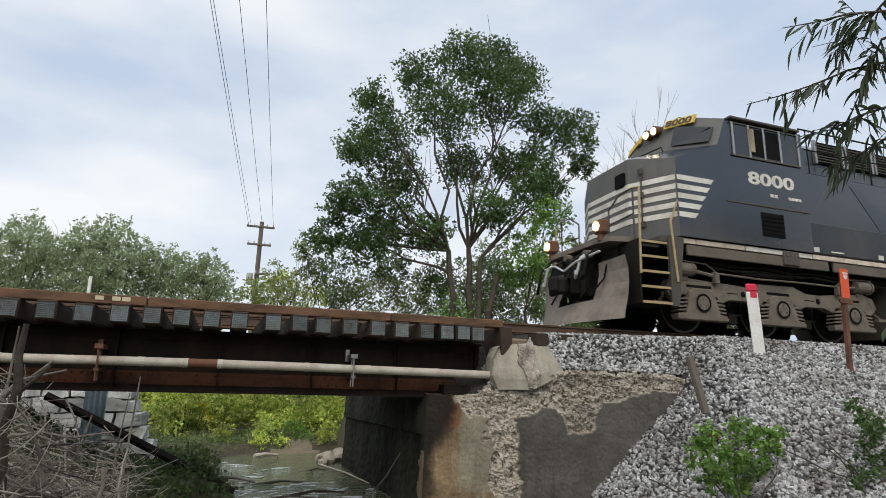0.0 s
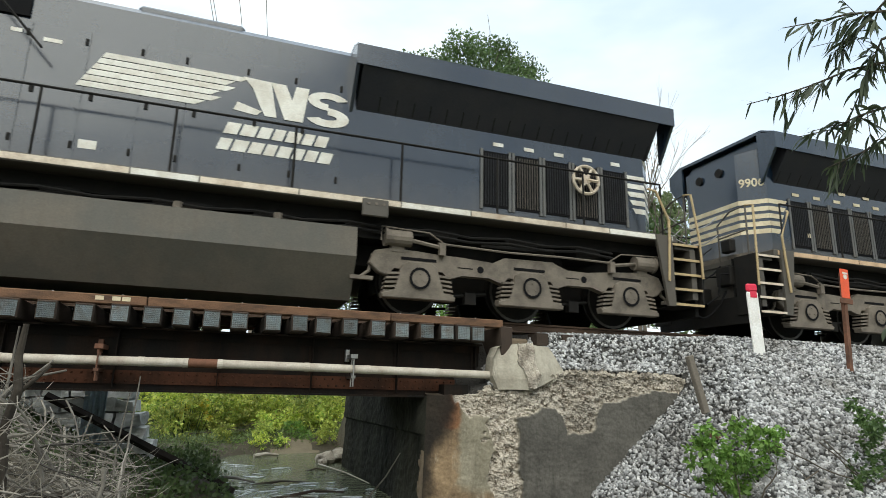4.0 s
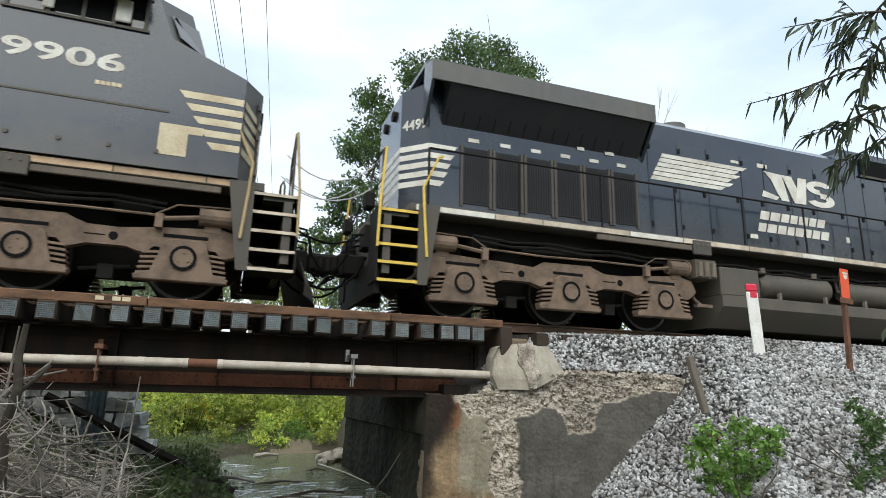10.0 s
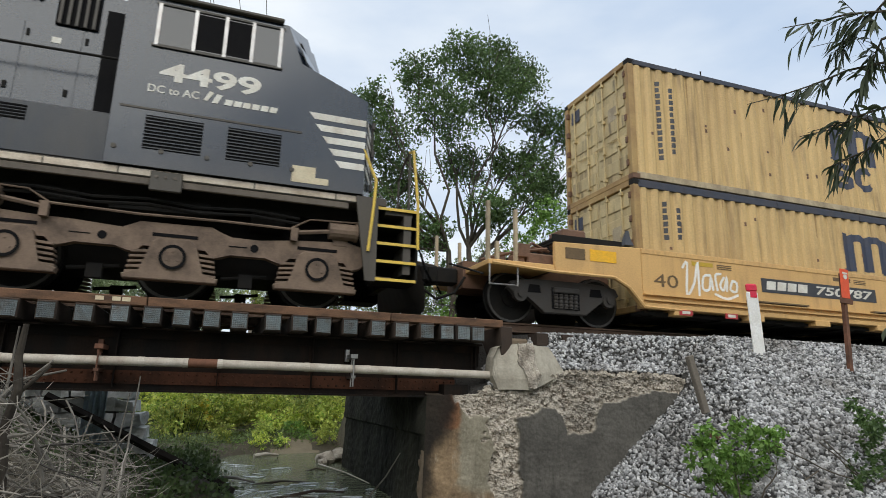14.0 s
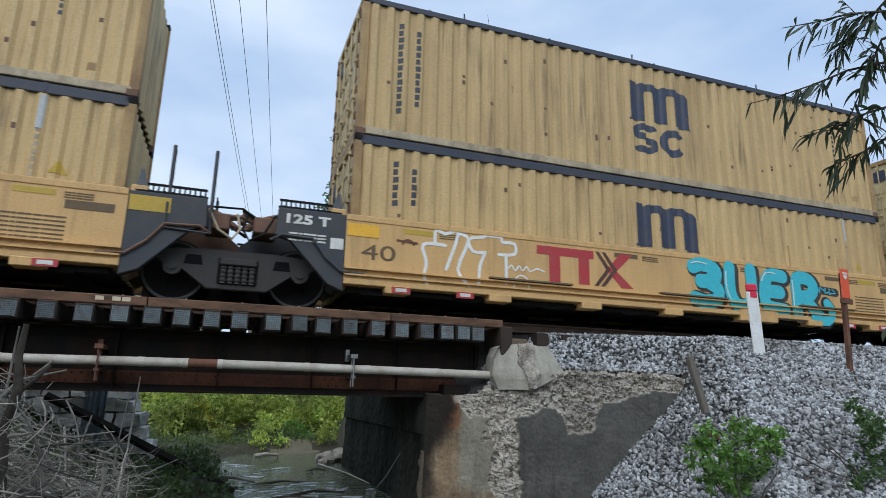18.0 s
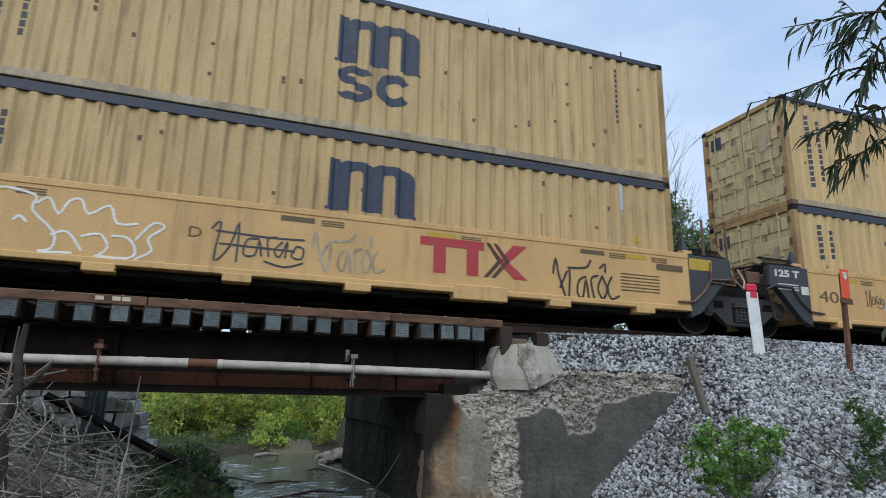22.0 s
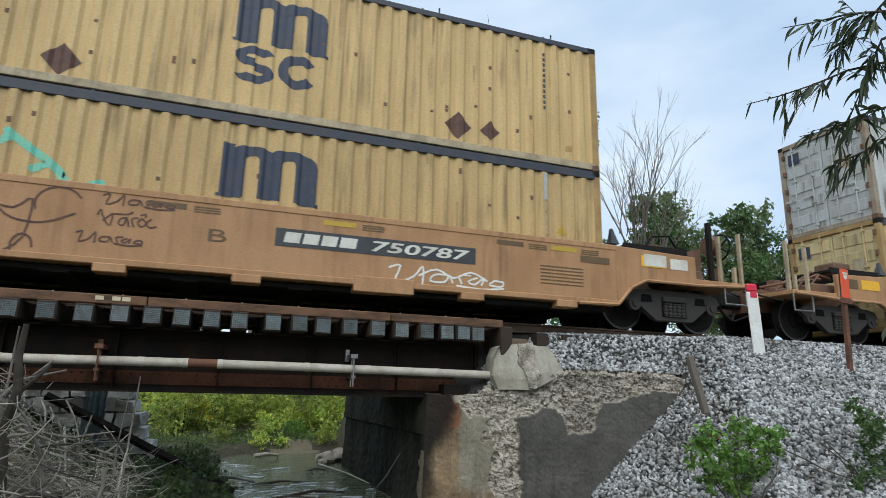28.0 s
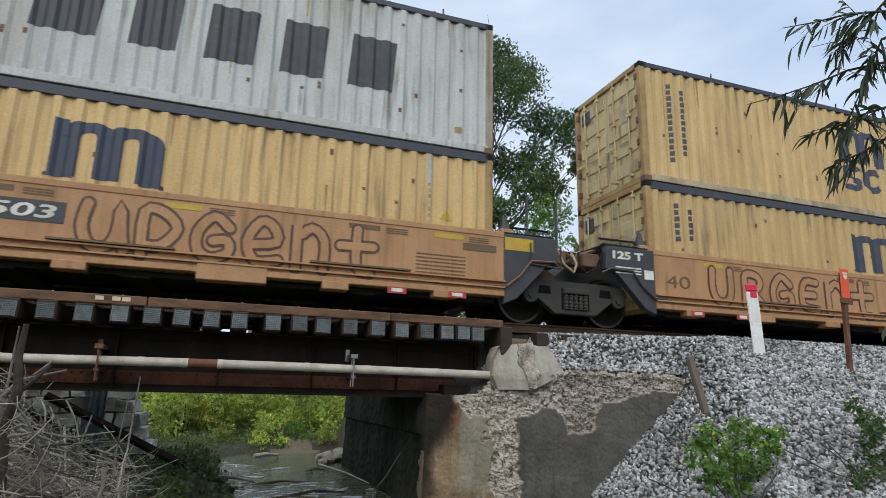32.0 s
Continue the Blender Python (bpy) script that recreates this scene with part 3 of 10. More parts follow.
gx = steps((-2500, -300, 6), (-300, -60, 8), (-60, -12, 16), (-12, 3, 75), (3, 8, 56), (8, 16, 36), (16, 60, 24), (60, 300, 8), (300, 2500, 6))
gy = steps((-800, -60, 6), (-60, -14, 10), (-14, -4, 46), (-4, 0, 46), (0, 14, 64), (14, 60, 20), (60, 300, 8), (300, 3000, 6))
ground = strip("ground", gx, gy, ground_z, GROUND, "grassy ground with a dark earthen creek bed and banks", "ground")
ground.data.materials.append(EARTH)
ground.data.materials.append(BALLAST_BED)
ground.data.materials.append(MUD)
for f in ground.data.polygons:
    c = f.center
    if math.hypot((c.x - 2.4) / 0.75, (c.y - 8.3) / 1.0) + 0.9 * noise.noise((c.x * 1.6, c.y * 1.6, 4)) < 0.9 and c.z > -3.1:
        f.material_index = 3
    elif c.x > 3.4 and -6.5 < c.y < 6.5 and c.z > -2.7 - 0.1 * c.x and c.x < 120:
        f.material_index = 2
    elif math.hypot((c.x - 1) / 15, (c.y + 1) / 12.5) + 0.25 * noise.noise((c.x * 0.5, c.y * 0.5, 2)) < 1.0:
        f.material_index = 1
    elif abs(c.y) < 3 and c.z > -1 and c.x < -4:
        f.material_index = 2

bm = B()
bmesh.ops.create_grid(bm, x_segments=2, y_segments=2, size=1.0)
for v in bm.verts:
    v.co = (v.co.x * 14 + 1, v.co.y * 16 - 2, -3.0)
tagged(finish(bm, "water", WATER), "shallow dark green creek water with small ripples", "water", kind="structure")

# ---- abutment on the right bank ----
abutment = thing("bridge_abutment", "stained crumbling concrete bridge abutment with a flared wing wall", "abutment")


def corner_x(z):
    return 3.045 + 0.035 * (z + 2.2)


def wing_skin(x, z):
    """How much of each skin lies here: crumbled core, grey render, sooty stain with painted shade, rust stain, beige
    render.
    """
    u = x + 0.1 * noise.noise((x * 2.2, z * 2.2, 1)) + 0.05 * noise.noise((x * 8, z * 8, 1)) + 0.02 * noise.noise((x * 21, z * 21, 1))
    w = z + 0.08 * noise.noise((x * 2.2, z * 2.2, 7)) + 0.05 * noise.noise((x * 8, z * 8, 7)) + 0.02 * noise.noise((x * 21, z * 21, 7))
    # lower edge of the crumbled band along the wall's top
    band = -1.36 - 0.2 * smooth(3.5, 3.75, u) + 0.04 * smooth(4.4, 4.6, u) + 0.08 * smooth(4.6, 5.0, u) - 0.36 * smooth(5.0, 5.22, u) + 0.5 * smooth(5.5, 5.8, u) + 0.14 * smooth(5.9, 6.4, u)
    crumble = smooth(band - 0.02, band + 0.02, w) * smooth(3.4, 3.5, u)
    crumble = max(crumble, smooth(4.02, 4.06, u) * (1 - smooth(4.4 - 0.06 * (w + 2), 4.44 - 0.06 * (w + 2), u)))
    chip = noise.noise((x * 3.4, z * 2.6, 31)) + 0.4 * noise.noise((x * 9, z * 9, 33))
    crumble = max(crumble, smooth(0.5, 0.58, chip) * (1 if 3.7 < u < 4.1 and w < -1.8 else 0))
    grey = smooth(4.38, 4.44, u) * (1 - crumble)
    # shade at the corner and under the deck is painted in with the stain
    soot_shade = 1 - smooth(-0.02, 0.24, u - 3.02 - 0.34 * smooth(-2.5, -1.4, w))
    soot_shade = max(soot_shade, 0.8 * smooth(-1.4, -1.3, w) * (1 - smooth(3.3, 3.5, u)))
    soot_shade = max(soot_shade, 0.5 * smooth(4.85, 5.2, u) * crumble * (0.6 + 0.8 * noise.noise((x * 2, z * 3, 77))))
    rust = smooth(3.2, 3.35, u) * (1 - smooth(3.5, 3.6, u)) * smooth(-1.78, -1.7, w)
    beige = smooth(3.5, 3.62, u) * smooth(-2.75, -2.5, w + 0.2 * noise.noise((x * 3, z, 12)))
    return crumble, grey, soot_shade, rust, beige


NX, NZ = 420, 200
verts, faces, masks = [], [], []
for j in range(NZ + 1):
    for i in range(NX + 1):
        z0 = -3.4 + 2.1 * j / NZ
        x = corner_x(z0) + (7.55 - corner_x(z0)) * i / NX
        z = -3.4 + (wing_top(x) + 3.4) * j / NZ
        k = wing_skin(x, z)
        rough = noise.noise((x * 6, z * 6, 3)) + 0.7 * noise.noise((x * 17, z * 17, 3))
        out = 0.045 + 0.018 * k[1] + 0.009 * rough
        out = out * (1 - k[0]) + k[0] * 0.05 * (rough + 0.6 * noise.noise((x * 41, z * 41, 3)))
        out += 0.02 * noise.noise((x * 1.3, z * 1.3, 5))
        out = out * min(1.0, i / 6) + 0.045 * (1 - min(1.0, i / 6))
        verts.append((x, wing_y(x) - 0.04 * (-1 - z) - out, z))
        masks.append(k)
for j in range(NZ):
    for i in range(NX):
        q = j * (NX + 1) + i
        faces.append((q, q + 1, q + NX + 2, q + NX + 1))
n0 = len(verts)
top_row = [NZ * (NX + 1) + i for i in range(NX + 1)]
verts += [(verts[q][0] + 0.1, verts[q][1] + 0.55, verts[q][2] + 0.06) for q in top_row]
masks += [(1.0, 0.0, 0.0, 0.0, 0.0)] * (NX + 1)
for i in range(NX):
    faces.append((top_row[i], top_row[i + 1], n0 + i + 1, n0 + i))
verts += [(verts[q][0] + 0.1, verts[q][1] + 0.8, verts[q][2]) for q in range(NX + 1)]
masks += [(1.0, 0.0, 0.0, 0.0, 0.0)] * (NX + 1)
n1 = n0 + NX + 1
for i in range(NX):
    faces.append((n1 + i, n1 + i + 1, i + 1, i))
    faces.append((n0 + i, n0 + i + 1, n1 + i + 1, n1 + i))
me = bpy.data.meshes.new("wing_wall")
me.from_pydata(verts, [], faces)
me.materials.append(WALL_SKIN)
for c, key in enumerate(("crumble", "grey", "soot_shade", "rust", "beige")):
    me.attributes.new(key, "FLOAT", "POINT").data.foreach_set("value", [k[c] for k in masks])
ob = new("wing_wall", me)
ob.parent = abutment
ob["label"] = "wing wall with brown render, crumbled core and smooth grey patch"
# breast wall that faces the creek, under-deck shade put into its stained colour
bm = B()
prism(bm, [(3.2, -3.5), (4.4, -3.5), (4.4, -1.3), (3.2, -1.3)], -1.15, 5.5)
part("wall_core", bm, CONCRETE_SHADED, abutment)
verts, faces, kinds = [], [], []
NY, NZ2 = 130, 60
for j in range(NZ2 + 1):
    for i in range(NY + 1):
        z = -3.4 + 2.12 * j / NZ2
        y = -1.245 - 0.04 * (-1 - z)
        y += (5.8 - y) * i / NY
        out = 0.03 * noise.noise((y * 3, z * 2, 3)) + 0.02 * noise.noise((y * 9, z * 9, 3))
        out += 0.06 * (1 if z > -1.86 + 0.03 * noise.noise((y * 3, 0, 0)) else 0)
        x = corner_x(z) - out * min(1.0, i / 5)
        if y > 4.9:
            x += 0.5 * (y - 4.9) * (1 + noise.noise((y * 2, z * 3, 1)))
        verts.append((x, y, z))
for j in range(NZ2):
    for i in range(NY):
        q = j * (NY + 1) + i
        faces.append((q + 1, q, q + NY + 1, q + NY + 2))
        y, z = verts[q][1], verts[q][2]
        # the near foot keeps the lit, lighter concrete; the rest is painted shaded
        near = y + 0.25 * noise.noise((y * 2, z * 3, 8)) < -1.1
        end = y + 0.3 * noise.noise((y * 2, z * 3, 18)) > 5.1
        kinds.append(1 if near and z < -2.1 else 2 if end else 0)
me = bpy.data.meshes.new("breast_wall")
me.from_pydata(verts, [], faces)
for mt in (CONCRETE_SHADED, CONCRETE, CONCRETE_RAW):
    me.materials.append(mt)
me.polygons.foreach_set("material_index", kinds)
ob = new("breast_wall", me)
ob.parent = abutment
ob["label"] = "stained concrete breast wall with under-deck shade in its colour"
bm = B()
box(bm, 4.42, 4.95, -1.1, 5.5, -1.3, -0.3, 0.04)
part("backwall", bm, CONCRETE, abutment)
# fallen pieces at the wall's far foot
rng = random.Random(21)
for i, (x, y, s) in enumerate(((2.75, 5.6, 0.26), (2.95, 6.2, 0.2), (3.15, 5.9, 0.3), (2.6, 5.2, 0.13), (3.3, 6.6, 0.24))):
    bm = B()
    bmesh.ops.create_icosphere(bm, subdivisions=2, radius=1)
    for v in bm.verts:
        v.co = Vector((v.co.x * s, v.co.y * s * 1.3, v.co.z * s * 0.7)) * (1 + 0.35 * noise.noise(v.co * 1.6 + Vector((i, 0, 0))))
        v.co += Vector((x, y, -2.98 + 0.3 * s))
    tagged(finish(bm, "concrete_lump", CONCRETE_RAW), "pale broken concrete lump at the water's edge", "rubble", group="fallen concrete lumps")
# sticks in the water
for pts, r, mt, lb in ((((0.3, 3.1, -2.97), (0.5, 2.75, -2.93), (0.85, 2.25, -2.96)), 0.035, DRIFT, "pale bare branch lying in the creek"),
                       (((2.5, 5.2, -2.98), (2.8, 3.4, -2.96), (2.96, 1.8, -2.97)), 0.018, PIPE_PAINT, "thin pale stick along the waterline"),
                       (((1.35, 0.7, -2.98), (1.75, 0.8, -2.93), (2.3, 0.9, -2.98)), 0.03, TIE_WOOD, "dark waterlogged branch in the creek"),
                       (((2.55, 0.2, -3.0), (2.75, -0.2, -2.6), (2.9, -0.5, -2.2)), 0.016, DRIFT, "thin dry twig leaning on the abutment"),
                       (((1.1, 7.1, -2.97), (1.4, 7.25, -2.93), (1.75, 7.35, -2.97)), 0.06, PIPE_PAINT, "pale smooth stone bar at the waterline")):
    bm = B()
    tube(bm, pts, r, 7, r * 0.5)
    tagged(finish(bm, "stick", mt), lb, "stick", group="sticks in the creek")
# broken water over the stones of the riffle, reflected glints painted white with it
bm = B()
for cx, cy, n, sx, sy in ((0.13, 5.8, 10, 0.3, 0.2), (0.78, 5.15, 16, 0.35, 0.25), (1.35, 4.6, 9, 0.3, 0.2), (0.5, 1.3, 34, 0.3, 0.4), (1.2, 1.8, 26, 0.45, 0.15), (1.9, 2.1, 12, 0.25, 0.2), (1.75, 0.8, 40, 0.45, 0.3), (1.0, 0.5, 46, 0.4, 0.35), (2.2, 1.5, 16, 0.3, 0.3), (0.6, 2.6, 14, 0.3, 0.3), (0.9, 3.3, 8, 0.25, 0.2), (1.5, 3.2, 6, 0.4, 0.4)):
    for i in range(n // 3):
        x, y = cx + rng.gauss(0, sx), cy + rng.gauss(0, sy)
        m = Matrix.Translation((x, y, -2.998)) @ Matrix.Rotation(rng.gauss(0.2, 0.5), 4, "Z") @ Matrix.Diagonal((rng.uniform(0.05, 0.26), rng.uniform(0.012, 0.04), rng.uniform(0.004, 0.014), 1))
        bmesh.ops.create_icosphere(bm, subdivisions=2, radius=1, matrix=m)
for v in bm.verts:
    v.co += Vector((noise.noise(v.co * 9), noise.noise(v.co * 9 + Vector((5, 0, 0))), 0)) * 0.05
tagged(finish(bm, "riffle_foam", FOAM, smooth=True), "white broken water over a shallow riffle, with painted glints", "foam", kind="stuff")
# broken block on the wall's shoulder: a rounded left half, a crumbled ridge and a smooth right face
for nm, outline, y0, mt, rough in (("broken_block", [(4.26, -1.16), (4.72, -1.16), (4.8, -0.95), (4.68, -0.72), (4.6, -0.44), (4.42, -0.43), (4.28, -0.5), (4.2, -0.66), (4.18, -0.95)], -1.78, BLOCK_FACE, 0.3),
                                   ("broken_face", [(4.78, -1.14), (5.08, -1.0), (5.32, -0.86), (5.12, -0.47), (4.8, -0.45), (4.7, -0.7), (4.82, -0.93)], -1.8, BLOCK_FACE, 0.3),
                                   ("broken_ridge", [(4.56, -0.7), (4.6, -0.43), (4.84, -0.43), (4.8, -0.66), (4.88, -0.94), (4.8, -1.14), (4.68, -1.12), (4.7, -0.9)], -1.83, CONCRETE_RAW, 1.0)):
    bm = B()
    prism(bm, outline, y0, -1.2)
    bmesh.ops.triangulate(bm, faces=bm.faces[:])
    bmesh.ops.subdivide_edges(bm, edges=bm.edges[:], cuts=3, use_grid_fill=True)
    for v in bm.verts:
        if v.co.y < -1.5:
            v.co.y += max(0.0, 4.75 - v.co.x) * 0.45 + max(0.0, v.co.z + 0.95) * 0.35
        v.co.x -= 0.1
        v.co += Vector((noise.noise(v.co * 9), noise.noise(v.co * 8 + Vector((4, 0, 0))), noise.noise(v.co * 9 + Vector((0, 7, 0))))) * 0.04 * rough
    part(nm, bm, mt, abutment, "broken pale concrete block" if rough < 1 else "crumbled ridge of the broken block")


# crumbled rubble on top of the wall
rng = random.Random(5)
bm = B()
for i in range(420):
    x = rng.uniform(3.9, 7.1)
    s = rng.uniform(0.012, 0.05) * (1.5 if rng.random() < 0.1 else 1)
    y = wing_y(x) + rng.uniform(-0.05, 0.34) * rng.random()
    m = Matrix.Translation((x, y, wing_top(x) + s * 0.3 + max(0, 0.3 * (y - wing_y(x))))) @ Euler((rng.uniform(0, 6), rng.uniform(0, 6), 0)).to_matrix().to_4x4() @ Matrix.Diagonal((s, s * rng.uniform(0.6, 1), s * rng.uniform(0.4, 0.8), 1))
    bmesh.ops.create_cube(bm, size=1.6, matrix=m)
for v in bm.verts:
    v.co += Vector((noise.noise(v.co * 31), noise.noise(v.co * 37), noise.noise(v.co * 29))) * 0.02
tagged(finish(bm, "concrete_rubble", CONCRETE_RAW), "crumbled concrete rubble along the top of the wing wall", "rubble", kind="stuff")

# ---- track ----
for side in (-0.76, 0.76):
    bm = B()
    prof = [(-0.07, -0.17), (0.07, -0.17), (0.07, -0.155), (0.012, -0.14), (0.012, -0.04), (0.036, -0.03), (0.036, 0.0), (-0.036, 0.0), (-0.036, -0.03), (-0.012, -0.04), (-0.012, -0.14), (-0.07, -0.155)]
    long_prism(bm, [(y + side, z) for y, z in prof], -120, 160)
    tagged(finish(bm, "rail", RAIL_STEEL), "rusty steel running rail with a worn head", "rail", group="rails of the track")

bridge = thing("girder_bridge", "short sooty steel deck girder railway bridge with timber ties", "bridge")
tie_mesh = None
plate_mesh = None
TIES = [3.85, 3.59, 3.33, 2.96, 2.58, 2.18, 1.79, 1.4, 1.02, 0.64, 0.225, -0.15, -0.52, -0.92, -1.315, -1.7, -2.137] + [-2.54 - 0.4 * i for i in range(17)]
for i, x in enumerate(TIES):
    if tie_mesh is None:
        bm = B()
        box(bm, -0.115, 0.115, -1.5, 1.5, -0.43, -0.18, 0.012)
        ob = part("tie", bm, TIE_WOOD, bridge, "dark creosoted timber tie")
        tie_mesh = ob.data
        bm = B()
        bmesh.ops.create_grid(bm, x_segments=7, y_segments=8, size=0.1, matrix=Matrix.Translation((0, -1.514, -0.306)) @ Matrix.Rotation(radians(90), 4, "X"))
        bmesh.ops.inset_individual(bm, faces=bm.faces[:], thickness=0.005, depth=-0.006)
        pl = part("end_plate", bm, TIE_PLATE, ob, "gridded grey metal end plate")
        plate_mesh = pl.data
    else:
        ob = new("tie", tie_mesh)
        ob.parent = bridge
        pl = new("end_plate", plate_mesh)
        pl.parent = ob
    rj = random.Random(i)
    ob.location = (x, rj.uniform(-0.04, 0.03), rj.uniform(-0.008, 0.006))
    ob.rotation_euler = (0, radians(rj.uniform(-1.5, 1.5)), radians(rj.uniform(-1.0, 1.0)))
# guard timbers, in lengths, with bolts
for y0 in (-1.44, 1.24):
    x = 4.3
    for k, ln in enumerate((1.9, 3.4, 3.6, 3.4, 3.0)):
        bm = B()
        box(bm, x - ln + 0.012, x, y0, y0 + 0.2, -0.178, -0.05, 0.012)
        ob = part("guard_timber", bm, TIMBER, bridge, "weathered brown guard timber")
        x -= ln
bm = B()
for i, x in enumerate(TIES):
    if i % 2 == 0:
        tube(bm, [(x, -1.34, -0.06), (x, -1.34, -0.028)], 0.014, 6)
tagged(part("guard_bolts", bm, STEEL, bridge, "bright bolt heads"), kind="stuff")
# a tie laid on end at the bridge's end
bm = B()
box(bm, 4.24, 4.44, -1.5, 1.5, -0.62, -0.16, 0.015)
part("end_timber", bm, TIE_WOOD, bridge, "dark timber block at the deck's end")
for y0 in (-1.0, 1.0):
    s = -1 if y0 < 0 else 1
    g = None
    bm = B()
    box(bm, -9.2, 4.05, y0 - 0.008, y0 + 0.008, -1.28, -0.45)
    g = part("girder_web", bm, GIRDER, bridge, "sooty steel girder web")
    bm = B()
    box(bm, -9.2, 4.05, y0 - 0.17, y0 + 0.17, -0.465, -0.44)
    box(bm, -9.2, 4.05, y0 - 0.03, y0 + 0.03, -0.58, -0.465)
    part("top_flange", bm, GIRDER, g)
    bm = B()
    box(bm, -9.2, 4.05, y0 - 0.2, y0 + 0.2, -1.305, -1.278)
    part("bottom_flange", bm, GIRDER, g)
    # red-brown only where lit; the flange's shaded lower part takes the girder's black
    bm = B()
    box(bm, -9.2, 4.05, y0 - 0.03 if s < 0 else y0 + 0.008, y0 - 0.008 if s < 0 else y0 + 0.03, -1.2, -1.02)
    part("flange_angle", bm, FLANGE, g, "red-brown riveted flange angle")
    bm = B()
    for i in range(110):
        for dz in (0, 0.1):
            x = 3.98 - 0.12 * i - (0.06 if dz else 0)
            yy = y0 + s * 0.03
            tube(bm, [(x, yy, -1.16 + dz), (x, yy + s * 0.016, -1.16 + dz)], 0.017, 6, 0.008)
    tagged(part("rivets", bm, FLANGE, g), kind="stuff")
    for i in range(10):
        x = 3.95 - 1.32 * i
        bm = B()
        box(bm, x - 0.006, x + 0.006, y0 + s * 0.03, y0 + s * 0.13, -1.25, -0.47)
        box(bm, x - 0.05, x + 0.006, y0 + s * 0.01, y0 + s * 0.028, -1.02, -0.58)
        part("stiffener", bm, GIRDER, g)
for i in range(7):
    x = 3.7 - 2.0 * i
    bm = B()
    box(bm, x - 0.04, x + 0.04, -0.98, 0.98, -0.62, -0.5)
    tube(bm, [(x, -0.98, -1.2), (x, 0.98, -0.55)], 0.035, 4)
    tube(bm, [(x, 0.98, -1.2), (x, -0.98, -0.55)], 0.035, 4)
    part("cross_brace", bm, GIRDER, bridge)
for y0 in (-1.0, 1.0):
    bm = B()
    prism(bm, [(3.2, -1.36), (4.0, -1.36), (4.0, -1.306), (3.75, -1.3), (3.75, -1.1), (3.35, -1.1), (3.35, -1.3), (3.2, -1.306)], y0 - 0.3, y0 + 0.22)
    part("bearing", bm, GIRDER, bridge, "rusted bearing plate on the abutment")
# pale painted writing on the guard timber that can't be read
for x0, w in ((-1.62, 0.1), (-1.42, 0.1), (-1.3, 0.1)):
    bm = B()
    box(bm, x0, x0 + w, -1.446, -1.441, -0.13, -0.075, 0.0)
    part("faded_marking", bm, CREAM_PAINT, bridge, "faded cream paint mark")

# pipe slung along the girder
pipe = thing("service_pipe", "chalky grey-white service pipe slung along the bridge girder", "pipe")
xs = [4.4, 3.2, 2.1, 1.2, 0.01, -0.434, -0.98, -2.6, -5.0, -9.0]
for a, b in zip(xs, xs[1:]):
    bm = B()
    rusty = abs(a - 0.01) < 0.01
    tube(bm, [(a, -1.35, -0.925 + 0.02 * math.cos(0.5 * a)), (b, -1.35, -0.925 + 0.02 * math.cos(0.5 * b))], 0.062, 14)
    part("pipe_length", bm, RUST if rusty else PIPE_PAINT, pipe, "brown rusted pipe length" if rusty else "", smooth=True)
for a in xs[1:-1]:
    bm = B()
    tube(bm, [(a - 0.035, -1.35, -0.925 + 0.02 * math.cos(0.5 * a)), (a + 0.035, -1.35, -0.925 + 0.02 * math.cos(0.5 * a))], 0.066, 14)
    part("pipe_collar", bm, PIPE_PAINT, pipe)
for x in (1.87, -1.49, -5.0):
    bm = B()
    tube(bm, [(x, -1.43, -0.72), (x, -1.43, -1.17)], 0.013, 6)
    tube(bm, [(x, -1.27, -0.72), (x, -1.27, -1.17)], 0.013, 6)
    box(bm, x - 0.03, x + 0.03, -1.45, -1.03, -1.05, -1.01)
    box(bm, x - 0.05, x + 0.05, -1.46, -1.03, -0.76, -0.70)
    box(bm, x - 0.07, x - 0.01, -1.12, -1.02, -0.8, -0.62)
    part("pipe_hanger", bm, STEEL if x > 0 else RUST, pipe, "bolted steel pipe hanger")

# ties in the ballast to the right
bm = B()
for i in range(150):
    x = 5.1 + 0.5 * i
    box(bm, x - 0.11, x + 0.11, -1.3, 1.3, -0.42, -0.215)
tagged(finish(bm, "ballasted_ties", TIE_WOOD), "timber ties bedded in grey ballast", "ties", kind="stuff")

# ---- left bank: laid stone blocks and old steel ----
stonewall = thing("stone_block_wall", "dry-laid grey stone block retaining wall under the bridge", "wall")
rng = random.Random(8)
z = -2.75
row = 0
while z < -1.15:
    h = rng.uniform(0.2, 0.28)
    x = -1.05 - 0.1 * row + rng.uniform(-0.1, 0.1)
    while x > -5.5:
        w = rng.uniform(0.45, 0.85)
        bm = B()
        box(bm, x - w + 0.02, x, 3.2 + rng.uniform(0, 0.12) + 0.09 * row, 4.6, z, z + h - 0.018, 0.0)
        bmesh.ops.subdivide_edges(bm, edges=bm.edges[:], cuts=2, use_grid_fill=True)
        for v in bm.verts:
            v.co += Vector((noise.noise(v.co * 3), noise.noise(v.co * 3 + Vector((9, 0, 0))), noise.noise(v.co * 3 + Vector((0, 9, 0))))) * 0.085
        bmesh.ops.scale(bm, vec=(0.95, 1, 0.9), verts=bm.verts, space=Matrix.Translation((-(x - w / 2), 0, -(z + h / 2))))
        part("stone", bm, STONE_BLOCK, stonewall)
        x -= w
    z += h
    row += 1
pile = thing("steel_sheet_pile", "blue-grey corrugated steel sheet pile standing under the deck", "steel pile")
bm = B()
pts = []
for i in range(9):
    pts.append((-2.2 + 0.045 * i, 2.2 + (0.05 if i % 2 else 0.0)))
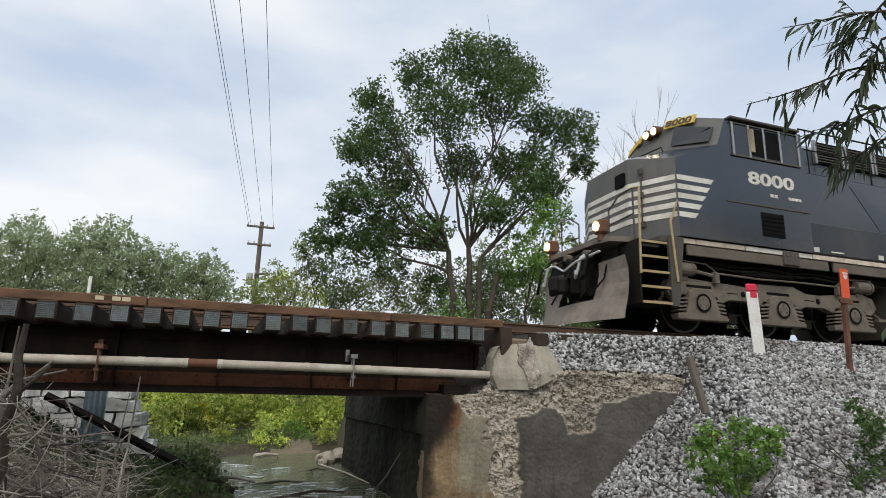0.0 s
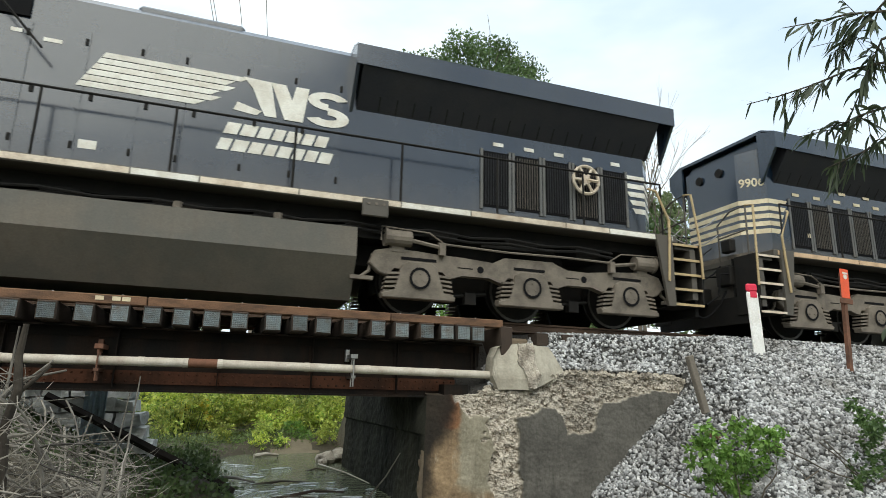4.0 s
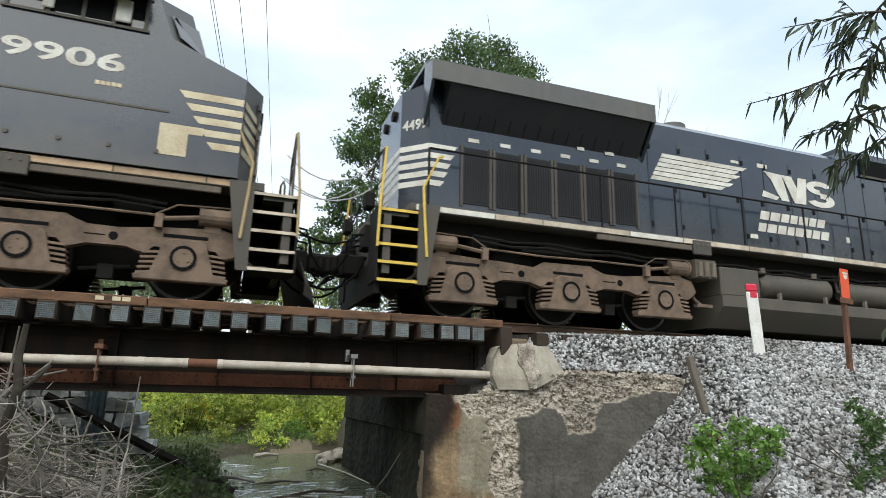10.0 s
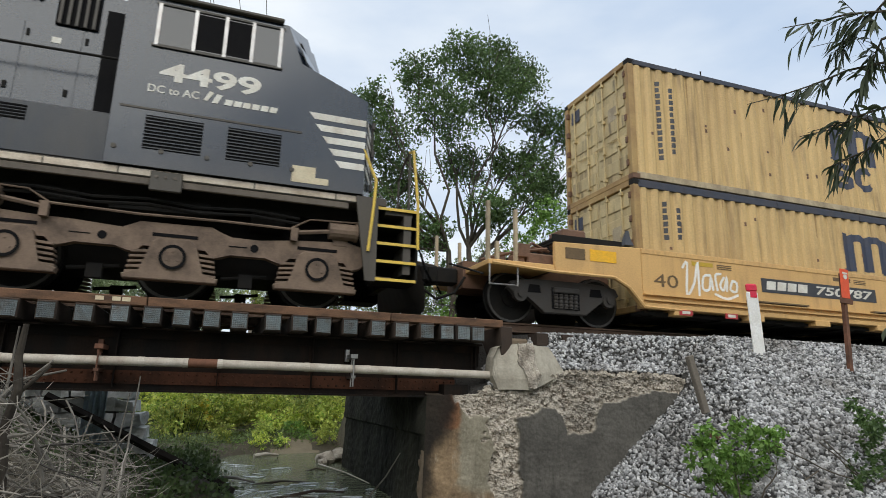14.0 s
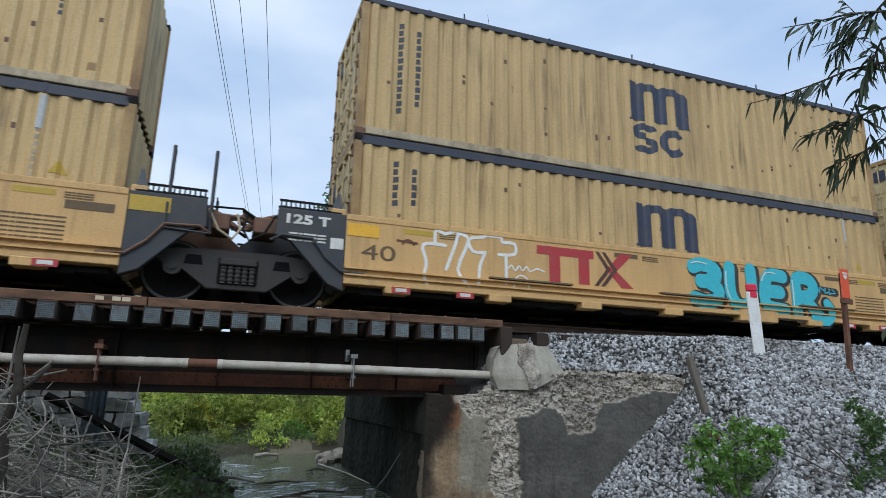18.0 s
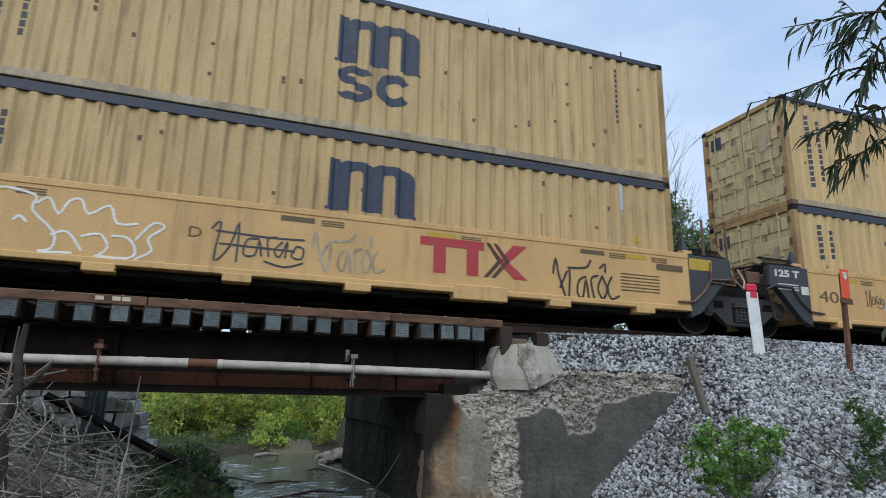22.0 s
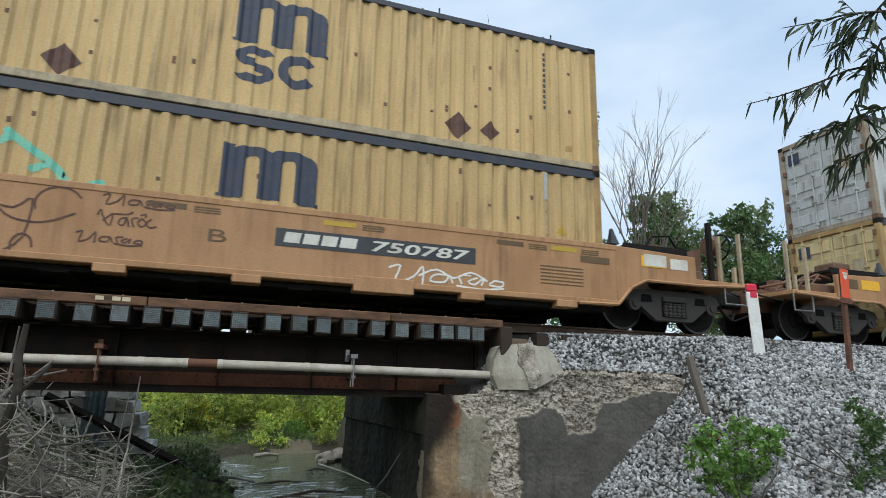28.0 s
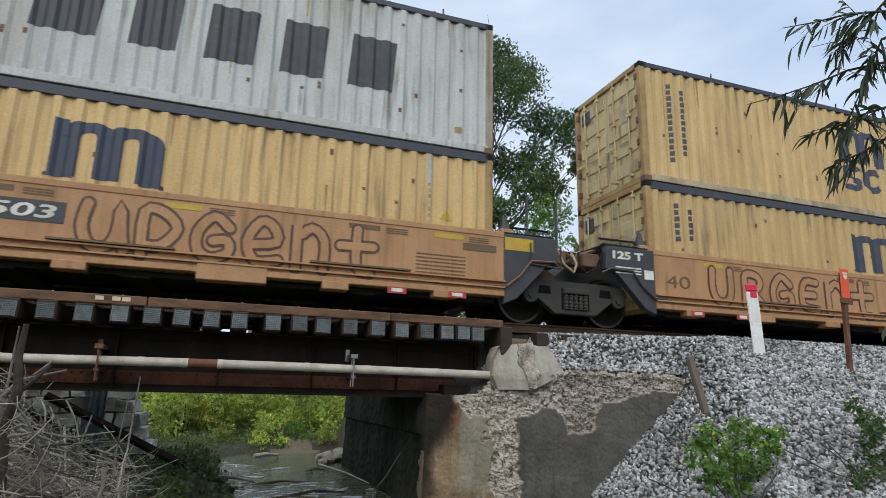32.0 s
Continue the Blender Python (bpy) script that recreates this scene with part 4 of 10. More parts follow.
a = [bm.verts.new((x, y, -2.9)) for x, y in pts] + [bm.verts.new((x, y + 0.02, -2.9)) for x, y in pts[::-1]]
f = bm.faces.new(a)
ret = bmesh.ops.extrude_face_region(bm, geom=[f])
for v in ret["geom"]:
    if isinstance(v, bmesh.types.BMVert):
        v.co.z = -1.3
part("sheet", bm, SHEET_BLUE, pile)
beam = thing("fallen_timber", "dark fallen timber beam leaning against the bank", "timber")
bm = B()
tube(bm, [(-2.75, 2.0, -1.42), (-1.9, 1.9, -1.83), (-1.0, 1.75, -2.28), (0.0, 1.5, -2.75), (0.45, 1.4, -3.0)], 0.075, 5)
part("beam", bm, TIE_WOOD, beam)
pier = thing("left_abutment", "dark concrete abutment beneath the far end of the bridge", "abutment")
bm = B()
prism(bm, [(-4.4, -3.4), (-4.55, -1.31), (-9.6, -1.31), (-9.6, -3.4)], -2.0, 3.0)
part("abutment_block", bm, CONCRETE, pier)
bm = B()
box(bm, -9.7, -9.2, -2.0, 3.0, -1.31, -0.3)
part("backwall", bm, CONCRETE, pier)
# ---- locomotives ----
SPINNING = []
RIDING = []


def wheelset(parent, x, r, name="wheelset"):
    bm = B()
    for y in (-0.72, 0.72):
        s = 1 if y > 0 else -1
        disc(bm, 0, y - s * 0.07, 0, r + 0.028, y - s * 0.04, 24)
        disc(bm, 0, y - s * 0.04, 0, r, y + s * 0.07, 24)
        disc(bm, 0, y + s * 0.07, 0, r * 0.4, y + s * 0.11, 14)
        for k in range(4):
            a = k * math.pi / 2 + 0.3
            disc(bm, math.cos(a) * r * 0.62, y + s * 0.07, math.sin(a) * r * 0.62, r * 0.09, y + s * 0.078, 8)
    disc(bm, 0, -1.0, 0, 0.08, 1.0, 10)
    ob = part(name, bm, DARK_STEEL, parent, "steel wheels on an axle")
    bm = B()
    for s in (-1, 1):
        n = 28
        ring = [[bm.verts.new((math.cos(2 * math.pi * i / n) * q, s * 0.792, math.sin(2 * math.pi * i / n) * q)) for i in range(n)] for q in (r * 0.9, r * 0.985)]
        for i in range(n):
            bm.faces.new((ring[0][i], ring[0][(i + 1) % n], ring[1][(i + 1) % n], ring[1][i]))
    pieces("tread_rim", bm, DULL_RIM, ob, "worn rim")
    ob.location = (x, 0, r)
    SPINNING.append((ob, x, r))
    return ob


def loco_truck(loco, xc, paint):
    """Three-axle truck: an arched side beam, flared pedestals with rubber spring stacks, brake cylinders and piping."""
    top = [(-2.82, 0.74), (-2.72, 0.95), (-2.45, 1.02), (-1.7, 0.97), (-1.27, 0.96), (-0.68, 0.9), (-0.47, 1.03), (0.47, 1.04), (0.75, 0.9), (1.15, 0.91), (1.7, 0.97), (2.45, 1.02), (2.72, 0.95), (2.82, 0.74)]
    low = [(2.66, 0.6), (2.5, 0.55), (2.42, 0.7), (1.58, 0.7), (1.5, 0.56), (1.4, 0.62), (1.25, 0.67), (0.75, 0.67), (0.6, 0.62), (0.5, 0.56), (0.42, 0.7), (-0.42, 0.7), (-0.5, 0.56), (-0.6, 0.62), (-0.75, 0.67), (-1.25, 0.67), (-1.4, 0.62), (-1.5, 0.56), (-1.58, 0.7), (-2.42, 0.7), (-2.5, 0.55), (-2.66, 0.6)]
    truck = None
    for s in (-1, 1):
        bm = B()
        prism(bm, [(xc + x, z) for x, z in top + low], s * 1.3, s * 1.14, 0.018)
        f = part("truck_frame" if truck else "truck", bm, paint, truck or loco, "brown-dusted cast truck side frame")
        truck = truck or f
        for ax in (-2, 0, 2):
            q = xc + ax
            bm = B()
            prism(bm, [(q - 0.6, 0.2), (q + 0.6, 0.2), (q + 0.62, 0.27), (q + 0.4, 0.31), (q + 0.29, 0.74), (q + 0.2, 0.8), (q - 0.2, 0.8), (q - 0.29, 0.74), (q - 0.4, 0.31), (q - 0.62, 0.27)], s * 1.38, s * 1.2, 0.015)
            disc(bm, q, s * 1.38, 0.53, 0.15, s * 1.4, 18)
            for b in range(3):
                a = radians(90 + 120 * b)
                disc(bm, q + 0.08 * math.cos(a), s * 1.4, 0.53 + 0.08 * math.sin(a), 0.018, s * 1.412, 6)
            part("journal_box", bm, paint, truck)
            bm = B()
            n = 20
            ring = [[bm.verts.new((q + math.cos(2 * math.pi * i / n) * r, s * 1.404, 0.53 + math.sin(2 * math.pi * i / n) * r)) for i in range(n)] for r in (0.135, 0.178)]
            for i in range(n):
                bm.faces.new((ring[0][i], ring[0][(i + 1) % n], ring[1][(i + 1) % n], ring[1][i]))
            part("journal_ring", bm, GRILLE, truck)
            for e in (-1, 1):
                bm = B()
                for k in range(5):
                    z = 0.3 + 0.072 * k
                    xa, xb = q + e * (0.37 - 0.02 * k), q + e * (0.585 - 0.012 * k)
                    prism(bm, [(xa, z), (xb, z - 0.02), (xb, z + 0.014), (xa, z + 0.036)], s * 1.36, s * 1.16)
                pieces("spring_plate", bm, paint, truck)
            # black plate on the solid frame gives the dark of a slot
            bm = B()
            prism(bm, rect(q - 0.3, q + 0.3, 0.83, 0.88), s * 1.304, s * 1.3)
            part("frame_slot", bm, GRILLE, truck)
        # black discs and strips stand for the dark inside the frame's holes
        bm = B()
        for dx in (-0.92, 1.08):
            disc(bm, xc + dx, s * 1.302, 0.78, 0.06, s * 1.306, 12)
        for dx in (-1.32, 0.72):
            prism(bm, rect(xc + dx, xc + dx + 0.26, 0.775, 0.79), s * 1.306, s * 1.3)
        pieces("lightening_hole", bm, GRILLE, truck)
        for dx, e in ((-2.35, 1), (2.35, -1)):
            bm = B()
            tube(bm, [(xc + dx - 0.2, s * 1.32, 1.17), (xc + dx + 0.2, s * 1.32, 1.17)], 0.13, 14)
            tube(bm, [(xc + dx - e * 0.24, s * 1.32, 1.17), (xc + dx - e * 0.2, s * 1.32, 1.17)], 0.15, 14)
            box(bm, xc + dx - 0.12, xc + dx + 0.1, s * 1.25 - 0.06, s * 1.25 + 0.06, 0.95, 1.12)
            part("brake_cylinder", bm, paint, truck)
            bm = B()
            tube(bm, [(xc + dx + e * 0.2, s * 1.34, 1.15), (xc + dx + e * 0.75, s * 1.36, 1.07)], 0.035, 6)
            box(bm, xc + dx + e * 0.72 - 0.05, xc + dx + e * 0.72 + 0.05, s * 1.36 - 0.05, s * 1.36 + 0.05, 0.94, 1.14)
            tube(bm, [(xc + dx - e * 0.3, s * 1.36, 1.1), (xc + dx - e * 0.3, s * 1.36, 1.33), (xc + dx + e * 0.5, s * 1.36, 1.3), (xc + dx + e * 0.8, s * 1.36, 1.12)], 0.014, 6)
            part("brake_lever", bm, paint, truck)
        bm = B()
        tube(bm, [(xc - 1.7, s * 1.36, 1.14), (xc - 0.5, s * 1.36, 1.11), (xc + 0.6, s * 1.36, 1.13), (xc + 1.7, s * 1.36, 1.12)], 0.02, 6)
        part("brake_pipe", bm, paint, truck)
        bm = B()
        tube(bm, [(xc - 0.9, s * 1.25, 1.22), (xc + 0.5, s * 1.25, 1.24)], 0.05, 8)
        part("sand_pipe", bm, DARK_STEEL, truck)
        for dx in (-2.95, -1.0, 1.0, 2.95):
            bm = B()
            if abs(dx) > 2:
                box(bm, xc + dx - 0.16, xc + dx + 0.2, s * 1.28 - 0.05, s * 1.28 + 0.05, 0.46, 0.52)
                tube(bm, [(xc + dx, s * 1.25, 0.5), (xc + dx * 0.95, s * 1.22, 0.62), (xc + dx * 0.93, s * 1.22, 0.9)], 0.03, 6)
            else:
                tube(bm, [(xc + dx - 0.35, s * 1.0, 0.34), (xc + dx + 0.3, s * 1.0, 0.42)], 0.03, 6)
                box(bm, xc + dx - 0.1, xc + dx + 0.1, s * 1.02 - 0.06, s * 1.02 + 0.06, 0.22, 0.42)
            part("brake_rigging", bm, DARK_STEEL if abs(dx) < 2 else paint, truck)
    bm = B()
    box(bm, xc - 2.4, xc + 2.4, -0.6, 0.6, 0.45, 0.95)
    part("bolster", bm, DARK_STEEL, truck)
    for ax in (-2, 0, 2):
        wheelset(loco, xc + ax, 0.533)


def cab_shell(d, back, nose):
    """Cab and short nose, lofted over four stations across."""
    side = [(back, 1.74), (back, 4.36), (8.28, 4.36), (8.52, 3.75), (9.6, 3.3), (9.6, 1.74)]
    mid = [(back, 1.74), (back, 4.7), (8.66, 4.7), (8.93, 3.9), (9.6 + nose, 3.5), (9.6 + nose, 1.74)]
    bm = B()
    st = [(-1.58, side), (-0.72, mid), (0.72, mid), (1.58, side)]
    rows = [[bm.verts.new((d * x, y, z)) for x, z in pr] for y, pr in st]
    for p, q in zip(rows, rows[1:]):
        for i in range(6):
            bm.faces.new((p[i], p[(i + 1) % 6], q[(i + 1) % 6], q[i]))
    bm.faces.new(rows[0]), bm.faces.new(rows[-1][::-1])
    e = [e for e in bm.edges if len(e.link_faces) == 2 and e.calc_face_angle(0) > 0.35]
    bmesh.ops.bevel(bm, geom=e, offset=0.035, segments=2, affect="EDGES")
    return bm


def nose_point(u, nose):
    """A place on the nose front: u from -1 (near side) to 1 (far side)."""
    y = 1.58 * u
    a = min(1.0, (1.58 - abs(y)) / 0.86)
    return 9.6 + nose * a, y


def bars_of_writing(bm, x0, x1, z0, z1, y, shear, widths):
    """Plain slanted bars in the place of a name."""
    total = sum(widths) + 0.2 * (len(widths) - 1)
    k = (x1 - x0) / total
    x = x0
    for w in widths:
        plate(bm, rect(x, x + w * k, z0, z1, shear), y)
        x += (w + 0.2) * k


def locomotive(number, centre, d, kind):
    """kind 1: newer type with a boxed side behind the cab; 2 and 3: older types with a stepped roof."""
    loco = thing("diesel_locomotive", {1: "leading black freight locomotive with lit headlights and white stripes",
                                       2: "faded black diesel freight locomotive with cream stripes, running second",
                                       3: "black rebuilt diesel freight locomotive with yellow handrails, running third"}[kind], "locomotive", "locomotives of the train")
    RIDING.append((loco, centre, 0.0))
    paint = BLACK_PAINT if kind != 2 else BLUE_PAINT
    white = CREAM_PAINT if kind == 2 else WHITE_PAINT
    grab = {1: TAN_RAIL, 2: TAN_RAIL, 3: YELLOW_PAINT}[kind]
    back = {1: 6.2, 2: 5.75, 3: 6.0}[kind]
    nose = 0.46 if kind == 1 else 0.28
    rad = {1: (-10.05, -3.75), 2: (-9.75, -5.25), 3: (-9.72, -5.15)}[kind]
    X = lambda x: d * x
    R = lambda x0, x1: (min(d * x0, d * x1), max(d * x0, d * x1))

    # frame
    bm = B()
    box(bm, -10.0, 10.0, -1.52, 1.52, 1.605, 1.735, 0.012)
    part("side_sill", bm, LOWER_PAINT, loco, "dusty black walkway sill")
    bm = B()
    box(bm, -9.9, 9.9, -1.12, 1.12, 1.4, 1.6)
    box(bm, -10.3, 10.3, -0.7, 0.7, 0.8, 1.42)
    part("underframe", bm, DARK_STEEL, loco, "dark grimy frame")
    for i in range(13):
        x = -8.8 + 1.4 * i
        bm = B()
        box(bm, x, x + 0.5 + 0.3 * (i % 2), -1.2, 1.2, 1.15 + 0.08 * (i % 3), 1.42)
        part("underframe_box", bm, DARK_STEEL, loco)
    for zz in (1.36, 1.28):
        bm = B()
        tube(bm, [(-8.8 + 0.7 * i, -1.3, zz - 0.05 * (i % 2)) for i in range(26)], 0.025, 6)
        part("underframe_pipe", bm, DARK_STEEL, loco)
    for s in (-1, 1):
        k = 0
        x = -9.9
        while x < 9.7:
            w = (1.4, 0.9, 1.8, 1.2, 1.6)[k % 5]
            bm = B()
            xe = min(x + w - 0.02, 9.74)
            box(bm, *sorted((X(x), X(xe))), *sorted((s * 1.52, s * 1.528)), 1.625, 1.715)
            part("sill_stripe", bm, TAN_STRIPE if kind == 2 else STRIPE_PAINT if k % 3 or kind == 3 and k > 9 else white, loco, "soiled pale stripe along the sill")
            x += w
            k += 1
    for x0, x1 in (((2.3, 5.6), (5.75, 9.4)) if kind == 1 else ((4.2, 6.6), (7.0, 9.4), (-6.5, -4.4))):
        for s in (-1, 1):
            bm = B()
            box(bm, *R(x0, x1), *sorted((s * 1.46, s * 1.515)), (1.4 if kind == 1 else 1.5), 1.6, 0.01)
            part("skirt_plate", bm, SKIRT_PAINT, loco, "brown-dusted skirt plate")
    for x in (6.6, 2.1, -4.4):
        bm = B()
        box(bm, *R(x, x + 0.42), -1.56, -1.5, 1.42, 1.7, 0.012)
        br = part("jacking_pad", bm, LOWER_PAINT, loco, "dark jacking bracket on the sill")
        bm = B()
        for q in (0.08, 0.2, 0.32):
            disc(bm, X(x + q), -1.56, 1.62, 0.022, -1.572, 8)
        pieces("bolt", bm, TRUCK_PAINT, br)
    # long hood
    top = 4.42 if kind == 1 else 4.28
    bm = B()
    hs = [(-1.16, 1.74), (-1.16, top - 0.12), (-0.95, top + 0.06), (0.95, top + 0.06), (1.16, top - 0.12), (1.16, 1.74)]
    long_prism(bm, hs, *R(-9.6, back))
    hood = part("hood", bm, paint, loco, "")
    if kind != 1:
        bm = B()
        long_prism(bm, [(-1.16, 4.1), (-1.16, 4.46), (-0.95, 4.6), (0.95, 4.6), (1.16, 4.46), (1.16, 4.1)], *R(0.3, back))
        for v in bm.verts:
            if abs(v.co.x - X(0.3)) < 0.01 and v.co.z > 4.3:
                v.co.x += d * 0.3
        part("raised_roof", bm, paint, hood)
        bm = B()
        tube(bm, [(X(-3.8), -0.45, 4.28), (X(-3.8), -0.45, 4.56)], 0.32, 18)
        part("exhaust_pipe", bm, DARK_STEEL if kind == 2 else GREY_PAINT, hood)
    else:
        bm = B()
        box(bm, *R(1.6, 2.3), -1.1, 1.1, 4.3, 4.62, 0.03)
        box(bm, *R(-0.4, -2.0), -0.9, 0.9, 4.4, 4.62, 0.05)
        pieces("roof_box", bm, paint, hood)
    # doors and seams on the hood
    lo_x, hi_x = rad[1] + 0.1, (2.2 if kind == 1 else back - 0.15)
    x = lo_x
    k = 0
    while x < hi_x - 0.4:
        w = (0.74, 0.74, 0.9, 0.62)[k % 4]
        for s in (-1, 1):
            bm = B()
            box(bm, *R(x + 0.012, min(x + w, hi_x) - 0.012), *sorted((s * 1.16, s * 1.172)), 1.84, 3.82, 0.0)
            dr = part("hood_door", bm, paint, hood)
            if s < 0:
                bm = B()
                box(bm, X(x + w * 0.85) - 0.025, X(x + w * 0.85) + 0.025, -1.195, -1.172, 2.75, 2.85)
                for zz in (2.0, 3.6):
                    box(bm, X(x + 0.05) - 0.02, X(x + 0.05) + 0.02, -1.19, -1.172, zz, zz + 0.1)
                pieces("latch", bm, DARK_STEEL, dr)
        x += w
        k += 1
    # small white labels
    rr = random.Random(kind * 7)
    for i in range(16 if kind != 1 else 9):
        x = rr.uniform(-9, 5.2)
        z = rr.choice((3.55, 3.62, 2.2, 2.45, 2.02, 3.3))
        bm = B()
        plate(bm, rect(x, x + rr.uniform(0.1, 0.24), z, z + rr.choice((0.06, 0.09, 0.13))), -1.176)
        part("notice", bm, white, hood, "small white notice")
    # radiator section with overhanging wings
    a, b = rad
    bm = B()
    wing = [(-1.16, 3.3), (-1.6, 3.95), (-1.6, 4.3), (-1.3, 4.42), (1.3, 4.42), (1.6, 4.3), (1.6, 3.95), (1.16, 3.3)]
    long_prism(bm, wing, *R(a + 0.35, b - 0.12))
    for v in bm.verts:
        if abs(v.co.y) < 1.2 and v.co.z < 3.5:
            v.co.z = 3.34
    part("radiator_intake", bm, RADIATOR, hood, "black radiator screen")
    for s in (-1, 1):
        bm = B()
        pts = [(s * 1.58, 3.94), (s * 1.62, 3.94), (s * 1.62, 4.3), (s * 1.3, 4.44), (s * 1.28, 4.41), (s * 1.58, 4.28)]
        long_prism(bm, pts, *R(a, b))
        part("radiator_wing", bm, GREY_PAINT if kind == 3 else paint, hood, "overhanging radiator wing")
        for xe in (a, b - 0.06):
            bm = B()
            v = [(s * 1.16, 3.28), (s * 1.6, 3.95), (s * 1.6, 4.29), (s * 1.16, 4.42)]
            long_prism(bm, v, *R(xe, xe + 0.06))
            part("wing_end", bm, paint, hood)
        bm = B()
        n = int((b - a) / 0.3)
        for i in range(n):
            x = a + 0.4 + 0.3 * i
            if x < b - 0.3:
                q = 0.012
                vs = [(s * (1.17 + q), 3.36), (s * (1.56 + q), 3.93), (s * (1.54 + q), 3.95), (s * 1.16, 3.4)]
                long_prism(bm, vs, *R(x, x + 0.025))
        pieces("screen_rib", bm, DARK_STEEL, hood)
    bm = B()
    box(bm, *R(a, b), -1.28, 1.28, 4.38, 4.45)
    part("radiator_roof", bm, paint, hood)
    # tall grilles below the radiator
    lo = a + (0.75 if kind != 1 else 0.9)
    for i in range(6 if kind != 1 else 5):
        x0 = lo + 0.62 * i
        bm = B()
        box(bm, *R(x0, x0 + 0.5), -1.178, -1.166, 1.95, 2.98)
        gr = part("grille_door", bm, RADIATOR if kind == 3 else GRILLE, hood, "tall louvred door")
        for xa in (x0 - 0.05, x0 + 0.5):
            bm = B()
            box(bm, *R(xa, xa + 0.05), -1.186, -1.166, 1.9, 3.02)
            part("grille_frame", bm, LOWER_PAINT if kind == 3 else GREY_PAINT, gr)
        bm = B()
        for k in range(9):
            xx = x0 + 0.04 + 0.05 * k
            box(bm, *R(xx, xx + 0.014), -1.19, -1.178, 1.99, 2.94)
        pieces("slat", bm, RADIATOR if i % 2 == 0 or kind == 3 else LOWER_PAINT, gr)
        bm = B()
        plate(bm, rect(*R(x0 + 0.1, x0 + 0.3), 3.1, 3.17), -1.168)
        part("notice", bm, white, hood, "small white notice")
    # chamfered end of the long hood, with stripes and number round the corner
    bm = B()
    plan = [(-9.6, -1.16), (-10.0, -0.75), (-10.0, 0.75), (-9.6, 1.16)]
    lo = [bm.verts.new((X(x), y, 1.74)) for x, y in plan]
    hi = [bm.verts.new((X(x), y, 4.12 if x > -9.8 else 4.02)) for x, y in plan]
    bm.faces.new(lo), bm.faces.new(hi[::-1])
    for q in range(4):
        bm.faces.new((lo[q], lo[(q + 1) % 4], hi[(q + 1) % 4], hi[q]))
    end = part("hood_end", bm, paint, hood, "chamfered hood end")
    for k in range(5):
        z = 2.2 + 0.165 * k
        w = 0.22 + 0.06 * k
        bm = B()
        plate(bm, [(X(-9.6), z), (X(-9.6 + w), z), (X(-9.6 + w + 0.07), z + 0.1), (X(-9.6), z + 0.1)], -1.164)
        part("end_stripe", bm, white, hood, "white safety stripe")
        for (xa, ya), (xb, yb) in zip(plan, plan[1:]):
            bm = B()
            nx, ny = (yb - ya) * -1, (xb - xa)
            ln = math.hypot(nx, ny)
            nx, ny = nx / ln * 0.006, ny / ln * 0.006
            v = [bm.verts.new((X(x + p * nx), y + p * ny, zz)) for zz in (z, z + 0.1) for x, y, p in ((xa, ya, 1), (xb, yb, 1), (xb, yb, 0), (xa, ya, 0))]
            bm.faces.new(v[:4]), bm.faces.new(v[4:][::-1])
            for q in range(4):
                bm.faces.new((v[q], v[(q + 1) % 4], v[4 + (q + 1) % 4], v[4 + q]))
            part("end_stripe", bm, white, end, "white safety stripe")
    # turn of the near chamfer, for the number on it
    turn = Matrix.Rotation(radians(-45.7 if d > 0 else 45.7), 4, "Z")
    foot = Vector((X(-10.0), -0.75, 0)) if d > 0 else Vector((X(-9.6), -1.16, 0))
    lettering("digit", number, 0.04, 0.53, -0.006, 3.25, 3.45, end, white, 0.02, place=Matrix.Translation(foot) @ turn)
    bm = B()
    for y in (-0.3, 0.3):
        tube(bm, [(X(-10.0), y, 3.75), (X(-10.05), y, 3.75)], 0.1, 14)
    pieces("rear_lamp", bm, DARK_STEEL, end, "unlit rear headlamp")
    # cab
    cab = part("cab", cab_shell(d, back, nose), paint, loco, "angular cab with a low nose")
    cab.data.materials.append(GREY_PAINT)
    # faces that point forward take the grey, except on kind 3
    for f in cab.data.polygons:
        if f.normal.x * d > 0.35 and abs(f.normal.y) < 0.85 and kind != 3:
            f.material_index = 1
    bm = B()
    box(bm, *R(back + 0.1, 8.2), -1.66, 1.66, 4.36, 4.42, 0.015)
    part("cab_gutter", bm, LOWER_PAINT, cab)
    wx0, wx1 = {1: (6.32, 8.15), 2: (6.4, 8.17), 3: (6.42, 8.2)}[kind]
    wz0, wz1 = {1: (3.62, 4.27), 2: (3.8, 4.26), 3: (3.62, 4.24)}[kind]
    for s in (-1, 1):
        bm = B()
        box(bm, *R(wx0, wx1), *sorted((s * 1.57, s * 1.59)), wz0, wz1)
        win = part("cab_window", bm, GLASS, cab, "dark side windows of the cab")
        # black plates painted as the dark cab inside the open sliding middle panes
        bm = B()
        ww = wx1 - wx0
        box(bm, *R(wx0 + 0.3 * ww, wx0 + 0.74 * ww), *sorted((s * 1.588, s * 1.594)), wz0 + 0.02, wz1 - 0.02)
        part("open_pane", bm, GRILLE, win, "black plate for the dark inside of an open sliding window")
        bm = B()
        for x in (wx0, wx0 + (wx1 - wx0) * 0.28, wx0 + (wx1 - wx0) * 0.52, wx0 + (wx1 - wx0) * 0.74, wx1 - 0.05):
            box(bm, *R(x, x + 0.05), *sorted((s * 1.59, s * 1.615)), wz0 - 0.03, wz1 + 0.03)
        pieces("window_frame", bm, LOWER_PAINT if kind == 2 else STEEL, win, "metal window frame")
        bm = B()
        box(bm, *R(wx0 - 0.03, wx1 + 0.03), *sorted((s * 1.59, s * 1.612)), wz0 - 0.05, wz0 - 0.01)
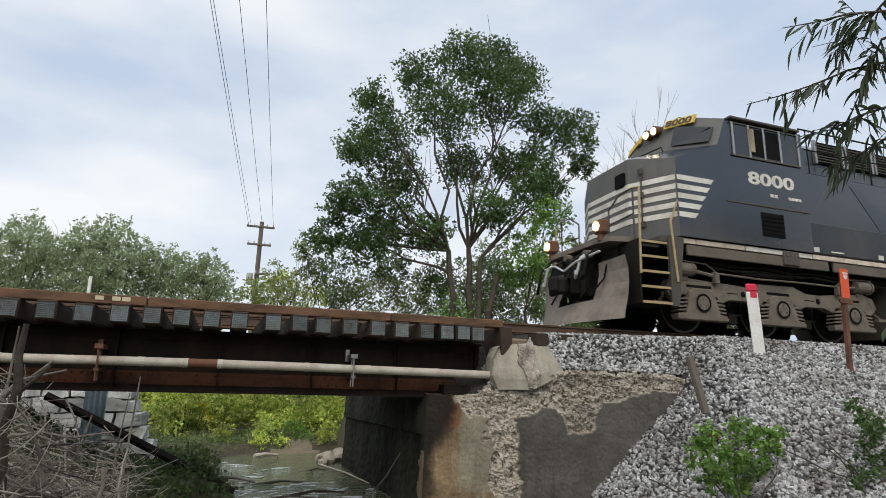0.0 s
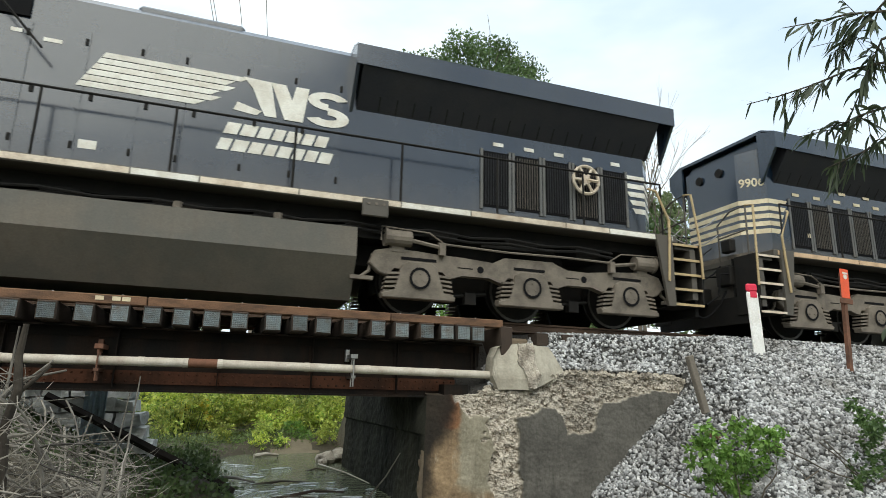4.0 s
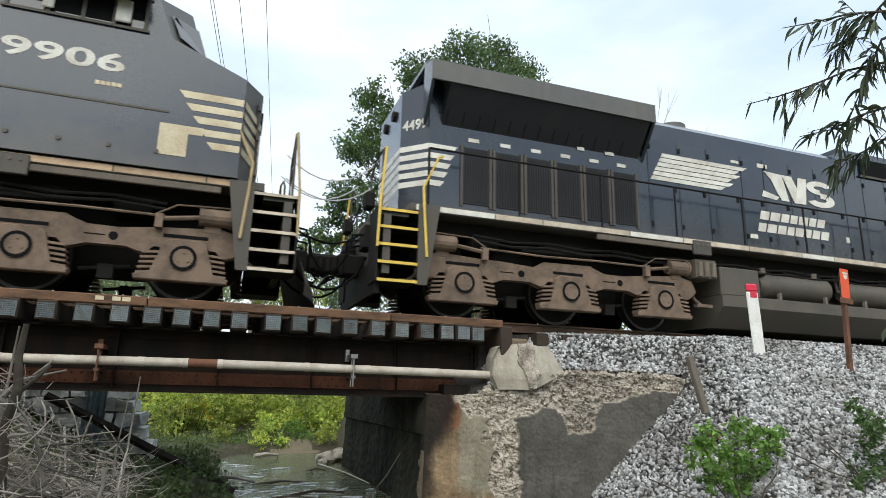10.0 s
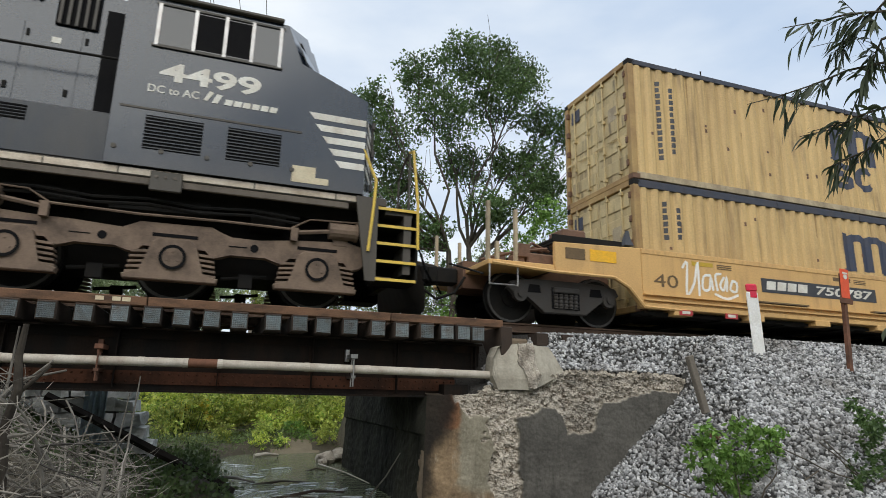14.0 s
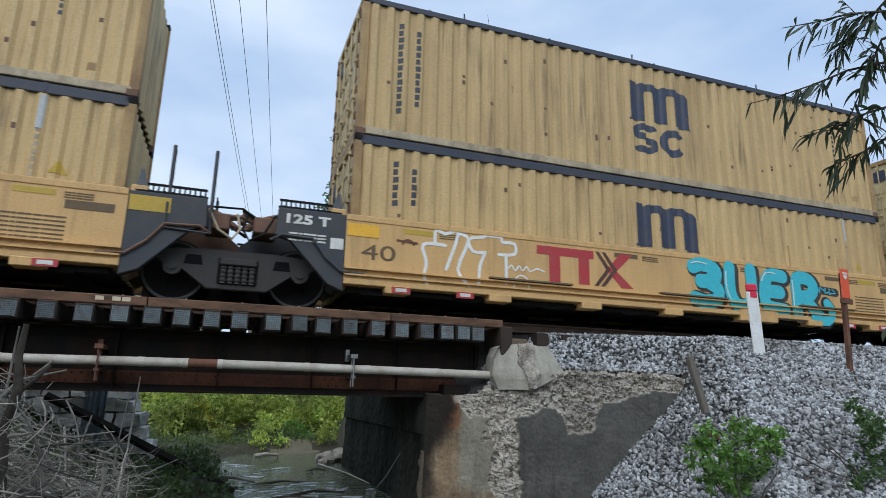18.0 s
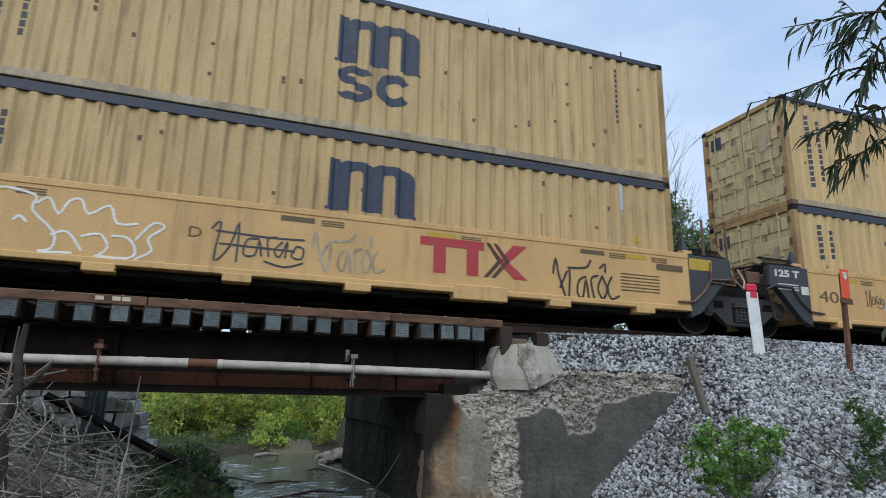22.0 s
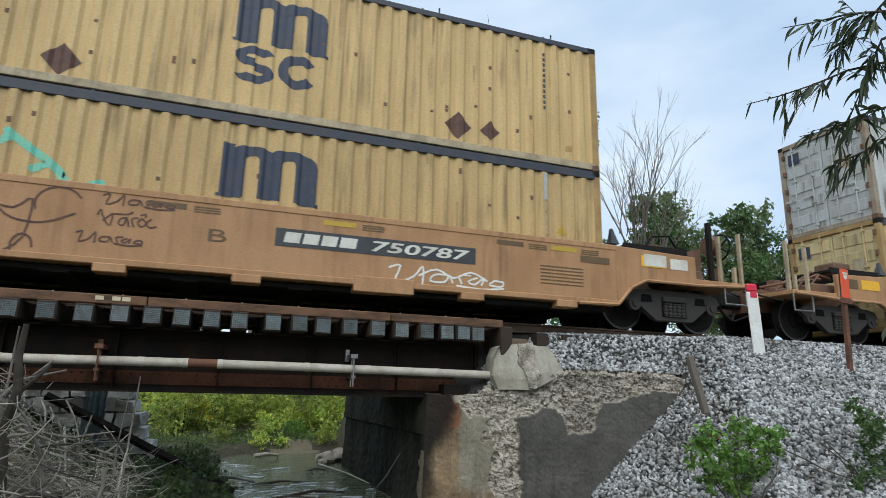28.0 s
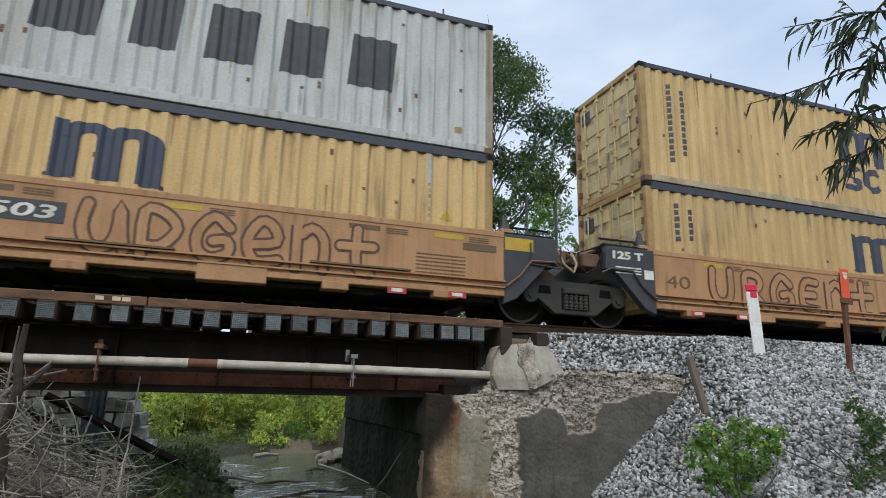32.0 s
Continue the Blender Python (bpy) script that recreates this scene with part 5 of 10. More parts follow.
        box(bm, *R(wx0 - 0.03, wx1 + 0.03), *sorted((s * 1.59, s * 1.612)), wz1 + 0.01, wz1 + 0.04)
        pieces("window_sill", bm, LOWER_PAINT, win)
        if kind == 2:
            bm = B()
            prism(bm, [(X(wx0 + 0.2), wz1), (X(wx1), wz1), (X(wx1), wz1 + 0.03), (X(wx0 + 0.2), wz1 + 0.03)], *sorted((s * 1.6, s * 1.9)))
            for v in bm.verts:
                if abs(v.co.y) > 1.8:
                    v.co.z -= 0.16
            part("sunshade", bm, paint, win, "tilted sunshade")
            # deflector panes in white paint, which stands for the sky they reflect
            for x, w, h in ((wx1 - 0.42, 0.2, 0.36), (wx1 - 1.32, 0.14, 0.16)):
                bm = B()
                box(bm, *R(x, x + w), *sorted((s * 1.62, s * 1.66)), wz0 + 0.02, wz0 + 0.02 + h, 0.015)
                part("wind_deflector", bm, WHITE_PAINT, win, "wind deflector pane with its bright reflection painted white")
        elif kind == 1 and s < 0:
            bm = B()
            box(bm, *R(wx0 + 1.25, wx0 + 1.37), -1.625, -1.6, wz0 + 0.1, wz1 - 0.05)
            part("armrest_pad", bm, BOX_SILL, win)
    # windscreens on the sloping front
    for s in (-1, 1):
        bm = B()
        q = [(8.42, s * 1.45, 4.2), (8.74, s * 0.72, 4.45), (8.9, s * 0.72, 3.98), (8.57, s * 1.45, 3.86)]
        v = [bm.verts.new((X(x + 0.03), y, z)) for x, y, z in q]
        f = bm.faces.new(v)
        r = bmesh.ops.extrude_face_region(bm, geom=[f])
        for g in r["geom"]:
            if isinstance(g, bmesh.types.BMVert):
                g.co.x += d * 0.012
        part("windscreen", bm, GLASS, cab, "windscreen")
        bm = B()
        tube(bm, [(X(8.62), s * 0.95, 3.98), (X(8.62), s * 1.2, 4.1), (X(8.5), s * 1.4, 4.2)], 0.012, 5)
        part("wiper", bm, DARK_STEEL, cab)
    if kind == 1:
        for s in (-1, 1):
            bm = B()
            v = [bm.verts.new((X(x), s * y, z)) for x, y, z in ((8.7, 0.42, 4.71), (8.52, 1.1, 4.62), (8.6, 1.1, 4.42), (8.79, 0.42, 4.5))]
            f = bm.faces.new(v)
            r = bmesh.ops.extrude_face_region(bm, geom=[f])
            for g in r["geom"]:
                if isinstance(g, bmesh.types.BMVert):
                    g.co.x += d * 0.05
            nb = part("number_board", bm, YELLOW_PAINT, cab, "lit yellow number board")
        in_b, out_b, in_t = Vector((X(8.85), -0.47, 4.525)), Vector((X(8.67), -1.06, 4.445)), Vector((X(8.77), -0.47, 4.685))
        cols = (out_b - in_b, Vector((X(1), 0, 0)), in_t - in_b)
        place = Matrix([[cols[j][i] for j in range(3)] + [in_b[i]] for i in range(3)] + [[0, 0, 0, 1]])
        lettering("digit", number, 0, 1, 0, 0, 1, cab, GRAF_BLACK, 0.02, place=place)
        for y in (-0.13, 0.13):
            bm = B()
            tube(bm, [(X(8.6), y, 4.6), (X(8.86), y, 4.58)], 0.12, 14)
            hh = part("headlight_ring", bm, RUST, cab, "brown headlight housing")
            bm = B()
            tube(bm, [(X(8.85), y, 4.58), (X(8.875), y, 4.58)], 0.085, 14)
            part("headlight", bm, LAMP, hh, "lit headlight")
        for y in (-0.93, 0.93):
            bm = B()
            box(bm, *R(10.78, 11.0), y - 0.13, y + 0.13, 1.78, 2.05, 0.03)
            tube(bm, [(X(10.9), y, 1.65), (X(10.9), y, 1.8)], 0.07, 8)
            h = part("ditch_light_box", bm, RUST, loco, "ditch light housing")
            bm = B()
            tube(bm, [(X(11.0), y, 1.92), (X(11.03), y, 1.92)], 0.09, 14)
            part("ditch_light", bm, AMBER_LAMP, h, "lit ditch light")
    # nose stripes
    for k in range(5):
        z = 2.12 + 0.185 * k
        ln = 0.5 + 0.11 * k
        bm = B()
        plate(bm, [(X(9.59), z), (X(9.72 - ln), z), (X(9.72 - ln - 0.09), z + 0.105), (X(9.59), z + 0.105)], -1.582)
        part("nose_stripe", bm, white, cab, "white nose stripe")
        bm = B()
        us = [-0.99, -0.72, -0.455, 0.0, 0.455, 0.72, 0.99]
        pts = [nose_point(u, nose) for u in us]
        for (xa, ya), (xb, yb) in zip(pts, pts[1:]):
            v = [bm.verts.new((X(xa + 0.012), ya, z)), bm.verts.new((X(xb + 0.012), yb, z)), bm.verts.new((X(xb + 0.012), yb, z + 0.105)), bm.verts.new((X(xa + 0.012), ya, z + 0.105))]
            bm.faces.new(v)
        part("nose_stripe", bm, white, cab, "white nose stripe")
    bm = B()
    xa, ya = nose_point(-0.62, nose)
    for zz in (2.0, 2.6, 3.1):
        box(bm, *R(xa + 0.02, xa + 0.07), ya - 0.05, ya + 0.05, zz, zz + 0.12)
    tube(bm, [(X(xa + 0.05), ya, 2.0), (X(xa + 0.03), ya, 3.2)], 0.02, 6)
    part("nose_door_hinge", bm, LOWER_PAINT, cab)
    bm = B()
    xa, ya = nose_point(-0.3, nose)
    box(bm, *R(xa, xa + 0.03), ya - 0.16, ya + 0.16, 2.95, 3.25, 0.03)
    part("nose_window", bm, GRILLE, cab, "rounded nose door window")
    bm = B()
    tube(bm, [(X(9.52 + nose), -0.6, 3.42), (X(9.47 + nose), -0.6, 3.52), (X(9.1), -0.62, 3.96), (X(9.05), -0.62, 3.86)], 0.014, 6)
    part("nose_handrail", bm, DARK_STEEL, cab)
    # numbers
    if kind == 1:
        lettering("digit", number, -7.8, -6.55, -1.584, 3.02, 3.3, cab, white, 0.03)
        bm = B()
        bars_of_writing(bm, -7.25, -7.05, 2.8, 2.87, -1.584, 0, (1, 1))
        bars_of_writing(bm, -6.75, -6.4, 2.8, 2.86, -1.584, 0, (1, 1, 1, 1))
        pieces("small_writing", bm, white, cab)
    elif kind == 2:
        lettering("digit", number, 6.45, 7.96, -1.584, 3.06, 3.35, cab, WHITE_PAINT, 0.022)
        bm = B()
        bars_of_writing(bm, 7.62, 7.95, 2.84, 2.9, -1.584, 0, (1, 1, 1, 1, 1))
        pieces("small_writing", bm, white, cab)
        bm = B()
        plate(bm, [(8.5, 1.95), (8.88, 1.95), (8.88, 2.3), (9.08, 2.3), (9.08, 2.42), (8.5, 2.42)], -1.583)
        part("primer_patch", bm, CREAM_PAINT, cab, "tan primer patch")
    else:
        lettering("digit", number, 6.54, 7.95, -1.584, 3.06, 3.36, cab, white, 0.03)
        lettering("letter", "DC to AC", 6.42, 7.1, -1.584, 2.86, 2.98, cab, white, 0.01)
        bm = B()
        bars_of_writing(bm, 7.45, 8.2, 2.84, 2.93, -1.584, 0.02, (1, 1, 1, 1, 1, 1))
        plate(bm, [(7.16, 2.86), (7.22, 2.86), (7.3, 3.0), (7.24, 3.02)], -1.584)
        plate(bm, [(7.28, 2.84), (7.36, 2.84), (7.42, 2.98), (7.34, 2.99)], -1.584)
        pieces("small_writing", bm, white, cab)
        bm = B()
        plate(bm, [(8.5, 1.8), (9.05, 1.8), (9.05, 1.9), (8.85, 1.9), (8.85, 2.06), (8.5, 2.06)], -1.583)
        part("primer_patch", bm, CREAM_PAINT, cab, "tan primer patch")
    # livery on the hood: a striped flag, slanted blocks and two rows of bars
    f0, f1, s0, s1, r0, r1, zr = {1: (-0.2, 1.9, 1.95, 3.72, 1.76, 3.48, 2.3), 2: (-4.85, -2.55, -2.0, 0.12, -2.25, -0.2, 2.12), 3: (-5.0, -2.75, -2.15, -0.05, -2.35, -0.35, 2.19)}[kind]
    y = -1.178
    for k in range(6):
        z = 2.96 + 0.1 * k
        bm = B()
        e = f1 - (0.5 - 0.1 * k) + 0.12 * (k % 2)
        plate(bm, [(f0 + 0.055 * k, z), (e, z), (e + 0.14, z + 0.085), (f0 + 0.055 * k + 0.045, z + 0.085)], y)
        part("flag_stripe", bm, white, hood, "slanted white livery stripe")
    bm = B()
    w = s1 - s0
    # a curved leaf and a heavy zigzag, then a fat double curl
    plate(bm, [(s0, 2.98), (s0 + 0.2 * w, 2.94), (s0 + 0.24 * w, 3.02), (s0 + 0.03 * w, 3.12)], y)
    plate(bm, [(s0 + 0.06 * w, 3.56), (s0 + 0.3 * w, 3.54), (s0 + 0.37 * w, 2.95), (s0 + 0.27 * w, 2.95), (s0 + 0.21 * w, 3.14), (s0 + 0.15 * w, 3.38)], y - 0.001)
    plate(bm, [(s0 + 0.3 * w, 3.54), (s0 + 0.43 * w, 3.54), (s0 + 0.58 * w, 2.94), (s0 + 0.44 * w, 2.94)], y - 0.002)
    plate(bm, [(s0 + 0.46 * w, 2.94), (s0 + 0.6 * w, 2.94), (s0 + 0.64 * w, 3.54), (s0 + 0.52 * w, 3.54)], y - 0.003)
    cx = s0 + 0.82 * w
    plate(bm, arc(cx, 3.38, 0.19 * w, 0.16, 20, 270, 12) + arc(cx, 3.38, 0.085 * w, 0.045, 270, 20, 10), y - 0.002)
    plate(bm, arc(cx, 3.1, 0.2 * w, 0.17, 200, 450, 12) + arc(cx, 3.1, 0.085 * w, 0.045, 450, 200, 10), y - 0.003)
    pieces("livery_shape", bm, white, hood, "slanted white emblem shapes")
    bm = B()
    bars_of_writing(bm, r0 + 0.08, r1 - 0.08, zr + 0.27, zr + 0.46, y, 0.06, (1.1, 1.2, 1, 0.9, 1.2, 0.9, 1))
    bars_of_writing(bm, r0, r1, zr, zr + 0.19, y, 0.06, (1, 1.2, 1.1, 0.9, 1.1, 0.9, 1, 1.1))
    pieces("livery_bar", bm, white, hood, "two rows of slanted white bars")
    # machinery panels behind the cab
    if kind == 1:
        bm = B()
        box(bm, *R(2.3, back), -1.5, 1.5, 1.74, 3.55, 0.03)
        part("side_cabinet", bm, paint, loco, "tall black side cabinet")
        # slanting lit area of the cabinet, laid on as a wedge of blue paint
        bm = B()
        prism(bm, [(X(2.32), 1.95), (X(3.6), 1.95), (X(4.8), 3.4), (X(4.7), 3.4)], -1.508, -1.5)
        part("cabinet_panel", bm, BLUE_PAINT, loco)
        bm = B()
        box(bm, *R(2.28, back - 0.02), -1.535, 1.535, 1.745, 2.42, 0.02)
        part("lower_cabinet", bm, DUSTY_PANEL, loco, "dusty lower cabinet with brown road dirt")
        bm = B()
        for x in (5.3, 3.4):
            box(bm, *R(x, x + 0.35), -1.552, -1.535, 1.8, 1.83)
            box(bm, *R(x + 0.7, x + 0.85), -1.55, -1.535, 1.78, 1.88)
        pieces("cabinet_latch", bm, white, loco)
        bm = B()
        plate(bm, rect(*R(6.95, 7.55), 1.95, 2.45), -1.583)
        for k in range(5):
            box(bm, *R(6.98, 7.52), -1.6, -1.585, 2.0 + 0.09 * k, 2.03 + 0.09 * k)
        part("cab_louvre", bm, GRILLE, cab)
        bm = B()
        box(bm, *R(6.2, 8.4), -1.6, -1.58, 2.57, 2.6)
        pieces("cab_seam", bm, LOWER_PAINT, cab)
        for x0 in (5.35, 4.4, 3.45):
            bm = B()
            box(bm, *R(x0 - 0.85, x0), -1.2, -1.165, 3.98, 4.5)
            g = part("roof_louvre", bm, GRILLE, hood, "dark louvre")
            bm = B()
            for k in range(7):
                box(bm, *R(x0 - 0.8, x0 - 0.05), -1.23, -1.2, 4.02 + 0.065 * k, 4.045 + 0.065 * k)
            pieces("slat", bm, LOWER_PAINT, g)
            bm = B()
            box(bm, *R(x0 - 0.04, x0 + 0.03), -1.24, -1.17, 3.96, 4.52)
            box(bm, *R(x0 - 0.88, x0 - 0.81), -1.24, -1.17, 3.96, 4.52)
            pieces("louvre_frame", bm, STEEL, g, "bright louvre frame")
        bm = B()
        for x in (5.9, 4.95, 4.0, 3.1, 2.35):
            tube(bm, [(X(x), -1.46, 3.55), (X(x), -1.46, 4.55)], 0.016, 6)
        tube(bm, [(X(6.1), -1.46, 4.56), (X(2.0), -1.46, 4.56), (X(1.7), -1.46, 4.5), (X(0.6), -1.46, 3.3)], 0.018, 6)
        tube(bm, [(X(6.0), -1.46, 4.1), (X(2.2), -1.46, 4.1)], 0.014, 6)
        part("roof_handrail", bm, DARK_STEEL, loco)
        bm = B()
        box(bm, *R(0.9, 1.35), -1.2, -1.165, 3.88, 4.34)
        part("roof_screen", bm, GRILLE, hood)
    else:
        z1 = 2.36 if kind == 2 else 2.48
        x0 = 2.75 if kind == 2 else 2.65
        bm = B()
        box(bm, *R(x0, back), -1.5, 1.5, 1.74, z1, 0.02)
        part("side_cabinet", bm, LOWER_PAINT if kind == 2 else DUSTY_PANEL, loco, "low dusty side cabinet")
        for xa in (x0 + 0.4, x0 + 1.85):
            bm = B()
            for k in range(5):
                box(bm, *R(xa, xa + 0.5), -1.515, -1.5, z1 - 0.28 + 0.045 * k, z1 - 0.258 + 0.045 * k)
            part("cabinet_louvre", bm, GRILLE, loco)
        spots = ((0.5, 1.87, 3.92, 4.38), (4.0, 4.6, 3.85, 4.42), (4.75, 5.1, 4.25, 4.42), (5.2, 5.55, 3.85, 4.42)) if kind == 2 else ((0.96, 1.9, 3.9, 4.3), (2.75, 3.35, 3.85, 4.45), (3.6, 4.15, 3.85, 4.45), (4.4, 4.85, 4.2, 4.42), (5.05, 5.6, 3.85, 4.45))
        for k, (xa, xb, za, zb) in enumerate(spots):
            bm = B()
            box(bm, *R(xa, xb), -1.2, -1.165, za, zb)
            g = part("hood_louvre", bm, GRILLE, hood, "dark louvre")
            bm = B()
            if k:
                for j in range(5):
                    xx = xa + (xb - xa) * (j + 0.5) / 5
                    box(bm, *R(xx - 0.02, xx + 0.02), -1.23, -1.2, za, zb)
            else:
                box(bm, *R(xa - 0.05, xb + 0.05), -1.21, -1.19, za - 0.05, za)
            pieces("slat", bm, LOWER_PAINT, g)
        # raised black strip paints the shade of a recess behind the cab
        bm = B()
        box(bm, *R(back - 0.3, back - 0.02), -1.22, -1.165, 1.9, 4.2)
        part("cab_recess", bm, GRILLE, hood)
        if kind == 2:
            bm = B()
            plate(bm, rect(4.7, 5.1, 4.1, 4.2), -1.18)
            part("warning_sign", bm, RED_PAINT, hood, "red and white warning sign")
            bm = B()
            plate(bm, rect(4.78, 5.05, 3.93, 4.08), -1.18)
            part("notice", bm, white, hood, "small white notice")
        else:
            for xa in (6.45, 7.55):
                bm = B()
                box(bm, *R(xa, xa + 0.76), -1.59, -1.58, 2.0, 2.5)
                lv = part("cab_louvre", bm, GRILLE, cab, "black louvred panel")
                bm = B()
                for k in range(10):
                    box(bm, *R(xa, xa + 0.76), -1.6, -1.59, 2.01 + 0.05 * k, 2.026 + 0.05 * k)
                pieces("slat", bm, DUSTY_PANEL, lv)
        bm = B()
        box(bm, *R(back + 0.1, 8.6), -1.592, -1.58, 2.58, 2.61)
        for k in range(5):
            disc(bm, X(6.1 + 0.6 * k), -1.6, 1.98, 0.035, -1.58, 8)
        pieces("cab_seam", bm, LOWER_PAINT, cab)
    if kind == 1:
        bm = B()
        n = 24
        tube(bm, [(8.2 + 0.27 * math.cos(2 * math.pi * i / n), -1.3, 2.67 + 0.27 * math.sin(2 * math.pi * i / n)) for i in range(n + 1)], 0.03, 6)
        disc(bm, 8.2, -1.32, 2.67, 0.09, -1.17, 12)
        for i in range(6):
            a = 2 * math.pi * i / 6
            tube(bm, [(8.2, -1.3, 2.67), (8.2 + 0.27 * math.cos(a), -1.3, 2.67 + 0.27 * math.sin(a))], 0.03, 5)
        part("brake_wheel", bm, STRIPE_PAINT, loco, "pale spoked hand brake wheel")
    # fuel tank
    t0, t1 = {1: (-3.95, 3.65), 2: (-3.75, 3.9), 3: (-3.7, 3.95)}[kind]
    bm = B()
    if kind == 1:
        long_prism(bm, [(-1.42, 1.25), (-1.46, 0.78), (-1.1, 0.14), (1.1, 0.14), (1.46, 0.78), (1.42, 1.25)], *R(t0, t1))
    else:
        long_prism(bm, [(-1.44, 0.72), (-1.44, 0.5), (-1.05, 0.12), (1.05, 0.12), (1.44, 0.5), (1.44, 0.72)], *R(t0, t1))
    bmesh.ops.bevel(bm, geom=[e for e in bm.edges if len(e.link_faces) == 2 and e.calc_face_angle(0) > 0.3], offset=0.025, segments=1, affect="EDGES")
    tank = part("fuel_tank", bm, TANK_PAINT, loco, "long dusty fuel tank")
    if kind != 1:
        for xa, xb, hw in ((t0, t0 + 0.98, 1.43), (t1 - 1.72, t1, 1.43), (t0 + 0.98, t1 - 1.72, 0.8)):
            bm = B()
            box(bm, *R(xa, xb), -hw, hw, 0.715, 1.27 if hw > 1 else 1.25, 0.02)
            part("tank_top", bm, TANK_PAINT, tank)
    bm = B()
    for x in (t0 + 1.2, t0 + 2.6, t1 - 2.3, t1 - 0.6, t1 - 1.2):
        tube(bm, [(X(x), -1.3, 1.25), (X(x), -1.3, 1.36)], 0.07, 10)
        box(bm, X(x) - 0.05, X(x) + 0.3, -1.25, -1.15, 1.25, 1.33)
    pieces("tank_fitting", bm, TRUCK_PAINT, tank)
    if kind != 1:
        for xa, xb in ((t0 + 1.15, t0 + 3.1), (t0 + 3.55, t1 - 1.85)):
            for s in (-1, 1):
                bm = B()
                tube(bm, [(X(xa), s * 1.15, 1.03), (X(xa + 0.12), s * 1.15, 1.03)], 0.15, 22, 0.26)
                tube(bm, [(X(xa + 0.12), s * 1.15, 1.03), (X(xb - 0.12), s * 1.15, 1.03)], 0.26, 22)
                tube(bm, [(X(xb - 0.12), s * 1.15, 1.03), (X(xb), s * 1.15, 1.03)], 0.26, 22, 0.15)
                part("air_reservoir", bm, TANK_PAINT, tank, "grey air reservoir cylinder", smooth=True)
                bm = B()
                for x in (xa + 0.35, xb - 0.35):
                    box(bm, X(x) - 0.03, X(x) + 0.03, s * 1.4 - 0.03, s * 1.4 + 0.03, 0.72, 0.86)
                tube(bm, [(X(xa), s * 1.2, 1.03), (X(xa - 0.15), s * 1.2, 1.06), (X(xa - 0.2), s * 1.2, 1.3)], 0.025, 6)
                pieces("reservoir_bracket", bm, TRUCK_PAINT, tank)
        bm = B()
        box(bm, *R(t0 - 0.6, t0 - 0.12), -1.45, -1.0, 1.0, 1.36)
        for k in range(3):
            tube(bm, [(X(t0 - 0.52 + 0.16 * k), -1.47, 1.02), (X(t0 - 0.52 + 0.16 * k), -1.47, 1.3)], 0.055, 8)
        part("filter_box", bm, TRUCK_PAINT, loco)
    # walkway handrails
    for s in (-1, 1):
        x0, x1 = (-9.7, 2.2) if kind == 1 else (-9.7, 1.9)
        n = 7
        for i in range(n + 1):
            x = x0 + (x1 - x0) * i / n
            bm = B()
            tube(bm, [(X(x), s * 1.5, 1.7), (X(x), s * 1.5, 2.72)], 0.02, 6)
            part("stanchion", bm, DARK_STEEL, loco)
        bm = B()
        pts = [(X(x0), s * 1.5, 2.72), (X(x1), s * 1.5, 2.72)]
        if kind != 1:
            pts += [(X(2.6), s * 1.5, 3.25), (X(back + 0.1), s * 1.52, 3.3)]
        tube(bm, pts, 0.019, 6)
        part("handrail", bm, DARK_STEEL, loco, "walkway handrail")
    # steps, end platforms, grab irons, plough, couplers at both ends
    for e in (1, -1):
        o = d * e
        E = lambda x0, x1: tuple(sorted((o * x0, o * x1)))
        bm = B()
        lead = kind == 1 and e == 1
        box(bm, *E(10.0, 10.45), -1.45, 1.45, 1.5, 1.6)
        box(bm, *E(10.3, 10.42), -1.5 if not lead else -0.95, 1.5 if not lead else 0.95, 0.55, 1.5)
        part("end_platform", bm, LOWER_PAINT, loco)
        far_x = 10.98 if lead else 10.44
        bm = B()
        pl = [(10.3, -1.3), (far_x - 0.1, -1.15), (far_x, -0.75), (far_x, 0.75), (far_x - 0.1, 1.15), (10.3, 1.3)]
        lo = [bm.verts.new((o * x, y, 1.6)) for x, y in pl]
        hi = [bm.verts.new((o * x, y, 1.7)) for x, y in pl]
        bm.faces.new(lo), bm.faces.new(hi[::-1])
        for i in range(6):
            bm.faces.new((lo[i], lo[(i + 1) % 6], hi[(i + 1) % 6], hi[i]))
        part("deck_plate", bm, TRUCK_PAINT, loco, "dusty end deck plate")
        if lead:
            for i, (y, h) in enumerate(((-0.85, 0.95), (-0.62, 1.0), (-0.35, 0.98), (0.4, 1.0), (0.65, 0.95), (0.9, 0.9))):
                bm = B()
                tube(bm, [(o * 10.95, y, 1.5), (o * 11.15, y + 0.03, 1.36), (o * 11.2, y + 0.12, h + 0.05), (o * 11.16, y + 0.22, h), (o * 11.1, y + 0.3, h + 0.15)], 0.03, 7)
                part("air_hose", bm, (DARK_STEEL, BOX_GREY, DARK_STEEL)[i % 3], loco, "rubber air hose")
            bm = B()
            tube(bm, [(o * 11.06, -1.1, 1.4), (o * 11.2, -0.5, 1.3), (o * 11.3, -0.2, 1.15), (o * 11.2, 0.3, 1.35), (o * 11.06, 1.1, 1.4)], 0.022, 6)
            part("uncoupling_bar", bm, BOX_GREY, loco, "pale uncoupling bar")
            bm = B()
            box(bm, *E(10.5, 10.95), -0.32, 0.32, 0.68, 1.55, 0.05)
            part("coupler_pocket", bm, DARK_STEEL, loco)
            for y, z in ((-0.6, 1.45), (0.1, 1.5), (0.55, 1.42), (-0.2, 1.35)):
                bm = B()
                tube(bm, [(o * 10.9, y, z), (o * 11.08, y, z)], 0.075, 9)
                part("cable_socket", bm, TRUCK_PAINT, loco)
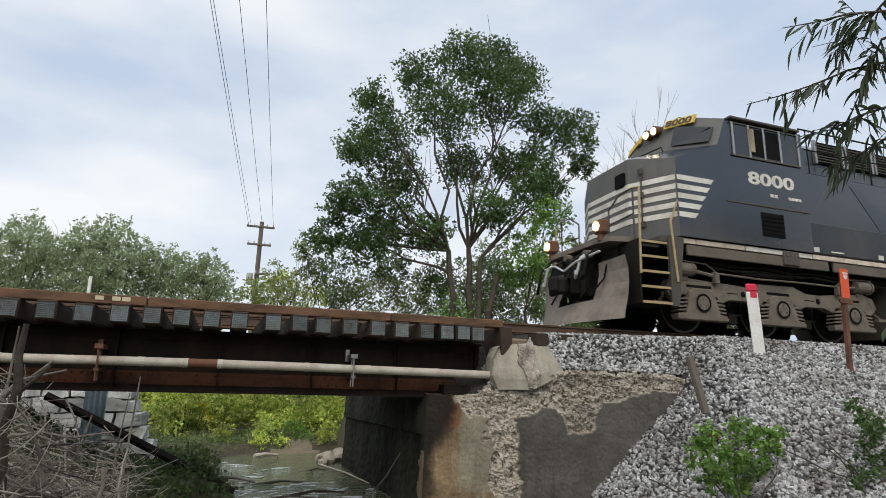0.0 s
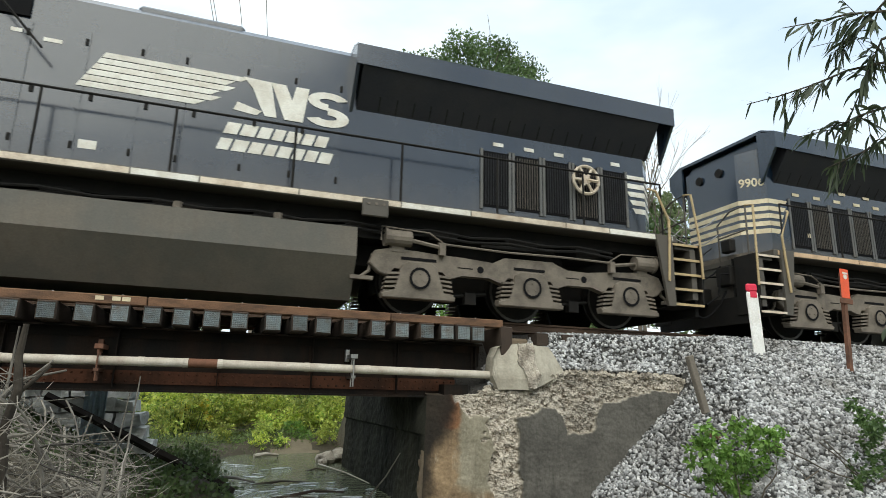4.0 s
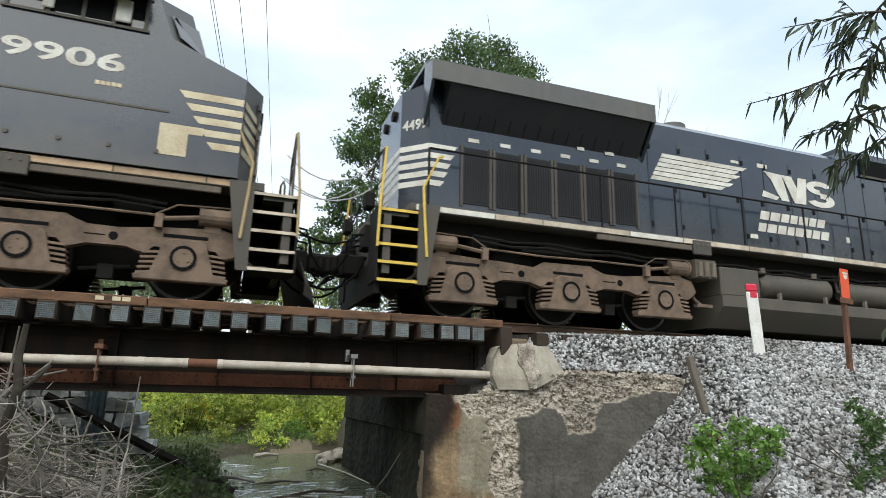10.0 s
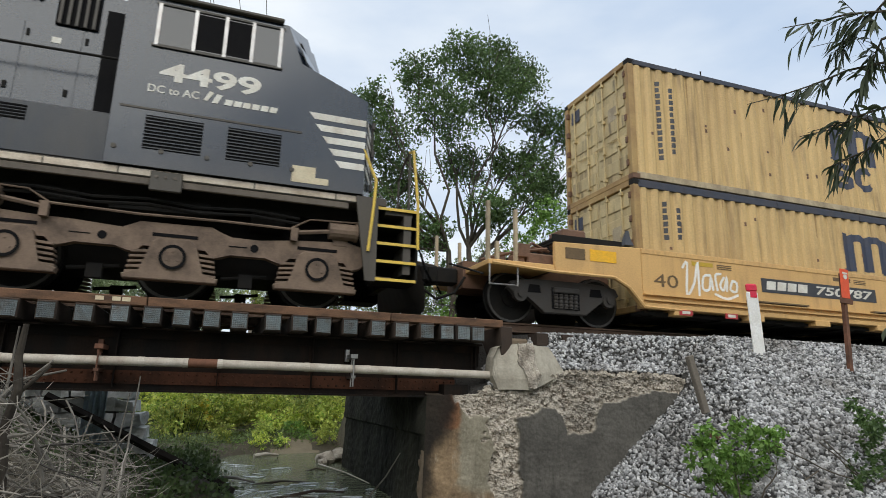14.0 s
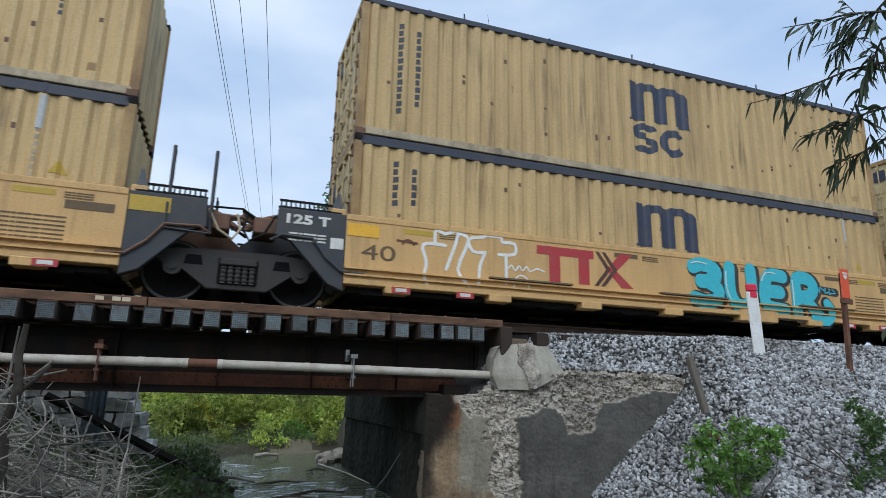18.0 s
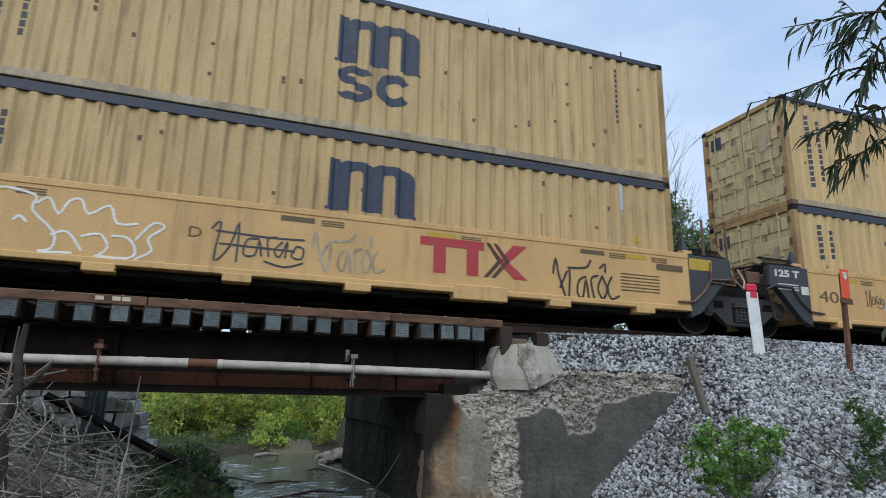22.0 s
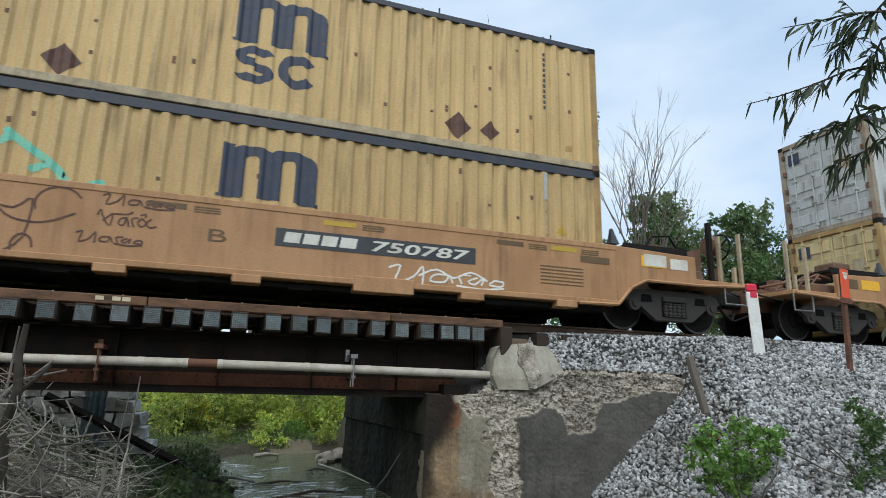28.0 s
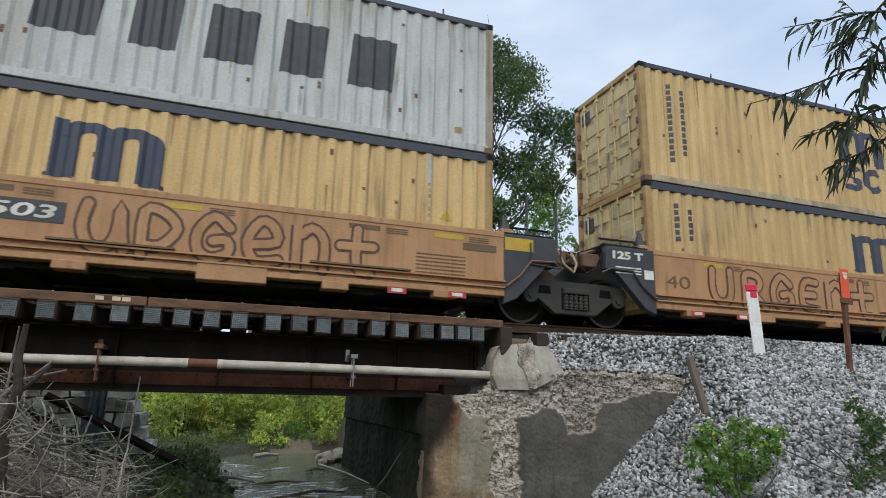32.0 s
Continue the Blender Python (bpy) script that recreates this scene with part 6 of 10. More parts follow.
        for s in (-1, 1):
            bm = B()
            prism(bm, [(o * 9.5, 1.72), (o * 9.86, 1.72), (o * 9.86, 0.4), (o * 9.7, 0.4)], *sorted((s * 1.5, s * 1.56)))
            sp = part("step_plate", bm, LOWER_PAINT, loco)
            for k in range(5):
                z = 0.42 + 0.285 * k
                bm = B()
                box(bm, *E(9.86, 10.5), *sorted((s * 0.95, s * (1.54 - 0.012 * k))), z, z + 0.03)
                st = part("step", bm, DARK_STEEL, loco)
                bm = B()
                box(bm, *E(9.86, 10.5), *sorted((s * (1.541 - 0.012 * k), s * (1.56 - 0.012 * k))), z - 0.005, z + 0.04)
                part("step_edge", bm, grab if kind != 2 else STRIPE_PAINT, st, "painted step edge")
            bm = B()
            box(bm, *E(10.5, 10.53), *sorted((s * 1.0, s * 1.54)), 0.42, 1.6)
            box(bm, *E(9.86, 10.5), *sorted((s * 0.9, s * 0.94)), 0.42, 1.6)
            pieces("step_well", bm, DARK_STEEL, loco)
            bm = B()
            tube(bm, [(o * 9.72, s * 1.58, 0.85), (o * 9.78, s * 1.58, 1.6), (o * 9.8, s * 1.57, 2.0), (o * 9.55, s * 1.56, 2.55), (o * 9.45, s * 1.45, 2.62)], 0.024, 7)
            part("grab_iron", bm, grab, loco, "painted grab iron")
            bm = B()
            tube(bm, [(o * 10.52, s * 1.56, 0.95), (o * 10.5, s * 1.56, 1.7), (o * 10.42, s * 1.5, 2.62), (o * 10.42, s * 1.3, 2.66)], 0.022, 7)
            part("grab_iron", bm, grab, loco, "painted grab iron")
            bm = B()
            tube(bm, [(o * 10.42, s * 1.3, 1.6), (o * 10.42, s * 1.3, 2.66), (o * 10.44, s * 0.9, 2.62), (o * 10.44, s * 0.55, 2.4), (o * 10.44, s * 0.55, 1.6)], 0.02, 6)
            tube(bm, [(o * 10.42, s * 1.3, 2.15), (o * 10.44, s * 0.55, 2.1)], 0.016, 6)
            part("end_handrail", bm, LOWER_PAINT, loco)
        bm = B()
        if e == 1:
            prof = [(10.42, 0.95, 1.0), (10.75, 0.7, 1.0), (11.0, 0.3, 1.0), (11.05, 0.12, 1.0)] if kind != 1 else [(10.78, 1.28, 1), (10.8, 1.05, 1), (10.88, 0.8, 1), (11.0, 0.55, 1), (11.15, 0.3, 1), (11.25, 0.12, 1)]
            n = 14
            rows = []
            for (x, z, _) in prof:
                rows.append([bm.verts.new((o * (x - 0.35 * abs(2 * i / n - 1) ** 1.5 * (1.2 - z)), -1.5 + 3.0 * i / n, z)) for i in range(n + 1)])
            for p, q in zip(rows, rows[1:]):
                for i in range(n):
                    if kind == 1 and q[i].co.z > 0.5 and 4 <= i <= 9:
                        continue
                    bm.faces.new((p[i], p[i + 1], q[i + 1], q[i]))
            bmesh.ops.solidify(bm, geom=bm.faces[:], thickness=0.03)
            part("snow_plough", bm, LOWER_PAINT if kind != 1 else PLOUGH_PAINT, loco, "curved pilot plough")
        else:
            box(bm, *E(10.42, 10.5), -1.4, 1.4, 0.25, 0.8)
            part("pilot_plate", bm, DARK_STEEL, loco)
        bm = B()
        cx = 0.28 if lead else 0.0
        box(bm, *E(10.3, 10.85 + cx), -0.2, 0.2, 0.72, 1.08, 0.03)
        box(bm, *E(10.85 + cx, 11.2 + cx), -0.16, 0.13, 0.74, 1.06, 0.05)
        box(bm, *E(11.0 + cx, 11.12 + cx), -0.3, 0.25, 0.7, 1.02, 0.04)
        part("coupler", bm, DARK_STEEL, loco, "knuckle coupler")
        for i in range(5):
            y = -0.9 + 0.45 * i
            bm = B()
            q = random.Random(i + kind * 10 + e)
            tube(bm, [(o * 10.45, y, 1.3), (o * (10.7 + q.uniform(0, 0.15)), y, 1.25), (o * 10.85, y + q.uniform(-0.1, 0.1), 0.85 + q.uniform(-0.2, 0.1)), (o * 11.05, y * 0.8, 0.62)], 0.021, 6)
            part("air_hose", bm, GRILLE, loco)
        bm = B()
        box(bm, *E(10.44, 10.6), -0.95, -0.55, 1.05, 1.45, 0.02)
        box(bm, *E(10.44, 10.6), 0.55, 0.95, 1.05, 1.45, 0.02)
        tube(bm, [(o * 10.6, -0.5, 1.9), (o * 10.62, 0, 1.7), (o * 10.6, 0.5, 1.9)], 0.012, 5)
        part("end_gear", bm, DARK_STEEL, loco)
        if e == -1 and kind != 1:
            for y, z, sag in ((-0.55, 2.6, 0.35), (-0.55, 2.2, 0.3), (0.55, 2.6, 0.35)):
                bm = B()
                tube(bm, [(o * (10.44 + 1.45 * q), y, z - sag * 4 * q * (1 - q)) for q in (0, 0.12, 0.25, 0.4, 0.5, 0.6, 0.75, 0.88, 1)], 0.012, 5)
                part("safety_chain", bm, STEEL, loco, "drooping safety chain")
            for y, z, low, r in ((-0.6, 1.5, 0.35, 0.018), (0.35, 1.5, 0.45, 0.02), (-0.7, 0.95, 0.6, 0.022), (0.6, 0.95, 0.55, 0.022)):
                bm = B()
                tube(bm, [(o * (10.5 + 1.35 * q), y + 0.1 * math.sin(6 * q), z - low * (4 * q * (1 - q)) ** 0.7) for q in (0, 0.1, 0.22, 0.36, 0.5, 0.64, 0.78, 0.9, 1)], r, 6)
                part("jumper_cable", bm, GRILLE, loco, "black jumper cable between locomotives")
            for y in (-0.9, 0.9):
                bm = B()
                box(bm, *E(10.46, 10.62), y - 0.14, y + 0.14, 1.72, 2.0, 0.03)
                part("end_lamp_box", bm, DARK_STEEL, loco)
    loco_truck(loco, 7.0, TRUCK_PAINT if kind == 1 else TRUCK_BROWN)
    loco_truck(loco, -7.0, TRUCK_BROWN if kind == 3 else TRUCK_PAINT)
    return loco


locomotive("8000", -59.6, -1, 1)
locomotive("9906", -37.2, 1, 2)
locomotive("4499", -14.95, 1, 3)
# ---- containers ----
LONG, WIDE, TALL = 12.19, 2.438, 2.591
PITCH = 0.276


def wave_y(x):
    """How far the corrugated side stands in from its outer plane."""
    q = ((x - 0.2) % PITCH) / PITCH
    if q < 0.3:
        return 0.0
    if q < 0.5:
        return 0.042 * (q - 0.3) / 0.2
    if q < 0.8:
        return 0.042
    return 0.042 * (1 - (q - 0.8) / 0.2)


def wave_breaks(x0, x1):
    out = []
    k = int((x0 - 0.2) / PITCH) - 1
    while 0.2 + k * PITCH < x1:
        out += [0.2 + (k + q) * PITCH for q in (0, 0.3, 0.5, 0.8)]
        k += 1
    return [x for x in out if x0 < x < x1]


def painted(name, bm, material, parent, label=""):
    """Paint on the corrugated near side: the flat shape is bent onto the waves."""
    xs = [v.co.x for v in bm.verts]
    for x in wave_breaks(min(xs), max(xs)):
        bmesh.ops.bisect_plane(bm, geom=bm.verts[:] + bm.edges[:] + bm.faces[:], plane_co=(x, 0, 0), plane_no=(1, 0, 0))
    for v in bm.verts:
        v.co.y += wave_y(v.co.x)
    if name in ("letter_bar", "data_mark", "emblem_curl", "emblem"):
        return pieces(name, bm, material, parent, label)
    return part(name, bm, material, parent, label)


SIDE_Y = -1.212


def m_mark(bm, x, z, w, h, y):
    """The emblem: three uprights joined by two arches, on feet."""
    b = w * 0.225
    l, r = x + w * 0.14, x + w * 0.86
    c = (l + r) / 2
    for q in (l, c, r):
        plate(bm, rect(q - b / 2, q + b / 2, z + 0.02, z + h * 0.72), y)
    for a, e in ((l, c), (c, r)):
        m = (a + e) / 2
        rad = (e - a) / 2
        out = arc(m, z + h * 0.72, rad + b / 2, h * 0.28, 0, 180, 8)
        inn = arc(m, z + h * 0.72, rad - b / 2, h * 0.1, 180, 0, 8)
        plate(bm, out + inn, y - 0.0015 if m < c else y - 0.0028)
    plate(bm, rect(l - b / 2, l, z + h * 0.72, z + h), y - 0.004)
    plate(bm, [(x, z), (x + w * 0.24, z), (x + w * 0.2, z + h * 0.07), (x, z + h * 0.05)], y - 0.0015)
    plate(bm, [(x + w * 0.78, z), (x + w, z - 0.02), (x + w, z + h * 0.04), (x + w * 0.8, z + h * 0.07)], y - 0.0015)


def ring_mark(bm, cx, cz, rx, rz, y, b):
    out = arc(cx, cz, rx, rz, 35, 325, 14)
    inn = arc(cx, cz, rx - b, rz - b, 325, 35, 14)
    plate(bm, out + inn, y)


def container(style, upper):
    """A forty-foot box with its door end at x = 0."""
    body, door, rail, sill, post = {"ochre": (BOX_YELLOW, BOX_DOOR, BOX_RAIL, BOX_SILL, BOX_POST), "grey": (BOX_GREY, BOX_GREY, BOX_RAIL, BOX_GREY, GREY_POST)}[style]
    label = {"ochre": "ochre-yellow corrugated shipping container with navy emblem, " + ("stacked on another" if upper else "sunk in a well car"),
             "grey": "light grey corrugated shipping container with a cyan star square"}[style]
    ob = thing("shipping_container", label, "container", "containers on the train")
    for s in (-1, 1):
        bm = B()
        xs = [0.13] + wave_breaks(0.13, LONG - 0.13) + [LONG - 0.13]
        row = []
        for x in xs:
            y = s * (1.212 - wave_y(x))
            row.append([bm.verts.new((x, y, 0.14)), bm.verts.new((x, y, TALL - 0.1)), bm.verts.new((x, y - s * 0.03, TALL - 0.1)), bm.verts.new((x, y - s * 0.03, 0.14))])
        for p, q in zip(row, row[1:]):
            for i in range(4):
                bm.faces.new((p[i], p[(i + 1) % 4], q[(i + 1) % 4], q[i]))
        part("side_panel", bm, body, ob)
        bm = B()
        box(bm, 0.1, LONG - 0.1, *sorted((s * 1.219, s * 1.15)), TALL - (0.12 if upper else 0.165), TALL - 0.01, 0.008)
        for k in range(5):
            x = 1.2 + 2.45 * k
            box(bm, x, x + 0.04, *sorted((s * 1.224, s * 1.219)), TALL - 0.13, TALL + 0.0)
        part("top_rail", bm, rail, ob, "dark top rail")
        bm = B()
        box(bm, 0.1, LONG - 0.1, *sorted((s * 1.217, s * 1.12)), 0.02, 0.15, 0.008)
        part("bottom_rail", bm, sill, ob, "soiled pale bottom rail")
    bm = B()
    box(bm, 0.1, LONG - 0.1, -1.2, 1.2, TALL - 0.05, TALL - 0.02)
    for k in range(40):
        box(bm, 0.3 + 0.29 * k, 0.42 + 0.29 * k, -1.1, 1.1, TALL - 0.022, TALL - 0.008)
    part("roof", bm, body, ob)
    bm = B()
    box(bm, 0.1, LONG - 0.1, -1.15, 1.15, 0.08, 0.14)
    part("floor", bm, DARK_STEEL, ob)
    for x in (0.0, LONG - 0.14):
        for s in (-1, 1):
            bm = B()
            box(bm, x, x + 0.14, *sorted((s * 1.215, s * 1.08)), 0.11, TALL - 0.11, 0.01)
            part("corner_post", bm, post, ob)
            for z in (0.0, TALL - 0.118):
                bm = B()
                xx = 0.0 if x == 0.0 else LONG - 0.178
                box(bm, xx, xx + 0.178, *sorted((s * 1.219, s * 1.057)), z, z + 0.118, 0.012)
                box(bm, xx + 0.05, xx + 0.13, *sorted((s * 1.2195, s * 1.21)), z + 0.035, z + 0.085)
                part("corner_casting", bm, DARK_STEEL if z else CAR_BROWN, ob)
    # door end
    bm = B()
    box(bm, 0.0, 0.1, -1.08, 1.08, TALL - 0.12, TALL, 0.01)
    box(bm, 0.0, 0.1, -1.08, 1.08, 0.0, 0.12, 0.01)
    pieces("door_beam", bm, post, ob)
    for s in (-1, 1):
        y0, y1 = sorted((s * 0.01, s * 1.07))
        bm = B()
        box(bm, 0.05, 0.09, y0, y1, 0.13, TALL - 0.13)
        dr = part("door", bm, door, ob, "container door leaf")
        for k in range(5):
            z = 0.28 + 0.45 * k
            bm = B()
            box(bm, 0.03, 0.05, y0 + 0.06, y1 - 0.06, z, z + 0.28, 0.01)
            part("door_panel", bm, door, dr)
        for q in (0.3, 0.8):
            bm = B()
            y = s * q
            tube(bm, [(0.0, y, 0.1), (0.0, y, TALL - 0.1)], 0.018, 6)
            for z in (0.2, 0.8, 1.5, 2.35):
                box(bm, -0.025, 0.03, y - 0.045, y + 0.045, z, z + 0.06)
            box(bm, -0.03, -0.01, y, y + 0.32, 0.98, 1.03)
            part("lock_rod", bm, door, dr, "locking rod with handle")
        bm = B()
        for k in range(5):
            z = 0.3 + 0.48 * k
            box(bm, -0.02, 0.06, *sorted((s * 1.05, s * 1.12)), z, z + 0.12)
        pieces("hinge", bm, CAR_BROWN, dr)
        bm = B()
        if s > 0:
            box(bm, 0.024, 0.03, 0.62, 0.95, 2.0, 2.3)
            part("door_emblem", bm, NAVY, dr, "small dark emblem panel")
        else:
            box(bm, 0.024, 0.03, -0.75, -0.45, 1.45, 1.75)
            part("door_notice", bm, BOX_SILL, dr, "pale data panel")
    # blind end
    bm = B()
    row = []
    k = 0
    y = -1.08
    while y < 1.08:
        row.append((y, LONG - 0.03 - (0.035 if k % 4 in (2, 3) else 0)))
        y += 0.075
        k += 1
    row.append((1.08, LONG - 0.03))
    v = [[bm.verts.new((x, y, 0.1)), bm.verts.new((x, y, TALL - 0.1)), bm.verts.new((x - 0.03, y, TALL - 0.1)), bm.verts.new((x - 0.03, y, 0.1))] for y, x in row]
    for p, q in zip(v, v[1:]):
        for i in range(4):
            bm.faces.new((p[i], p[(i + 1) % 4], q[(i + 1) % 4], q[i]))
    # the end takes the paler door paint: skylight on it is put into colour
    part("end_panel", bm, door, ob)
    # vertical line of small writing
    if style == "ochre":
        for x, n, z1 in ((0.68, 13, 2.2), (1.0, 11, 2.1)):
            bm = B()
            n2 = n if upper else 6 - (1 if x > 0.9 else 0)
            for k in range(n2):
                z = z1 - (0.0 if x < 0.9 else 0.0) - 0.135 * k
                plate(bm, rect(x, x + (0.08, 0.07, 0.085)[k % 3], z - 0.1, z), SIDE_Y)
            painted("letter_bar", bm, CHARCOAL, ob, "dark lettering bar")
        bm = B()
        m_mark(bm, 5.45, 1.24, 1.52, 0.86, SIDE_Y)
        painted("emblem", bm, NAVY, ob, "large navy emblem")
        bm = B()
        if upper:
            ring_mark(bm, 6.5, 0.88, 0.32, 0.3, SIDE_Y, 0.16)
            painted("emblem_ring", bm, NAVY, ob, "navy ring shape under the emblem")
            bm = B()
            plate(bm, arc(5.82, 1.02, 0.31, 0.18, 20, 270, 10) + arc(5.82, 1.02, 0.14, 0.035, 270, 20, 10), SIDE_Y)
            plate(bm, arc(5.82, 0.74, 0.31, 0.18, 200, 450, 10) + arc(5.82, 0.74, 0.14, 0.035, 450, 200, 10), SIDE_Y)
            painted("emblem_curl", bm, NAVY, ob, "navy curled shape under the emblem")
        else:
            bm.free()
        bm = B()
        for k in range(11):
            z = 2.25 - 0.11 * k
            plate(bm, rect(11.0, 11.05, z - 0.07, z), SIDE_Y)
        painted("data_mark", bm, CHARCOAL if upper else BOX_SILL, ob, "small data mark")
    else:
        bm = B()
        plate(bm, rect(1.26, 2.95, 0.48, 2.15), SIDE_Y)
        painted("logo_square", bm, CYAN_PAINT, ob, "pale cyan square")
        bm = B()
        pts = []
        for k in range(14):
            a = radians(90 + 360 * k / 14)
            q = 0.74 if k % 2 == 0 else 0.26
            pts.append((2.1 + q * math.cos(a), 1.32 + q * math.sin(a)))
        plate(bm, pts, SIDE_Y - 0.003)
        painted("logo_star", bm, WHITE_PAINT, ob, "white seven-pointed star")
        x = 3.5
        blocks = [(w, [[(0.08, 0), (0.86, 0), (0.92, 1), (0.14, 1)]]) for w in (1.15, 1.1, 0.85, 0.95, 0.9, 1.0)]
        for w, quads in blocks:
            bm = B()
            for k, quad in enumerate(quads):
                plate(bm, [(x + px * w, 0.85 + 0.95 * pz) for px, pz in quad], SIDE_Y - 0.0004 * k)
            painted("name_block", bm, CHARCOAL, ob, "large charcoal name block")
            x += w + 0.2
    bm = B()
    rr = random.Random(17 + upper)
    for k in range(26):
        x = 0.2 + PITCH * (rr.randrange(1, 42) + 0.15)
        z = rr.uniform(0.3, 2.3)
        plate(bm, rect(x - 0.025, x + 0.03, z, z + rr.uniform(0.04, 0.09)), SIDE_Y)
    tagged(painted("rust_scab", bm, CAR_BROWN, ob, "scattered rust scabs"), kind="stuff")
    bm = B()
    for x in (1.9, 5.6, 8.9, 11.2):
        tube(bm, [(x, -1.19, TALL), (x, -1.19, TALL + (0.1 if upper else 0.01))], 0.015, 5)
    pieces("lashing_pin", bm, DARK_STEEL, ob)
    bm = B()
    plate(bm, rect(12.07 - 0.6, 12.07 - 0.48, 0.3, 0.42), SIDE_Y)
    painted("vent_cover", bm, BOX_POST, ob)
    if style == "ochre" and not upper:
        bm = B()
        plate(bm, [(11.22, 1.28), (11.46, 1.28), (11.34, 1.48)], SIDE_Y - 0.002)
        painted("warning_sticker", bm, DECAL_GOLD, ob, "yellow triangular sticker")
        bm = B()
        plate(bm, rect(10.98, 11.07, 1.9, 2.4), SIDE_Y - 0.002)
        painted("height_tag", bm, BOX_GREY, ob, "pale upright tag")
    bm = B()
    rr = random.Random(41 + upper)
    for k in range(9):
        x = rr.uniform(0.4, 11.8)
        z = TALL - 0.14 if k % 3 else rr.uniform(0.9, 2.0)
        ln = rr.uniform(0.15, 0.7)
        w = rr.uniform(0.012, 0.035)
        plate(bm, [(x - w, z), (x + w, z), (x + w * 0.3, z - ln), (x - w * 0.3, z - ln)], SIDE_Y + 0.0025)
    tagged(painted("rust_streak", bm, BOX_POST, ob, "brown rust runs"), kind="stuff")
    return ob


# ---- well cars ----
def car_truck(unit, xc):
    truck = None
    top = [(-1.12, 0.56), (-1.05, 0.68), (-0.85, 0.72), (-0.55, 0.74), (0.55, 0.74), (0.85, 0.72), (1.05, 0.68), (1.12, 0.56)]
    low = [(0.98, 0.44), (0.78, 0.46), (0.42, 0.16), (-0.42, 0.16), (-0.78, 0.46), (-0.98, 0.44)]
    for s in (-1, 1):
        bm = B()
        prism(bm, [(xc + x, z) for x, z in top + low], *sorted((s * 1.18, s * 1.05)), 0.015)
        f = part("truck_frame" if truck else "truck", bm, CAR_TRUCK, truck or unit, "charcoal cast truck side frame")
        truck = truck or f
        # frame openings are black plates, their inner shade given by colour
        bm = B()
        box(bm, xc - 0.28, xc + 0.28, *sorted((s * 1.186, s * 1.18)), 0.24, 0.62)
        for q in (-0.62, 0.62):
            prism(bm, [(xc + q - 0.13, 0.5), (xc + q + 0.13, 0.5), (xc + q + 0.1, 0.64), (xc + q - 0.1, 0.64)], *sorted((s * 1.186, s * 1.18)))
        part("frame_opening", bm, GRILLE, truck)
        for k in range(5):
            bm = B()
            coil(bm, xc - 0.2 + 0.1 * k, s * 1.19, 0.25, 0.5, 0.043, 4, 8)
            part("spring", bm, CAR_TRUCK, truck)
        bm = B()
        box(bm, xc - 0.26, xc + 0.26, *sorted((s * 1.23, s * 1.1)), 0.52, 0.62, 0.015)
        part("bolster_end", bm, CAR_TRUCK, truck)
        for q in (-0.89, 0.89):
            bm = B()
            disc(bm, xc + q, s * 1.1, 0.457, 0.13, s * 1.2, 12)
            disc(bm, xc + q, s * 1.2, 0.457, 0.06, s * 1.23, 8)
            part("bearing_cap", bm, CAR_TRUCK, truck)
    bm = B()
    box(bm, xc - 0.2, xc + 0.2, -1.05, 1.05, 0.45, 0.75)
    part("bolster", bm, DARK_STEEL, truck)
    for q in (-0.89, 0.89):
        wheelset(unit, xc + q, 0.457)


def scrawl(unit, name, strokes, width, material, label, y=-1.452):
    """Sprayed strokes, each a strip of its own."""
    for k, st in enumerate(strokes):
        bm = B()
        fat(bm, round_off(st), width, y - 0.0004 * k)
        part(name, bm, material, unit, label)


def fat(bm, pts, width, y, t=0.004):
    """A fat brush stroke with rounded ends in x and z, as one strip."""
    p = [Vector(q) for q in pts]
    h = width * 0.5
    first, last = (p[1] - p[0]).normalized(), (p[-1] - p[-2]).normalized()
    rows = []
    for back, c, d in ((True, p[0], first), (False, p[-1], last)):
        cap = []
        for a in (75, 45, 15):
            n = Vector((-d.y, d.x))
            o = c + d * h * math.sin(radians(a)) * (-1 if back else 1)
            cap.append((o + n * h * math.cos(radians(a)), o - n * h * math.cos(radians(a))))
        rows.append(cap)
    body = []
    for k, c in enumerate(p):
        d = (p[min(k + 1, len(p) - 1)] - p[max(k - 1, 0)]).normalized()
        n = Vector((-d.y, d.x)) * h
        body.append((c + n, c - n))
    rungs = rows[0] + body + rows[1][::-1]
    front = [[bm.verts.new((q.x, y - t, q.y)) for q in r] for r in rungs]
    back = [[bm.verts.new((q.x, y, q.y)) for q in r] for r in rungs]
    for a, b, c, d in zip(front, front[1:], back, back[1:]):
        bm.faces.new((a[0], a[1], b[1], b[0]))
        bm.faces.new((a[0], b[0], d[0], c[0]))
        bm.faces.new((a[1], c[1], d[1], b[1]))
    return bm


def round_off(pts, k=3):
    """Turns a stroke of few points into a curve through them."""
    out = []
    for i in range(len(pts) - 1):
        p0, p1, p2, p3 = pts[max(0, i - 1)], pts[i], pts[i + 1], pts[min(len(pts) - 1, i + 2)]
        for j in range(k):
            u = j / k
            out.append(tuple(0.5 * (2 * b + (c - a) * u + (2 * a - 5 * b + 4 * c - e) * u * u + (3 * b - a - 3 * c + e) * u ** 3) for a, b, c, e in zip(p0, p1, p2, p3)))
    return out + [pts[-1]]


